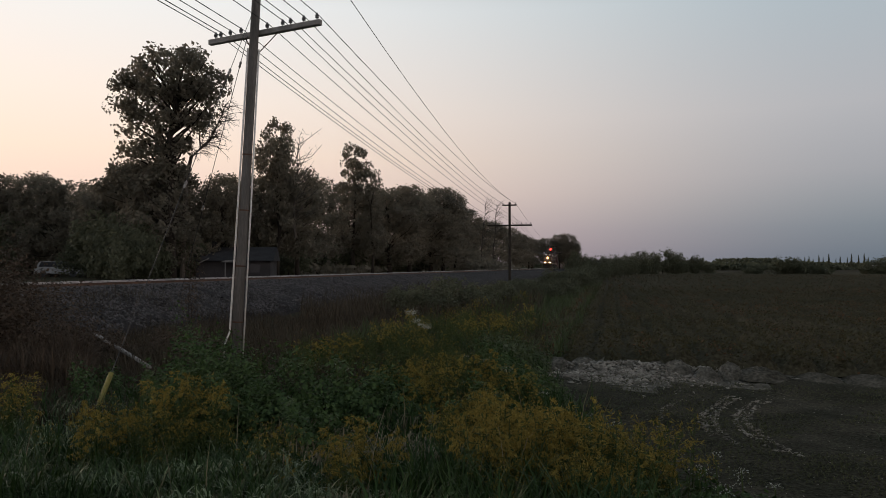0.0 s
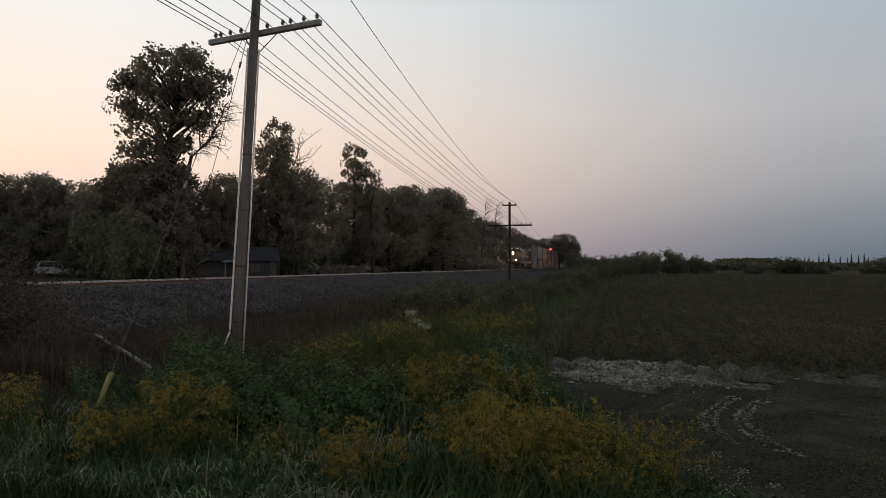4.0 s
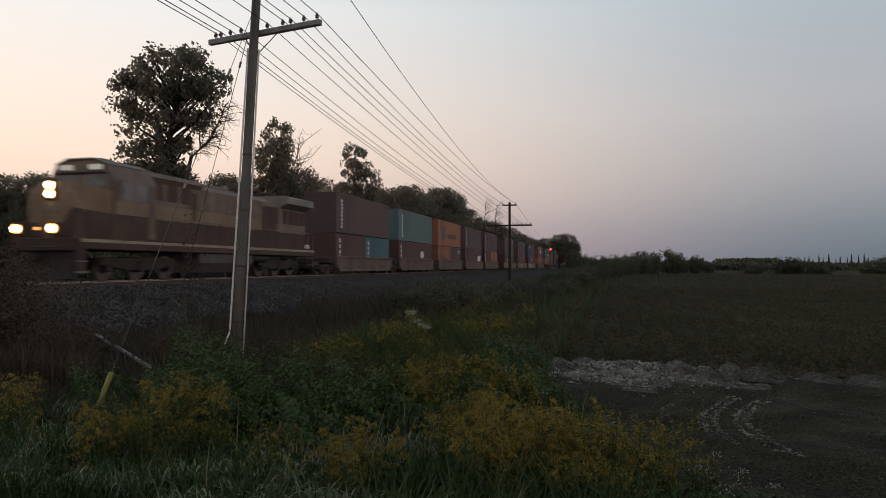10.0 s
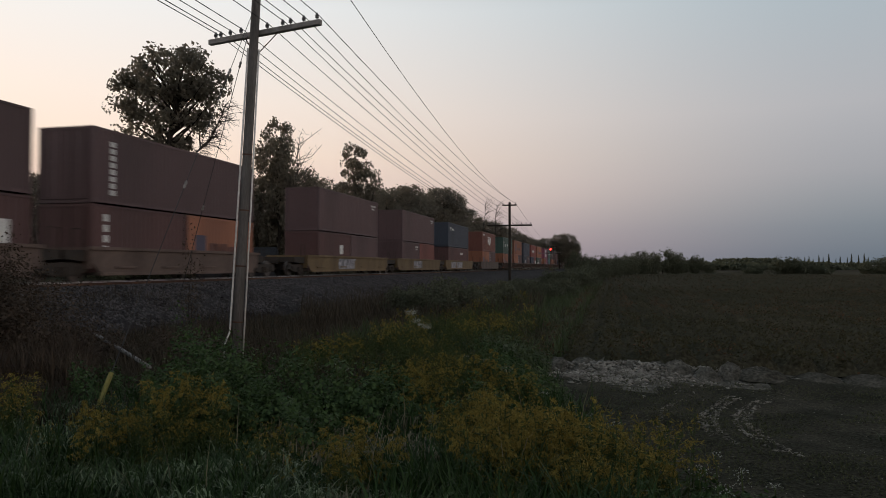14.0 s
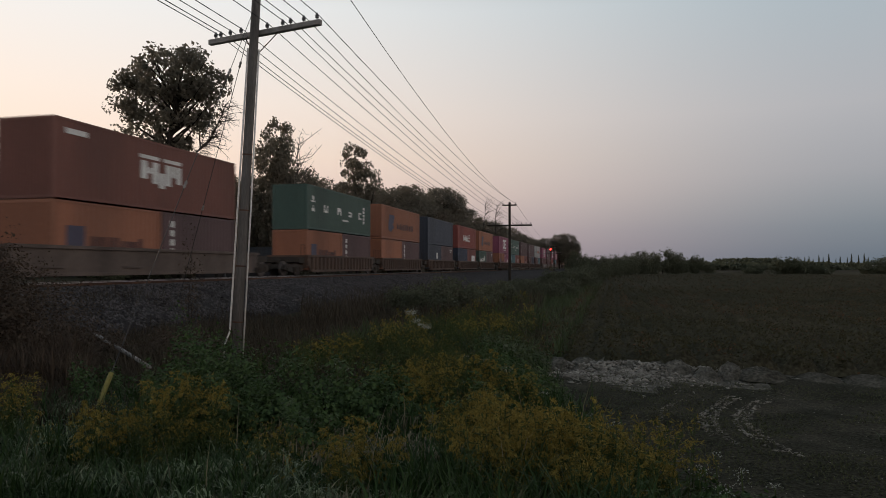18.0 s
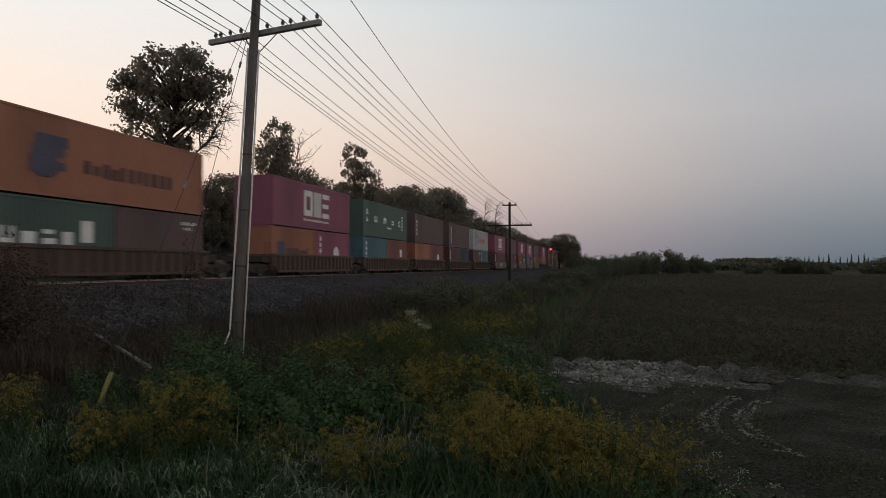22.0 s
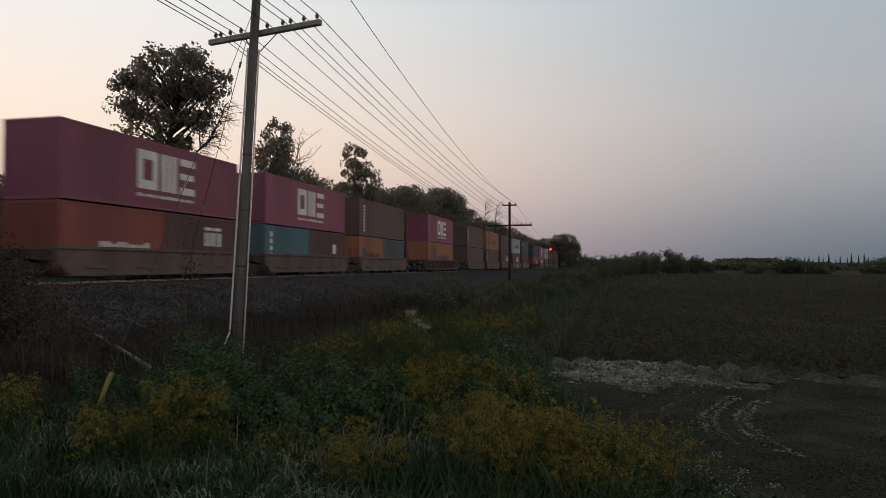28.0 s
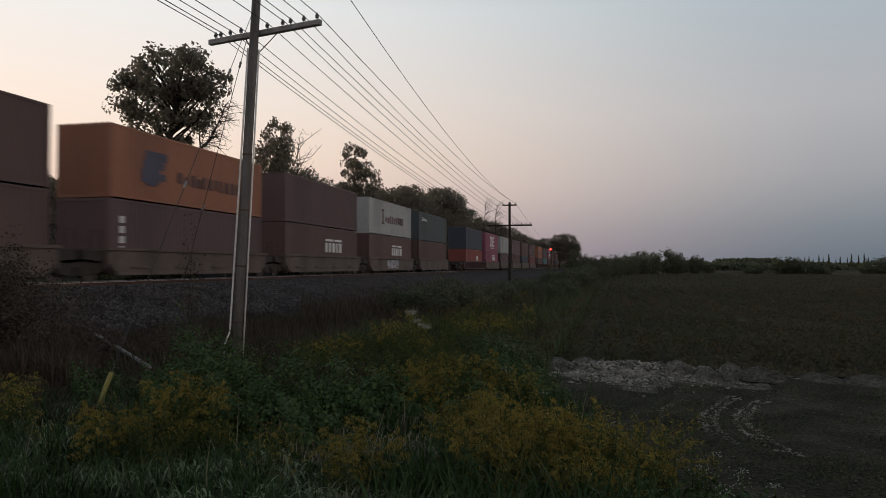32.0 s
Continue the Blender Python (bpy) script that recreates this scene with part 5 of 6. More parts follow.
def locomotive(q):
    root = on_rails(thing("locomotive", "dusty orange and dark maroon diesel freight locomotive with lit headlights", "locomotive"), q)
    P = lambda n, b, m, label="": part(n, b, m, root, label)
    P("frame", Build().box(-1.5, 1.5, 0.9, 21.6, 1.22, 1.62, 0, 0.03), M_LOCO_DARK, "dark underframe")
    P("sill_stripe", Build().box(1.502, 1.512, 0.95, 21.5, 1.48, 1.60).box(-1.512, -1.502, 0.95, 21.5, 1.48, 1.60), M_LOCO_BAND, "pale stripe on the frame's edge")
    P("pilot", Build().prism([(0.5, 0.14), (0.95, 0.12), (0.95, 1.25), (0.7, 1.25), (0.7, 0.85)], "x", -1.42, 1.42), M_TRUCK, "dark snow plough pilot")
    P("front_step", Build().box(-1.5, -1.1, 0.75, 1.3, 0.35, 0.42).box(1.1, 1.5, 0.75, 1.3, 0.35, 0.42).box(1.1, 1.5, 0.8, 1.3, 0.75, 0.8).box(-1.5, -1.1, 0.8, 1.3, 0.75, 0.8), M_LOCO_GREY)
    P("coupler", Build().box(-0.12, 0.12, 0.0, 0.9, 0.78, 1.02, 0, 0.03).box(-0.2, 0.2, 0.0, 0.22, 0.72, 1.08, 0, 0.04), M_TRUCK)
    P("nose", Build().add([(-0.98, 1.15, 1.62), (0.98, 1.15, 1.62), (1.42, 2.7, 1.62), (-1.42, 2.7, 1.62), (-0.98, 1.15, 3.3), (0.98, 1.15, 3.3), (1.42, 2.7, 3.5), (-1.42, 2.7, 3.5), (-0.7, 1.32, 3.74), (0.7, 1.32, 3.74)],
                          [(0, 3, 2, 1), (0, 1, 5, 4), (1, 2, 6, 9, 5), (3, 0, 4, 8, 7), (4, 5, 9, 8), (8, 9, 6, 7), (2, 3, 7, 6)]), M_LOCO_TAN, "faded orange nose")
    for s in (1, -1):
        P("nose_wing", Build().prism([(s * 0.97, 1.64), (s * 0.3, 1.64), (s * 0.42, 2.05), (s * 0.97, 2.75)], "y", 1.132, 1.148), M_LOCO_DARK, "dark maroon wing low on the nose")
        P("nose_side_band", Build().add([(s * 0.985, 1.14, 1.64), (s * 1.432, 2.69, 1.64), (s * 1.432, 2.69, 2.6), (s * 0.985, 1.14, 2.75), (s * 0.955, 1.16, 1.64), (s * 1.40, 2.69, 1.64), (s * 1.40, 2.69, 2.6), (s * 0.955, 1.16, 2.75)],
                                        [(0, 1, 2, 3), (7, 6, 5, 4), (0, 4, 5, 1), (3, 2, 6, 7), (1, 5, 6, 2), (0, 3, 7, 4)]), M_LOCO_DARK, "dark maroon nose side")
        P("cab_band", Build().box(s * 1.508 - 0.006, s * 1.508 + 0.006, 2.72, 5.28, 1.64, 2.6), M_LOCO_DARK, "dark maroon lower cab side")
        P("cab_stripe", Build().box(s * 1.508 - 0.006, s * 1.508 + 0.006, 2.72, 5.28, 2.604, 3.14), M_LOCO_TAN, "faded orange band on the cab")
        P("hood_stripe", Build().box(s * 0.96 - 0.006, s * 0.96 + 0.006, 5.32, 15.5, 2.604, 3.22), M_LOCO_TAN, "faded orange band on the hood")
        P("cab_step", Build().box(s * 1.3 - 0.2, s * 1.3 + 0.2, 2.2, 2.75, 1.55, 1.62).box(s * 1.47 - 0.02, s * 1.47 + 0.02, 0.8, 1.2, 0.4, 1.5), M_LOCO_DARK, "dark side steps")
    P("headlight_housing", Build().box(-0.24, 0.24, 1.1, 1.2, 3.02, 3.8, 0, 0.04), M_LOCO_DARK, "dark headlight surround")
    P("nose_door", Build().box(-0.95, -0.45, 1.128, 1.15, 2.2, 3.2, 0, 0.01), M_LOCO_TAN, "nose door")
    P("nose_plate", Build().box(-0.35, 0.35, 1.125, 1.15, 2.62, 2.78), M_LOCO_GREY, "small pale plate on the nose")
    P("sill_lamp", Build().tube([(0.12, 0.36, 1.94), (0.12, 0.42, 1.94)], [0.06, 0.06], 10), M_ORANGE_GLOW, "small amber lamp")
    # shade of recesses put into dark plates on the flat hood side
    for y0, y1, z0 in ((5.45, 5.72, 2.7), (8.75, 9.02, 2.7), (15.55, 17.3, 1.7), (16.3, 17.5, 3.1)):
        P("side_recess", Build().box(0.958, 0.985, y0, y1, z0, 4.02, 0, 0.006), M_LOCO_DARK, "thin dark plate coloured as a shaded recess in the hood side")
    # dark inset and shade below the radiator wings, put into thin panels
    for y in (18.2, 19.0, 19.8, 20.6):
        P("fan_shutter", Build().box(0.958, 0.99, y, y + 0.62, 3.15, 3.95, 0, 0.008), M_LOCO_DARK, "dark panel for the shaded inset under the radiators")
    P("number_marks", Build().box(1.513, 1.52, 20.1, 20.22, 1.7, 1.95).box(1.513, 1.52, 20.32, 20.44, 1.7, 1.95).box(1.513, 1.52, 20.54, 20.72, 1.7, 1.95), M_MARK, "small white bars")
    P("rear_ladder", Build().tube([(1.45, 21.45, 0.5), (1.45, 21.45, 2.6)], 0.02, 5).tube([(1.1, 21.45, 0.5), (1.1, 21.45, 2.6)], 0.02, 5).box(1.1, 1.45, 21.4, 21.5, 0.7, 0.74).box(1.1, 1.45, 21.4, 21.5, 1.1, 1.14), M_LOCO_GREY, "rear steps and handrails")
    P("cab_door", Build().box(1.505, 1.525, 4.78, 5.22, 1.7, 3.9, 0, 0.008), M_LOCO, "cab door")
    P("antenna_dome", Build().box(-0.3, 0.3, 3.4, 4.2, 4.8, 4.92, 0, 0.05), M_LOCO_GREY)
    P("dynamic_brake", Build().prism([(-0.95, 4.2), (0.95, 4.2), (1.1, 4.4), (0.9, 4.62), (-0.9, 4.62), (-1.1, 4.4)], "y", 5.5, 9.4), M_LOCO, "brake grid housing on the roof")
    P("cab_visor", Build().box(-1.12, 1.12, 2.5, 2.72, 4.2, 4.24), M_LOCO_DARK, "dark visor over the windscreen")
    P("mirror", Build().tube([(1.5, 2.95, 3.9), (1.72, 2.9, 3.9), (1.72, 2.9, 3.45)], 0.018, 5).box(1.68, 1.76, 2.86, 2.89, 3.35, 3.75), M_LOCO_GREY, "side mirror on a bent arm")
    for k in range(3):
        P("air_vent", Build().box(0.955, 0.975, 5.75 + k * 1.05, 6.5 + k * 1.05, 3.45, 4.2, 0, 0.005), M_LOCO_DARK, "dark air intake")
    for k in range(6):
        P("roof_rib", Build().box(-0.55, 0.55, 6.2 + k * 1.6, 6.3 + k * 1.6, 4.5, 4.54), M_LOCO_GREY)
    P("cab", Build().prism([(-1.5, 1.62), (1.5, 1.62), (1.5, 3.9), (1.15, 4.55), (0.6, 4.72), (-0.6, 4.72), (-1.15, 4.55), (-1.5, 3.9)], "y", 2.7, 5.3), M_LOCO, "dusty brown cab")
    P("cab_roof", Build().prism([(1.17, 4.56), (0.6, 4.74), (-0.6, 4.74), (-1.17, 4.56), (-0.6, 4.80), (0.6, 4.80)][::-1], "y", 2.62, 5.4), M_LOCO_GREY, "grey cab roof")
    for x0, x1 in ((-1.15, -0.12), (0.12, 1.15)):
        P("windscreen", Build().box(x0, x1, 2.68, 2.698, 3.62, 4.18, 0, 0.006), M_GLASS, "windscreen with grey sky reflection in its colour")
        P("number_board", Build().box(x0 + (0.2 if x0 < 0 else 0.25), x1 - (0.25 if x0 < 0 else 0.2), 2.62, 2.69, 4.34, 4.54, 0, 0.01), M_BOARD, "lit number board")
    for sx in (-1.505, 1.49):
        P("side_window", Build().box(sx, sx + 0.015, 3.1, 3.75, 3.2, 3.9).box(sx, sx + 0.015, 3.95, 4.7, 3.2, 3.9), M_GLASS, "cab side window with grey sky reflection in its colour")
    for z in (3.25, 3.57):
        P("headlight", Build().tube([(0, 1.06, z), (0, 1.2, z)], [0.13, 0.13], 16), M_LAMP, "lit warm headlight")
        P("reflector", Build().tube([(0, 1.085, z), (0, 1.19, z)], [0.16, 0.16], 18), M_ORANGE_GLOW, "reflector ring glowing as the orange halo of the lamp")
    for sx in (-0.76, 0.76):
        lm = P("ditch_light", Build().box(sx - 0.23, sx + 0.23, 0.4, 0.62, 1.71, 2.17, 0, 0.03).box(sx - 0.05, sx + 0.05, 0.45, 0.6, 1.25, 1.77), M_LOCO_DARK, "ditch light housing")
        part("lens", Build().tube([(sx, 0.35, 1.94), (sx, 0.402, 1.94)], [0.13, 0.13], 16), M_LAMP, lm, "lit warm lens")
        part("reflector", Build().tube([(sx, 0.37, 1.94), (sx, 0.398, 1.94)], [0.18, 0.18], 18), M_ORANGE_GLOW, lm, "reflector ring glowing as the orange halo of the lamp")
    P("front_deck", Build().box(-1.45, 1.45, 0.42, 0.95, 1.15, 1.3, 0, 0.02), M_TRUCK, "dark front deck")
    P("hood", Build().prism([(-0.95, 1.62), (0.95, 1.62), (0.95, 4.25), (0.6, 4.5), (-0.6, 4.5), (-0.95, 4.25)], "y", 5.3, 16.4), M_LOCO, "dusty brown engine hood")
    P("hood_band", Build().box(0.952, 0.965, 5.3, 21.3, 1.64, 2.6).box(-0.965, -0.952, 5.3, 21.3, 1.64, 2.6), M_LOCO_DARK, "dark lower band")
    P("side_box", Build().box(0.95, 1.45, 5.35, 8.2, 1.62, 2.55, 0, 0.04), M_LOCO_DARK, "dark electrical cabinet")
    for k in range(8):
        P("hood_door", Build().box(0.953, 0.978, 9.1 + k * 0.9, 9.9 + k * 0.9, 3.28, 4.15, 0, 0.006), M_LOCO)
    P("exhaust", Build().box(-0.45, 0.45, 10.4, 12.0, 4.5, 4.66, 0, 0.03).tube([(0, 12.8, 4.5), (0, 12.8, 4.78)], 0.34, 14), M_LOCO_GREY)
    for y in (7.0, 8.2, 14.6):
        P("roof_hatch", Build().box(-0.5, 0.5, y, y + 0.8, 4.5, 4.58, 0, 0.02), M_LOCO_GREY)
    P("rear_hood", Build().prism([(-0.95, 1.62), (0.95, 1.62), (0.95, 4.05), (-0.95, 4.05)], "y", 16.4, 21.3), M_LOCO, "radiator compartment")
    P("radiator_wing", Build().prism([(-0.95, 4.03), (0.95, 4.03), (1.52, 4.3), (1.52, 4.68), (1.3, 4.76), (-1.3, 4.76), (-1.52, 4.68), (-1.52, 4.3)], "y", 17.6, 21.35), M_RADIATOR, "flared radiator wings")
    for k in range(4):
        P("radiator_grille", Build().box(-1.2, 1.2, 17.8 + k * 0.88, 18.55 + k * 0.88, 4.762, 4.80), M_LOCO_DARK)
    P("fuel_tank", Build().prism([(-1.35, 0.75), (-1.1, 0.3), (1.1, 0.3), (1.35, 0.75), (1.35, 1.2), (-1.35, 1.2)], "y", 8.7, 13.8), M_TANK, "grey fuel tank")
    P("air_tank", Build().tube([(1.2, 14.0, 1.02), (1.2, 15.6, 1.02)], 0.17, 12), M_TRUCK)
    for sx in (1.44, -1.44):
        for k in range(14):
            y = 5.6 + k * 1.2
            P("stanchion", Build().tube([(sx, y, 1.6), (sx, y, 2.65)], 0.016, 5), M_LOCO_DARK)
        P("handrail", Build().tube([(sx, 5.4, 2.65), (sx, 21.3, 2.65)], 0.016, 5), M_LOCO_GREY, "long grey handrail")
        P("end_rail", Build().tube([(sx, 1.0, 1.6), (sx, 1.0, 2.6), (sx, 1.6, 2.7)], 0.013, 5), M_LOCO_GREY)
    P("horn", Build().tube([(0.2, 9.0, 4.62), (0.2, 8.5, 4.64)], [0.03, 0.09], 8), M_LOCO_GREY)
    bogie(root, 4.9, (-1.95, 0, 1.95), 0.53, 0.78)
    bogie(root, 17.4, (-1.95, 0, 1.95), 0.53, 0.78)
    return root


# containers
def paint(name, c):
    c = tuple(v * 0.76 + 0.016 for v in c)
    d = tuple(v * 0.66 + 0.012 for v in c)
    return mat("container_" + name, c, d, 0.55, 0, 0.45, 22, 0.12, 0.004, 0.12, 3.0, 0.12, 0.35)


PAINT = {k: paint(k, c) for k, c in dict(
    maroon=(0.128, 0.068, 0.072), brown=(0.128, 0.068, 0.06), red=(0.24, 0.07, 0.055), darkred=(0.115, 0.044, 0.042), orange=(0.41, 0.155, 0.08), teal=(0.066, 0.172, 0.205), sea=(0.135, 0.222, 0.225),
    green=(0.064, 0.128, 0.104), navy=(0.05, 0.066, 0.10), blue=(0.022, 0.036, 0.078), magenta=(0.32, 0.078, 0.145), white=(0.52, 0.53, 0.53), slate=(0.075, 0.095, 0.105), rust=(0.25, 0.085, 0.06), vermilion=(0.32, 0.07, 0.053)).items()}
M_MARK_BLUE = mat("blue_marking", (0.065, 0.06, 0.10), (0.05, 0.045, 0.075), 0.6, 0, 1, 20, 0.05, 0.002)
M_MARK_DARK = mat("dark_marking", (0.10, 0.04, 0.03), (0.07, 0.03, 0.03), 0.6, 0, 1, 20, 0.05, 0.002)
M_MARK_RUST = mat("orange_marking", (0.5, 0.14, 0.05), (0.4, 0.1, 0.05), 0.6, 0, 1, 20, 0.05, 0.002)
CACHE = {}


def cached(key, make):
    if key not in CACHE:
        CACHE[key] = make()
    return CACHE[key]


def corrugated(length, h, sx):
    """One corrugated side wall between the posts, at x = sx."""
    y0, y1 = 0.16, length - 0.16
    n = int((y1 - y0) / 0.28)
    st = (y1 - y0) / n
    s = 1 if sx > 0 else -1
    pts = []
    for k in range(n):
        y = y0 + k * st
        pts += [(sx - s * 0.045, y), (sx - s * 0.045, y + st * 0.25), (sx - s * 0.008, y + st * 0.5), (sx - s * 0.008, y + st * 0.75)]
    pts.append((sx - s * 0.045, y1))
    v = [(x, y, 0.14) for x, y in pts] + [(x, y, h - 0.09) for x, y in pts]
    m = len(pts)
    return Build().add(v, [(i, i + 1, m + i + 1, m + i) if s > 0 else (i + 1, i, m + i, m + i + 1) for i in range(m - 1)]).mesh("side_panel", PAINT["maroon"])


def end_wall(length, h, doors):
    b = Build()
    if not doors:
        n = 16
        pts = []
        for k in range(n):
            x = -1.1 + 2.2 * k / n
            pts += [(x, 0.05), (x + 0.035, 0.05), (x + 0.07, 0.015), (x + 0.105, 0.015)]
        m = len(pts)
        b.add([(x, y, 0.12) for x, y in pts] + [(x, y, h - 0.1) for x, y in pts], [(i, i + 1, m + i + 1, m + i) for i in range(m - 1)])
    return b


def container(q, lift, length, h, colour, marks=(), doors=False, label="", group="stacked containers"):
    """A steel freight container with its leading lower edge at the origin. marks: shapes on the side that faces the viewer."""
    root = on_rails(thing("shipping_container", label, "container", None, group), q, lift)
    pm = PAINT[colour]
    key = (length, h)
    for sx in (1.219, -1.219):
        part("side_panel", cached(key + (sx,), lambda: corrugated(length, h, sx)), pm, root)
    part("roof", cached(key + ("r",), lambda: Build().box(-1.14, 1.14, 0.1, length - 0.1, h - 0.06, h - 0.02).mesh("roof", pm)), pm, root)
    for sx in (1.1845, -1.1845):
        part("top_rail", cached(key + ("t",), lambda: Build().box(-0.0345, 0.0345, 0.1, length - 0.1, h - 0.1, h - 0.012).mesh("top_rail", pm)), pm, root, "", pose(sx, 0, 0))
    for sx in (1.155, -1.155):
        part("bottom_rail", cached(key + ("b",), lambda: Build().box(-0.0345, 0.0345, 0.1, length - 0.1, 0.03, 0.16).mesh("bottom_rail", pm)), pm, root, "", pose(sx, 0, 0))
    beam = cached("beam", lambda: Build().box(-1.06, 1.06, -0.055, 0.055, 0, 0.12).mesh("end_beam", pm))
    for y in (0.065, length - 0.065):
        for z in (0, h - 0.12):
            part("end_beam", beam, pm, root, "", pose(0, y, z))
    post = cached(("p", h), lambda: Build().box(-0.08, 0.08, -0.08, 0.08, 0.0, h, 0, 0.01).mesh("corner_post", pm))
    for x in (1.139, -1.139):
        for y in (0.08, length - 0.08):
            part("corner_post", post, pm, root, "", pose(x, y, 0))
    part("rear_wall", cached(key + ("w",), lambda: Build().box(-1.06, 1.06, length - 0.1, length - 0.06, 0.13, h - 0.1).mesh("rear_wall", pm)), pm, root)
    if doors:
        leafm = cached(("d", h), lambda: Build().box(-0.52, 0.52, 0.04, 0.08, 0.15, h - 0.12, 0, 0.006).box(-0.42, 0.42, 0.028, 0.04, 0.3, h * 0.5).box(-0.42, 0.42, 0.028, 0.04, h * 0.55, h - 0.25).mesh("door", pm))
        bar = cached(("lb", h), lambda: Build().tube([(0, 0, 0.08), (0, 0, h - 0.06)], 0.022, 6).mesh("lock_bar", M_TRUCK))
        for x in (-0.53, 0.53):
            dr = part("door", leafm, pm, root, "", pose(x, 0, 0))
            for dx in (-0.28, 0.28):
                part("lock_bar", bar, pm, dr, "lock bar", pose(dx, 0.012, 0))
    else:
        part("front_wall", cached(key + ("f",), lambda: end_wall(length, h, False).mesh("front_wall", pm)), pm, root)
    for m in marks:
        MARKS[m](root, length, h)
    return root


def plate(root, boxes, material, label, x=1.2215):
    for y0, y1, z0, z1 in boxes:
        part("marking", Build().box(x - 0.006, x, y0, y1, z0, z1), material, root, label)


def slats(root, y0, y1, z0, z1, n, material, label, seed):
    """A line of illegible writing: separate bars of uneven width."""
    r = random.Random(seed)
    w = (y1 - y0) / n
    plate(root, [(y0 + k * w, y0 + k * w + w * r.uniform(0.55, 0.8), z0 + (z1 - z0) * r.choice((0, 0, 0.12)), z1 - (z1 - z0) * r.choice((0, 0, 0.25))) for k in range(n)], material, label)


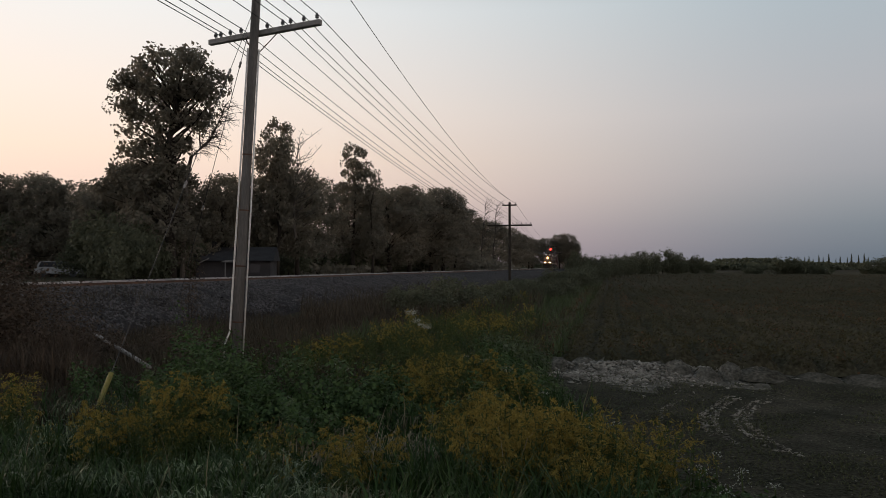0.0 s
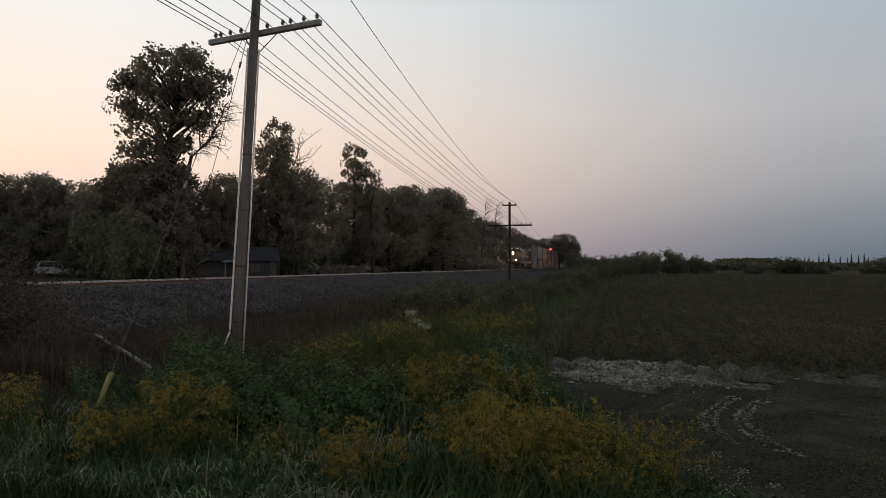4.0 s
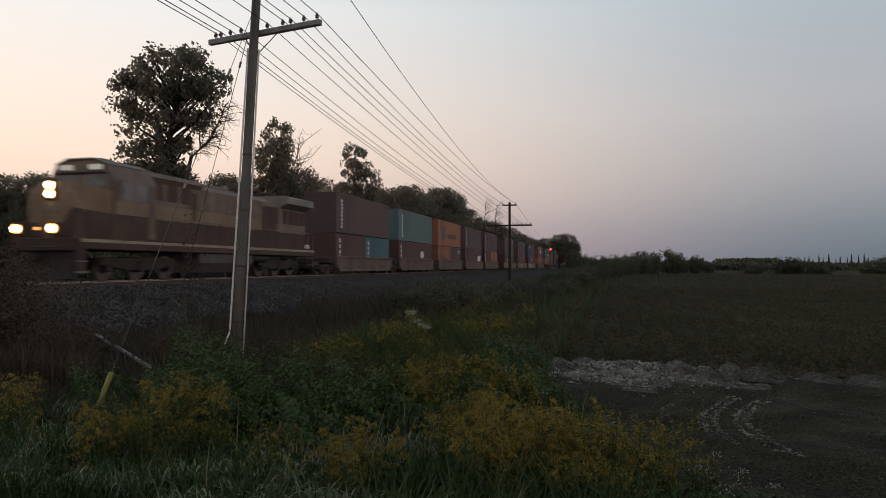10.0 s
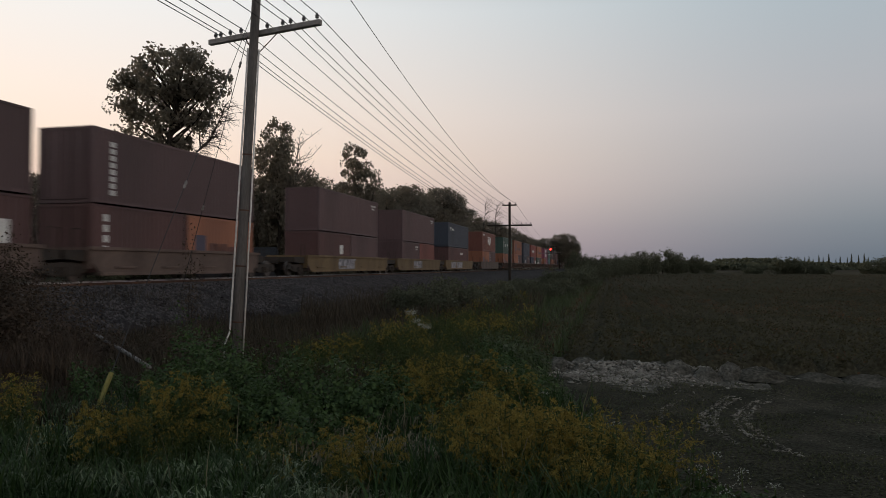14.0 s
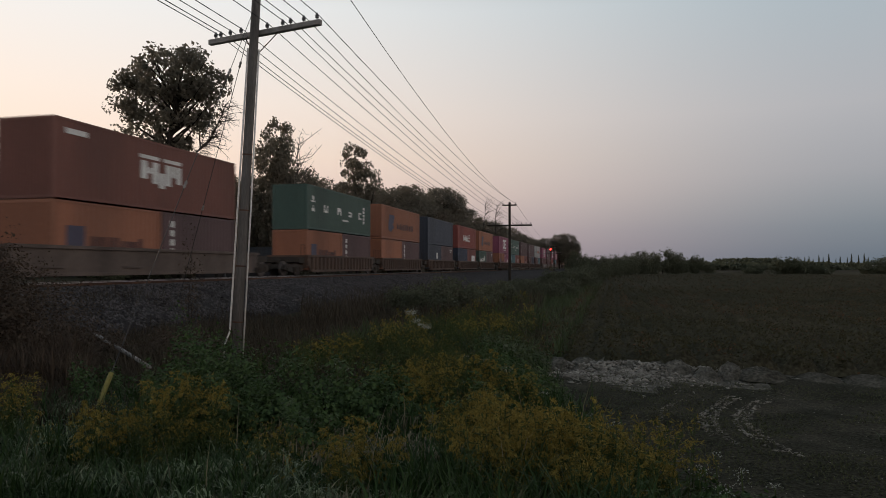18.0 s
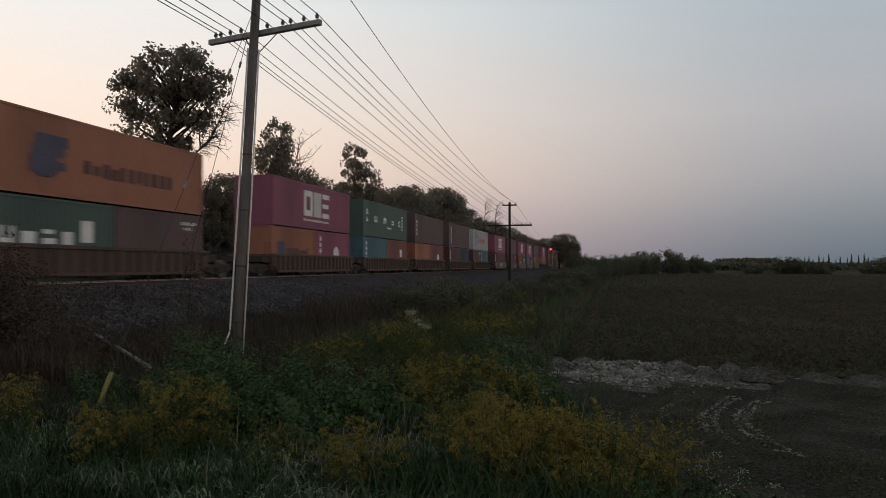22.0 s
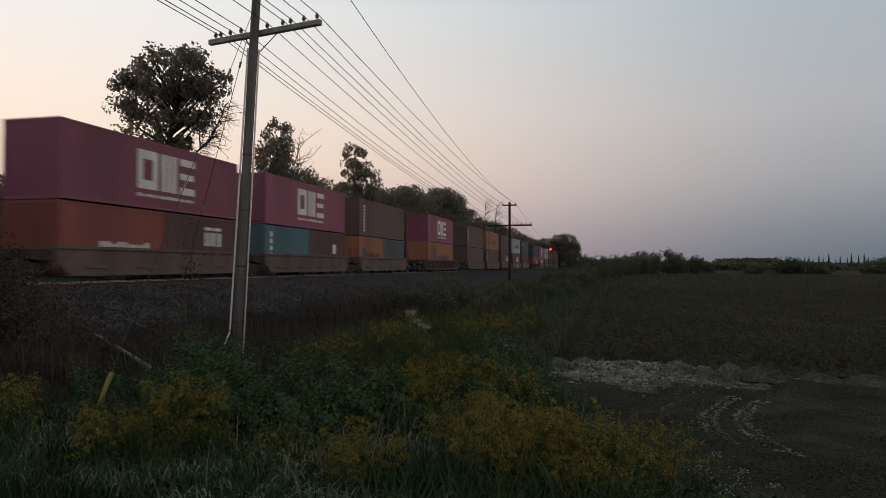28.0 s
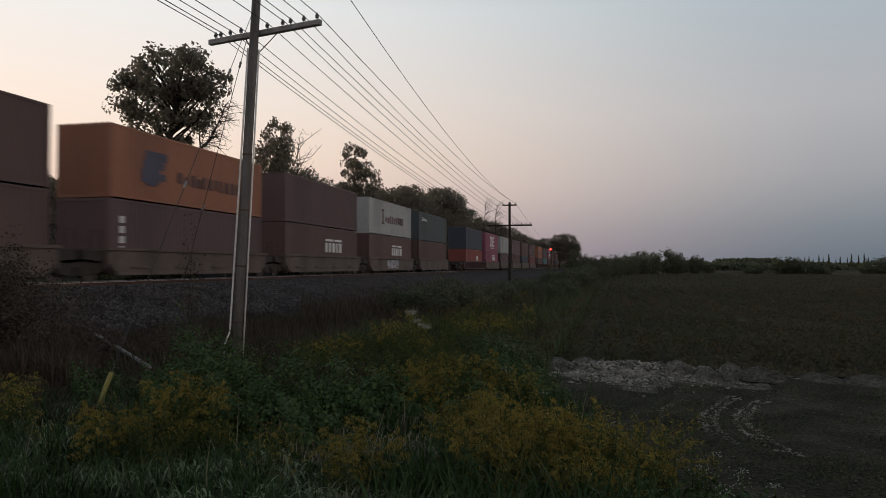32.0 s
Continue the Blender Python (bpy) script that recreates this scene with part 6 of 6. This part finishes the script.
MARKS = {
    "column": lambda o, l, h: plate(o, [(0.95, 1.22, 0.35 + k * (h - 0.75) / 8, 0.35 + (k + 0.72) * (h - 0.75) / 8) for k in range(8)], M_MARK, "upright row of white bars"),
    "short_column": lambda o, l, h: plate(o, [(0.6, 0.85, 0.75 + k * 0.4, 1.02 + k * 0.4) for k in range(4)], M_MARK, "upright row of white bars"),
    "end_column": lambda o, l, h: plate(o, [(l - 0.9, l - 0.6, 0.9 + k * 0.3, 1.12 + k * 0.3) for k in range(5)], M_MARK, "upright row of white bars"),
    "code": lambda o, l, h: (plate(o, [(l - 1.7 + k * 0.13, l - 1.62 + k * 0.13, h - 0.5, h - 0.36) for k in range(9)], M_MARK, "small white code bars"),
                             plate(o, [(l - 1.5 + k * 0.13, l - 1.42 + k * 0.13, h - 0.72, h - 0.6) for k in range(5)], M_MARK, "small white code bars")),
    "panel": lambda o, l, h: plate(o, [(l - 3.2, l - 2.05, 0.95, 1.75), (l - 1.95, l - 0.9, 0.95, 1.75)], M_MARK, "white label panels"),
    "small_panel": lambda o, l, h: plate(o, [(l * 0.62, l * 0.72, 1.1, 1.75)], M_MARK, "white label"),
    "emblem": lambda o, l, h: (plate(o, [(1.9, 3.1, 0.8, 1.4), (2.0, 3.3, 1.4, 1.75), (2.15, 3.6, 1.75, 2.15), (2.2, 2.9, 0.68, 0.8), (3.1, 3.5, 0.95, 1.25), (3.3, 3.45, 1.45, 1.7)], M_MARK_BLUE, "dark blue emblem"),
                               slats(o, 4.4, 9.9, 0.95, 1.5, 11, M_MARK_DARK, "dim dark lettering bars", 5)),
    "emblem_low": lambda o, l, h: (plate(o, [(0.6, 1.5, 0.8, 1.7)], M_MARK_BLUE, "dark blue emblem"), slats(o, 1.8, 4.9, 0.85, 1.35, 9, M_MARK_DARK, "dim dark lettering bars", 6)),
    "crest": lambda o, l, h: (plate(o, [(4.58, 5.88, 2.1, 2.25), (6.18, 7.48, 2.1, 2.25), (4.68, 5.08, 1.25, 2.0), (5.13, 5.38, 1.5, 1.75), (5.43, 5.83, 1.1, 2.0), (5.88, 6.28, 0.95, 1.6), (6.33, 6.73, 1.1, 2.0), (6.78, 7.08, 1.5, 2.0), (7.13, 7.48, 1.25, 2.0)],
                                    M_MARK, "large white company shape"), plate(o, [(0.5, 1.6, h - 0.55, h - 0.35)], M_MARK, "white code bar")),
    "crest_low": lambda o, l, h: plate(o, [(l * 0.5, l * 0.61, 1.95, 2.1), (l * 0.63, l * 0.74, 1.95, 2.1), (l * 0.5, l * 0.53, 1.2, 1.85), (l * 0.55, l * 0.58, 1.2, 1.85), (l * 0.6, l * 0.64, 1.2, 1.85), (l * 0.66, l * 0.68, 1.2, 1.85), (l * 0.7, l * 0.74, 1.2, 1.85)],
                                       M_MARK, "white company shape"),
    "wide": lambda o, l, h: (plate(o, [(0.75, 1.05, 1.95, 2.2), (0.6, 1.2, 1.8, 1.9), (0.7, 1.1, 1.2, 1.4), (0.85, 0.95, 1.4, 1.6), (2.70, 2.88, 1.25, 1.75), (2.88, 3.35, 1.25, 1.4), (3.20, 3.38, 1.25, 1.75), (5.10, 5.30, 1.25, 1.75), (5.30, 5.80, 1.5, 1.75), (5.65, 5.85, 1.25, 1.6), (7.30, 8.00, 1.25, 1.38), (7.30, 7.90, 1.5, 1.62), (7.80, 8.00, 1.3, 1.6), (9.40, 9.60, 1.2, 1.7), (9.60, 10.00, 1.2, 1.35), (9.60, 10.00, 1.6, 1.72)], M_MARK, "spaced white company shapes"),
                             plate(o, [(10.4, 10.75, 0.9 + k * 0.27, 1.1 + k * 0.27) for k in range(5)], M_MARK, "upright row of white bars"), plate(o, [(6.10, 7.30, 0.85, 0.98)], M_MARK, "thin white bar")),
    "block": lambda o, l, h: (plate(o, [(4.2, 5.55, 0.83, 1.2), (4.2, 5.55, 2.07, 2.44), (4.2, 4.55, 1.2, 2.07), (5.2, 5.55, 1.2, 2.07), (5.8, 6.1, 0.83, 2.44), (6.2, 6.5, 0.83, 2.44), (6.6, 6.9, 0.83, 2.44), (7.15, 8.3, 0.83, 1.15), (7.15, 8.2, 1.5, 1.78), (7.15, 8.3, 2.12, 2.44)],
                                    M_MARK, "large white company shape"), slats(o, 4.2, 8.3, 0.5, 0.64, 22, M_MARK, "fine white lettering bars", 9)),
    "script": lambda o, l, h: plate(o, [(0.9, 1.6, 2.25, 2.33), (0.95, 1.7, 2.12, 2.19), (0.9, 1.6, 2.0, 2.06), (1.8, 2.0, 2.02, 2.25), (2.1, 2.3, 2.02, 2.2), (2.4, 2.7, 2.02, 2.25), (2.8, 3.2, 2.02, 2.12)], M_MARK, "white script shape"),
    "dash": lambda o, l, h: plate(o, [(3.40, 3.86, 0.95, 1.75), (3.92, 4.44, 1.1, 1.45), (4.51, 4.90, 0.95, 1.75), (5.03, 5.42, 0.95, 1.7), (5.48, 6.00, 1.0, 1.5), (6.13, 6.52, 0.95, 1.75), (6.65, 7.69, 0.95, 1.15), (6.78, 7.82, 1.35, 1.55), (7.04, 7.95, 1.75, 1.9)], M_MARK, "slanting white company shape"),
    "reefer": lambda o, l, h: (plate(o, [(3.4, 4.3, 1.9, 2.1), (3.7, 4.0, 1.25, 1.9), (3.4, 4.3, 1.05, 1.25)], M_MARK_BLUE, "dark blue emblem"), slats(o, 4.8, 9.8, 1.1, 1.75, 10, M_MARK_RUST, "orange lettering bars", 12)),
    "reefer_dark": lambda o, l, h: (plate(o, [(3.2, 3.9, 2.0, 2.15), (3.4, 3.7, 1.0, 2.0), (3.2, 3.9, 0.9, 1.05)], M_MARK_DARK, "dark emblem"), slats(o, 4.2, 9.6, 1.05, 1.7, 9, M_MARK_DARK, "dark lettering bars", 13)),
    "low_word": lambda o, l, h: (plate(o, [(0.7, 0.85, 1.0, 1.55), (0.85, 1.25, 1.0, 1.15), (1.15, 1.3, 1.0, 1.55), (1.6, 2.2, 1.0, 1.4), (2.5, 3.1, 1.0, 1.2), (2.5, 3.0, 1.35, 1.5), (3.4, 3.9, 1.0, 1.45), (4.3, 4.9, 1.1, 1.9)], M_MARK, "white company shapes")),
    "word": lambda o, l, h: slats(o, l * 0.555, l * 0.69, 1.72, 2.0, 9, M_MARK, "small white lettering bars", 15),
    "low_line": lambda o, l, h: slats(o, l - 4.0, l - 1.0, 0.85, 1.2, 9, M_MARK, "white lettering bars", 16),
    "dome": lambda o, l, h: plate(o, [(3.0, 4.0, 1.0, 1.3), (3.1, 3.9, 1.3, 1.5), (3.35, 3.65, 1.5, 1.62)], M_MARK, "white label"),
}

# well cars
def well_paint(name, a, b):
    return mat("well_car_" + name, a, b, 0.7, 0, 0.7, 14, 0.2, 0.006, 0.08, 2.5, 0.25)


WELL = {"tan": well_paint("faded_tan", (0.144, 0.098, 0.078), (0.084, 0.056, 0.046)), "yellow": well_paint("worn_yellow", (0.168, 0.112, 0.048), (0.104, 0.068, 0.032)),
        "brown": well_paint("rusty_brown", (0.092, 0.053, 0.036), (0.056, 0.036, 0.028)), "grey": well_paint("dusty_grey", (0.120, 0.088, 0.072), (0.066, 0.048, 0.040)), "dark": well_paint("dark_rust", (0.080, 0.040, 0.032), (0.048, 0.028, 0.024))}
M_SCRAWL = mat("faded_paint_scrawl", (0.36, 0.35, 0.38), (0.13, 0.13, 0.15), 0.6, 0, 2.2, 9, 0.05, 0.002, 0.45, 1.0, 0.5)


def well_car(q, half_well, half_car, style, ribs, trucks, scrawl=0):
    """A low container well with its middle at the origin. trucks: places of its trucks."""
    names = {"tan": "faded tan", "yellow": "worn yellow", "brown": "rusty brown", "grey": "dusty grey-brown", "dark": "dark rusty"}
    root = on_rails(thing("well_car", names[style] + (" container well car with ribbed sides" if ribs else " container well car with smooth sides"), "railway wagon", None, "container well cars"), q)
    m = WELL[style]
    hw = half_well
    for sx in (1, -1):
        side = cached(("ws", hw, sx), lambda: Build().prism([(-hw, 1.28), (hw, 1.28), (hw, 0.75), (hw - 0.55, 0.28), (-hw + 0.55, 0.28), (-hw, 0.75)][::sx], "x", sx * 1.36 - 0.02, sx * 1.36 + 0.02).mesh("side_sill", m))
        part("side_sill", side, m, root)
        part("top_chord", cached(("tc", hw, sx), lambda: Build().box(sx * 1.38 - 0.07, sx * 1.38 + 0.07, -hw - 0.1, hw + 0.1, 1.2, 1.33, 0, 0.012).mesh("top_chord", m)), m, root)
        part("bottom_chord", cached(("bc", hw, sx), lambda: Build().box(sx * 1.38 - 0.05, sx * 1.38 + 0.06, -hw + 0.5, hw - 0.5, 0.24, 0.36, 0, 0.01).mesh("bottom_chord", m)), m, root)
    if ribs:
        rib = cached("rib", lambda: Build().prism([(1.38, 0.36), (1.46, 0.42), (1.46, 1.16), (1.38, 1.2)], "y", -0.05, 0.05).mesh("rib", m))
        n = int((2 * hw - 1.2) / 0.62)
        for k in range(n + 1):
            part("rib", rib, m, root, "", pose(0, -hw + 0.6 + k * (2 * hw - 1.2) / n, 0))
    else:
        lip = cached("lip", lambda: Build().box(1.38, 1.45, -0.55, 0.55, 0.52, 0.6, 0, 0.01).mesh("step", m))
        for k in range(4):
            part("step", lip, m, root, "", pose(0, -hw + 1.9 + k * (2 * hw - 3.8) / 3, 0))
    part("floor", cached(("fl", hw), lambda: Build().box(-1.3, 1.3, -hw + 0.3, -hw + 1.3, 0.26, 0.36).box(-1.3, 1.3, -0.5, 0.5, 0.26, 0.36).box(-1.3, 1.3, hw - 1.3, hw - 0.3, 0.26, 0.36).mesh("floor", M_TRUCK)), None, root)
    for s in (1, -1):
        part("end_platform", cached(("ep", hw, half_car, s), lambda: Build().prism([(s * hw, 1.18), (s * (half_car - 0.25), 1.18), (s * (half_car - 0.25), 0.85), (s * (hw + 0.1), 0.78)][::s], "x", -1.2, 1.2).mesh("end_platform", M_TRUCK)), None, root, "dark end platform")
        part("bulkhead", cached(("bh", hw, s), lambda: Build().box(-1.34, 1.34, s * hw - 0.05, s * hw + 0.05, 0.5, 1.3).mesh("bulkhead", m)), m, root)
        part("grab_rail", cached(("gr", hw, half_car, s), lambda: Build().tube([(1.3, s * (hw + 0.35), 1.15), (1.3, s * (hw + 0.35), 1.95), (1.3, s * (hw + 0.85), 1.95), (1.3, s * (hw + 0.85), 1.15)], 0.02, 5).mesh("grab_rail", M_TRUCK)), None, root)
        part("coupler", cached(("cp", half_car, s), lambda: Build().box(-0.16, 0.16, min(s * (half_car - 0.3), s * half_car), max(s * (half_car - 0.3), s * half_car), 0.75, 1.05, 0, 0.03).mesh("coupler", M_TRUCK)), None, root)
    for y in trucks:
        bogie(root, y, (-0.89, 0.89), 0.46, 0.55)
    if scrawl:
        r = random.Random(scrawl)
        y = r.uniform(-3.5, -1.5)
        for y0, y1 in ((-5.4, -2.4), (-2.0, 1.4)) if scrawl == 5 else ((y, y + 3.4),):
            part("scrawl", Build().box(1.381, 1.383, y0 + 0.1, y1 - 0.1, 0.42, 1.14), M_SCRAWL, root, "faded pale painted scrawl")
            for k in range(22):
                u, w = r.uniform(y0, y1 - 0.3), r.uniform(0.12, 0.5)
                z0, z1 = r.uniform(0.37, 0.8), r.uniform(0.85, 1.18)
                if k % 3 == 0:
                    z0, z1 = r.uniform(0.4, 1.0), r.uniform(1.05, 1.18)
                b = Build().prism([(u, z0), (u + w, z0 + r.uniform(-0.02, 0.1)), (u + w * r.uniform(0.8, 1.2), z1), (u + w * r.uniform(0, 0.4), z1 + r.uniform(-0.1, 0.0))], "x", 1.381, 1.384 + 0.0012 * k)
                part("scrawl", b, M_SCRAWL, root, "faded pale painted scrawl")
    return root


NAMES = dict(maroon="dark maroon", brown="brown", red="dull red", darkred="dark red", orange="orange", teal="teal", sea="blue-green", green="dark green", navy="dark navy", blue="blue", magenta="magenta pink",
             white="off-white", slate="dark slate", rust="rust-red", vermilion="bright red")
H8, H9 = 2.591, 2.896
FLOOR = 0.36


def stack(q0, top, bottoms, tall, car, doors=False):
    """A well loaded two high: top = (colour, marks), bottoms = one or two of (colour, marks)."""
    hb = H9 if tall else H8
    n = len(bottoms)
    ln = 12.19 if n == 1 else 6.058
    for k, (c, mk) in enumerate(bottoms):
        container(q0 + k * 6.13, FLOOR, ln, hb, c, mk, doors and k == 0, NAMES[c] + " steel container low in the railway well" + (", with white marks" if mk else ""))
    c, mk = top
    container(q0, FLOOR + hb + 0.035, 12.19, H9, c, mk, doors, NAMES[c] + " steel container stacked on top" + (", with painted company marks" if mk else ""))
    mid = q0 + 6.095
    if car == "single":
        return
    style, ribs, scr, first, last = car
    well_car(mid, 6.35, 7.64, style, ribs, ([-7.64] if first else []) + [7.64], scr)


locomotive(25.25)
# leading end of each load along the train, its upper and lower boxes, whether both are tall, its well
F, G, B5, Y = ("tan", False), ("grey", False), ("brown", True), ("yellow", False)
LOADS = [
    (51.25, ("maroon", ["column"]), [("darkred", ["short_column"]), ("teal", ["short_column"])], 0, ("tan", False, 0, True, False)),
    (66.5, ("sea", ["column"]), [("darkred", ["small_panel", "short_column"])], 0, ("tan", False, 0, False, False)),
    (81.6, ("orange", ["emblem"]), [("orange", ["emblem_low"]), ("maroon", ["code"])], 0, ("tan", False, 0, False, False)),
    (96.85, ("maroon", ["column"]), [("darkred", ["panel"])], 0, ("tan", False, 0, False, False)),
    (111.9, ("maroon", ["column"]), [("darkred", ["short_column"]), ("orange", ["emblem_low"])], 0, ("tan", False, 0, False, True)),
    (133.0, ("maroon", ["code"]), [("darkred", ["small_panel"]), ("maroon", [])], 0, ("yellow", 3)),
    (152.4, ("maroon", ["code"]), [("maroon", ["code"]), ("red", [])], 0, ("yellow", 7)),
    (171.65, ("navy", ["script"]), [("darkred", ["word"])], 0, ("yellow", 5)),
    (194.8, ("rust", ["crest"]), [("orange", ["emblem_low"]), ("maroon", ["short_column"])], 0, ("grey", 0)),
    (215.95, ("green", ["wide"]), [("orange", ["emblem_low"]), ("maroon", ["short_column"])], 0, ("brown", True, 0, True, False)),
    (231.0, ("orange", ["emblem"]), [("orange", []), ("maroon", ["short_column"])], 0, ("brown", True, 0, False, False)),
    (246.65, ("navy", []), [("navy", ["small_panel"]), ("maroon", ["code"])], 0, ("brown", True, 0, False, False)),
    (261.85, ("vermilion", ["dash"]), [("blue", []), ("red", ["panel"])], 0, ("brown", True, 0, False, False)),
    (276.8, ("orange", ["emblem"]), [("green", ["low_word"]), ("maroon", ["code"])], 0, ("brown", True, 0, False, True)),
    (296.2, ("magenta", ["block"]), [("orange", ["emblem_low"]), ("magenta", ["short_column", "dome"])], 0, ("brown", True, 0, True, False)),
    (311.45, ("green", ["wide"]), [("teal", ["short_column"]), ("red", ["small_panel"])], 0, ("brown", True, 0, False, False)),
    (326.5, ("maroon", ["short_column"]), [("orange", []), ("red", ["dome"])], 0, ("brown", True, 0, False, False)),
    (341.8, ("maroon", ["column"]), [("darkred", ["short_column"]), ("blue", [])], 0, ("brown", True, 0, False, False)),
    (357.05, ("white", ["reefer"]), [("darkred", ["code"]), ("teal", ["short_column"])], 0, ("brown", True, 0, False, True)),
    (376.2, ("magenta", ["block"]), [("darkred", ["short_column"])], 0, ("grey", False, 2, True, False)),
    (391.65, ("maroon", ["column"]), [("darkred", ["code"])], 0, ("grey", False, 0, False, False)),
    (407.4, ("magenta", ["block"]), [("vermilion", ["low_line"]), ("darkred", ["crest_low"])], 0, ("tan", False, 0, False, False)),
    (422.65, ("magenta", ["block"]), [("teal", ["short_column"]), ("darkred", ["small_panel"])], 0, ("grey", False, 0, False, False)),
    (437.95, ("brown", ["column"]), [("orange", ["emblem_low"]), ("slate", [])], 0, ("grey", False, 0, False, True)),
    (459.1, ("magenta", ["block"]), [("orange", ["emblem"])], 1, ("dark", 0)),
    (480.15, ("brown", ["short_column"]), [("brown", [])], 1, ("grey", False, 0, True, False)),
    (495.35, ("orange", ["emblem"]), [("maroon", ["short_column"])], 1, ("grey", False, 0, False, False)),
    (510.55, ("maroon", []), [("brown", ["crest_low"])], 1, ("grey", False, 0, False, False)),
    (525.6, ("white", ["reefer_dark"]), [("brown", ["crest_low"])], 1, ("grey", False, 6, False, False)),
    (540.9, ("slate", ["script"]), [("brown", [])], 1, ("grey", False, 0, False, True)),
    (564.7, ("navy", []), [("vermilion", ["small_panel"])], 0, ("dark", 0)),
    (580.0, ("magenta", ["block"]), [("magenta", ["crest_low"])], 0, ("grey", False, 0, True, False)),
    (595.3, ("white", []), [("maroon", [])], 0, ("grey", False, 0, False, False)),
    (610.6, ("maroon", ["column"]), [("darkred", [])], 0, ("grey", False, 0, False, False)),
    (625.9, ("brown", []), [("navy", [])], 0, ("grey", False, 0, False, False)),
    (641.2, ("maroon", ["column"]), [("red", [])], 0, ("grey", False, 0, False, True)),
    (662.0, ("orange", ["emblem"]), [("maroon", [])], 0, ("brown", True, 0, True, False)),
    (677.3, ("maroon", []), [("teal", [])], 0, ("brown", True, 0, False, False)),
    (692.6, ("magenta", ["block"]), [("brown", [])], 0, ("brown", True, 0, False, False)),
    (707.9, ("brown", []), [("darkred", [])], 0, ("brown", True, 0, False, False)),
    (723.2, ("maroon", []), [("navy", [])], 0, ("brown", True, 0, False, True)),
]
for i, (q0, top, low, tall, car) in enumerate(LOADS):
    if len(car) == 2:
        stack(q0, top, low, tall, "single", i % 3 == 1)
        well_car(q0 + 6.095, 8.2, 10.0, car[0], car[0] == "dark", (-8.85, 8.85), car[1])
    else:
        stack(q0, top, low, tall, car, i % 3 == 1)


def swallow(label):
    """A small dark bird with spread wings, flying along its own y."""
    root = thing("bird", label, "bird", None, "birds")
    part("body", Build().tube([(0, 0.075, 0), (0, 0.05, 0.004), (0, 0, 0), (0, -0.06, 0), (0, -0.09, 0)], [0.006, 0.026, 0.036, 0.022, 0.008], 8), M_BIRD, root, flat=False)
    for s in (1, -1):
        part("wing", Build().add([(s * 0.012, 0.03, 0.008), (s * 0.08, 0.045, 0.03), (s * 0.17, -0.03, 0.035), (s * 0.07, -0.005, 0.026), (s * 0.012, -0.03, 0.006),
                                  (s * 0.012, 0.03, 0.004), (s * 0.08, 0.045, 0.026), (s * 0.17, -0.03, 0.032), (s * 0.07, -0.005, 0.022), (s * 0.012, -0.03, 0.002)],
                                 [(0, 1, 2, 3, 4), (9, 8, 7, 6, 5), (0, 5, 6, 1), (1, 6, 7, 2), (2, 7, 8, 3), (3, 8, 9, 4), (4, 9, 5, 0)]), M_BIRD, root, "swept dark wing")
    part("tail", Build().prism([(-0.008, -0.08), (0.008, -0.08), (0.03, -0.15), (0, -0.12), (-0.03, -0.15)], "z", -0.003, 0.003), M_BIRD, root, "forked tail")
    return root


def aloft(across, up, ahead):
    """Plan position and height from slopes to the right of and above the level middle line of view."""
    x, y = site(across * ahead, ahead)
    return x, y, EYE_Z + up * ahead


FLIGHTS = [
    # the first flier is an insect given the shape of a swallow
    (swallow("small dark insect flying up over the field, shaped as a swallow"), (-25, 35), [(0.0, 0.40, -0.001, 420), (19.9, 0.275, 0.006, 62), (20.4, 0.245, 0.034, 40), (20.7, 0.223, 0.118, 37), (21.0, 0.176, 0.213, 34), (21.4, 0.10, 0.36, 32), (23.0, -0.3, 0.9, 60), (32.0, -1.2, 0.9, 240)]),
    (swallow("small dark swallow crossing the sky"), (-15, 75), [(0.0, 1.6, 0.12, 300), (22.3, 0.70, 0.17, 60), (22.8, 0.601, 0.20, 46), (23.1, 0.547, 0.24, 43), (23.4, 0.469, 0.259, 41), (23.7, 0.382, 0.287, 40), (24.1, 0.27, 0.34, 40), (25.5, -0.1, 0.7, 60), (32.0, -1.2, 0.9, 260)]),
]


# seconds, and metres by which the train hangs behind an even pace
PACE = ((0.0, 0.0), (8.0, 0.0), (13.0, 0.1), (18.0, 0.2), (19.0, 0.2), (21.0, 0.0), (24.0, 0.45), (25.2, 0.4), (28.0, 0.05), (29.0, 0.15), (30.0, -0.4), (32.0, -0.45))


def motions():
    """The train runs along the straight track at a nearly even speed, towards and past the viewer."""
    for root, q, lift in ROLLING:
        walk(root, [(t, pose(TRACK_X, REF + q + slip - SPEED * t, RAIL_Z + lift)) for t, slip in PACE])
    for bird, (roll, head), rows in FLIGHTS:
        walk(bird, [(t, pose(*aloft(c, u, z), 25, roll, head)) for t, c, u, z in rows])


motions()
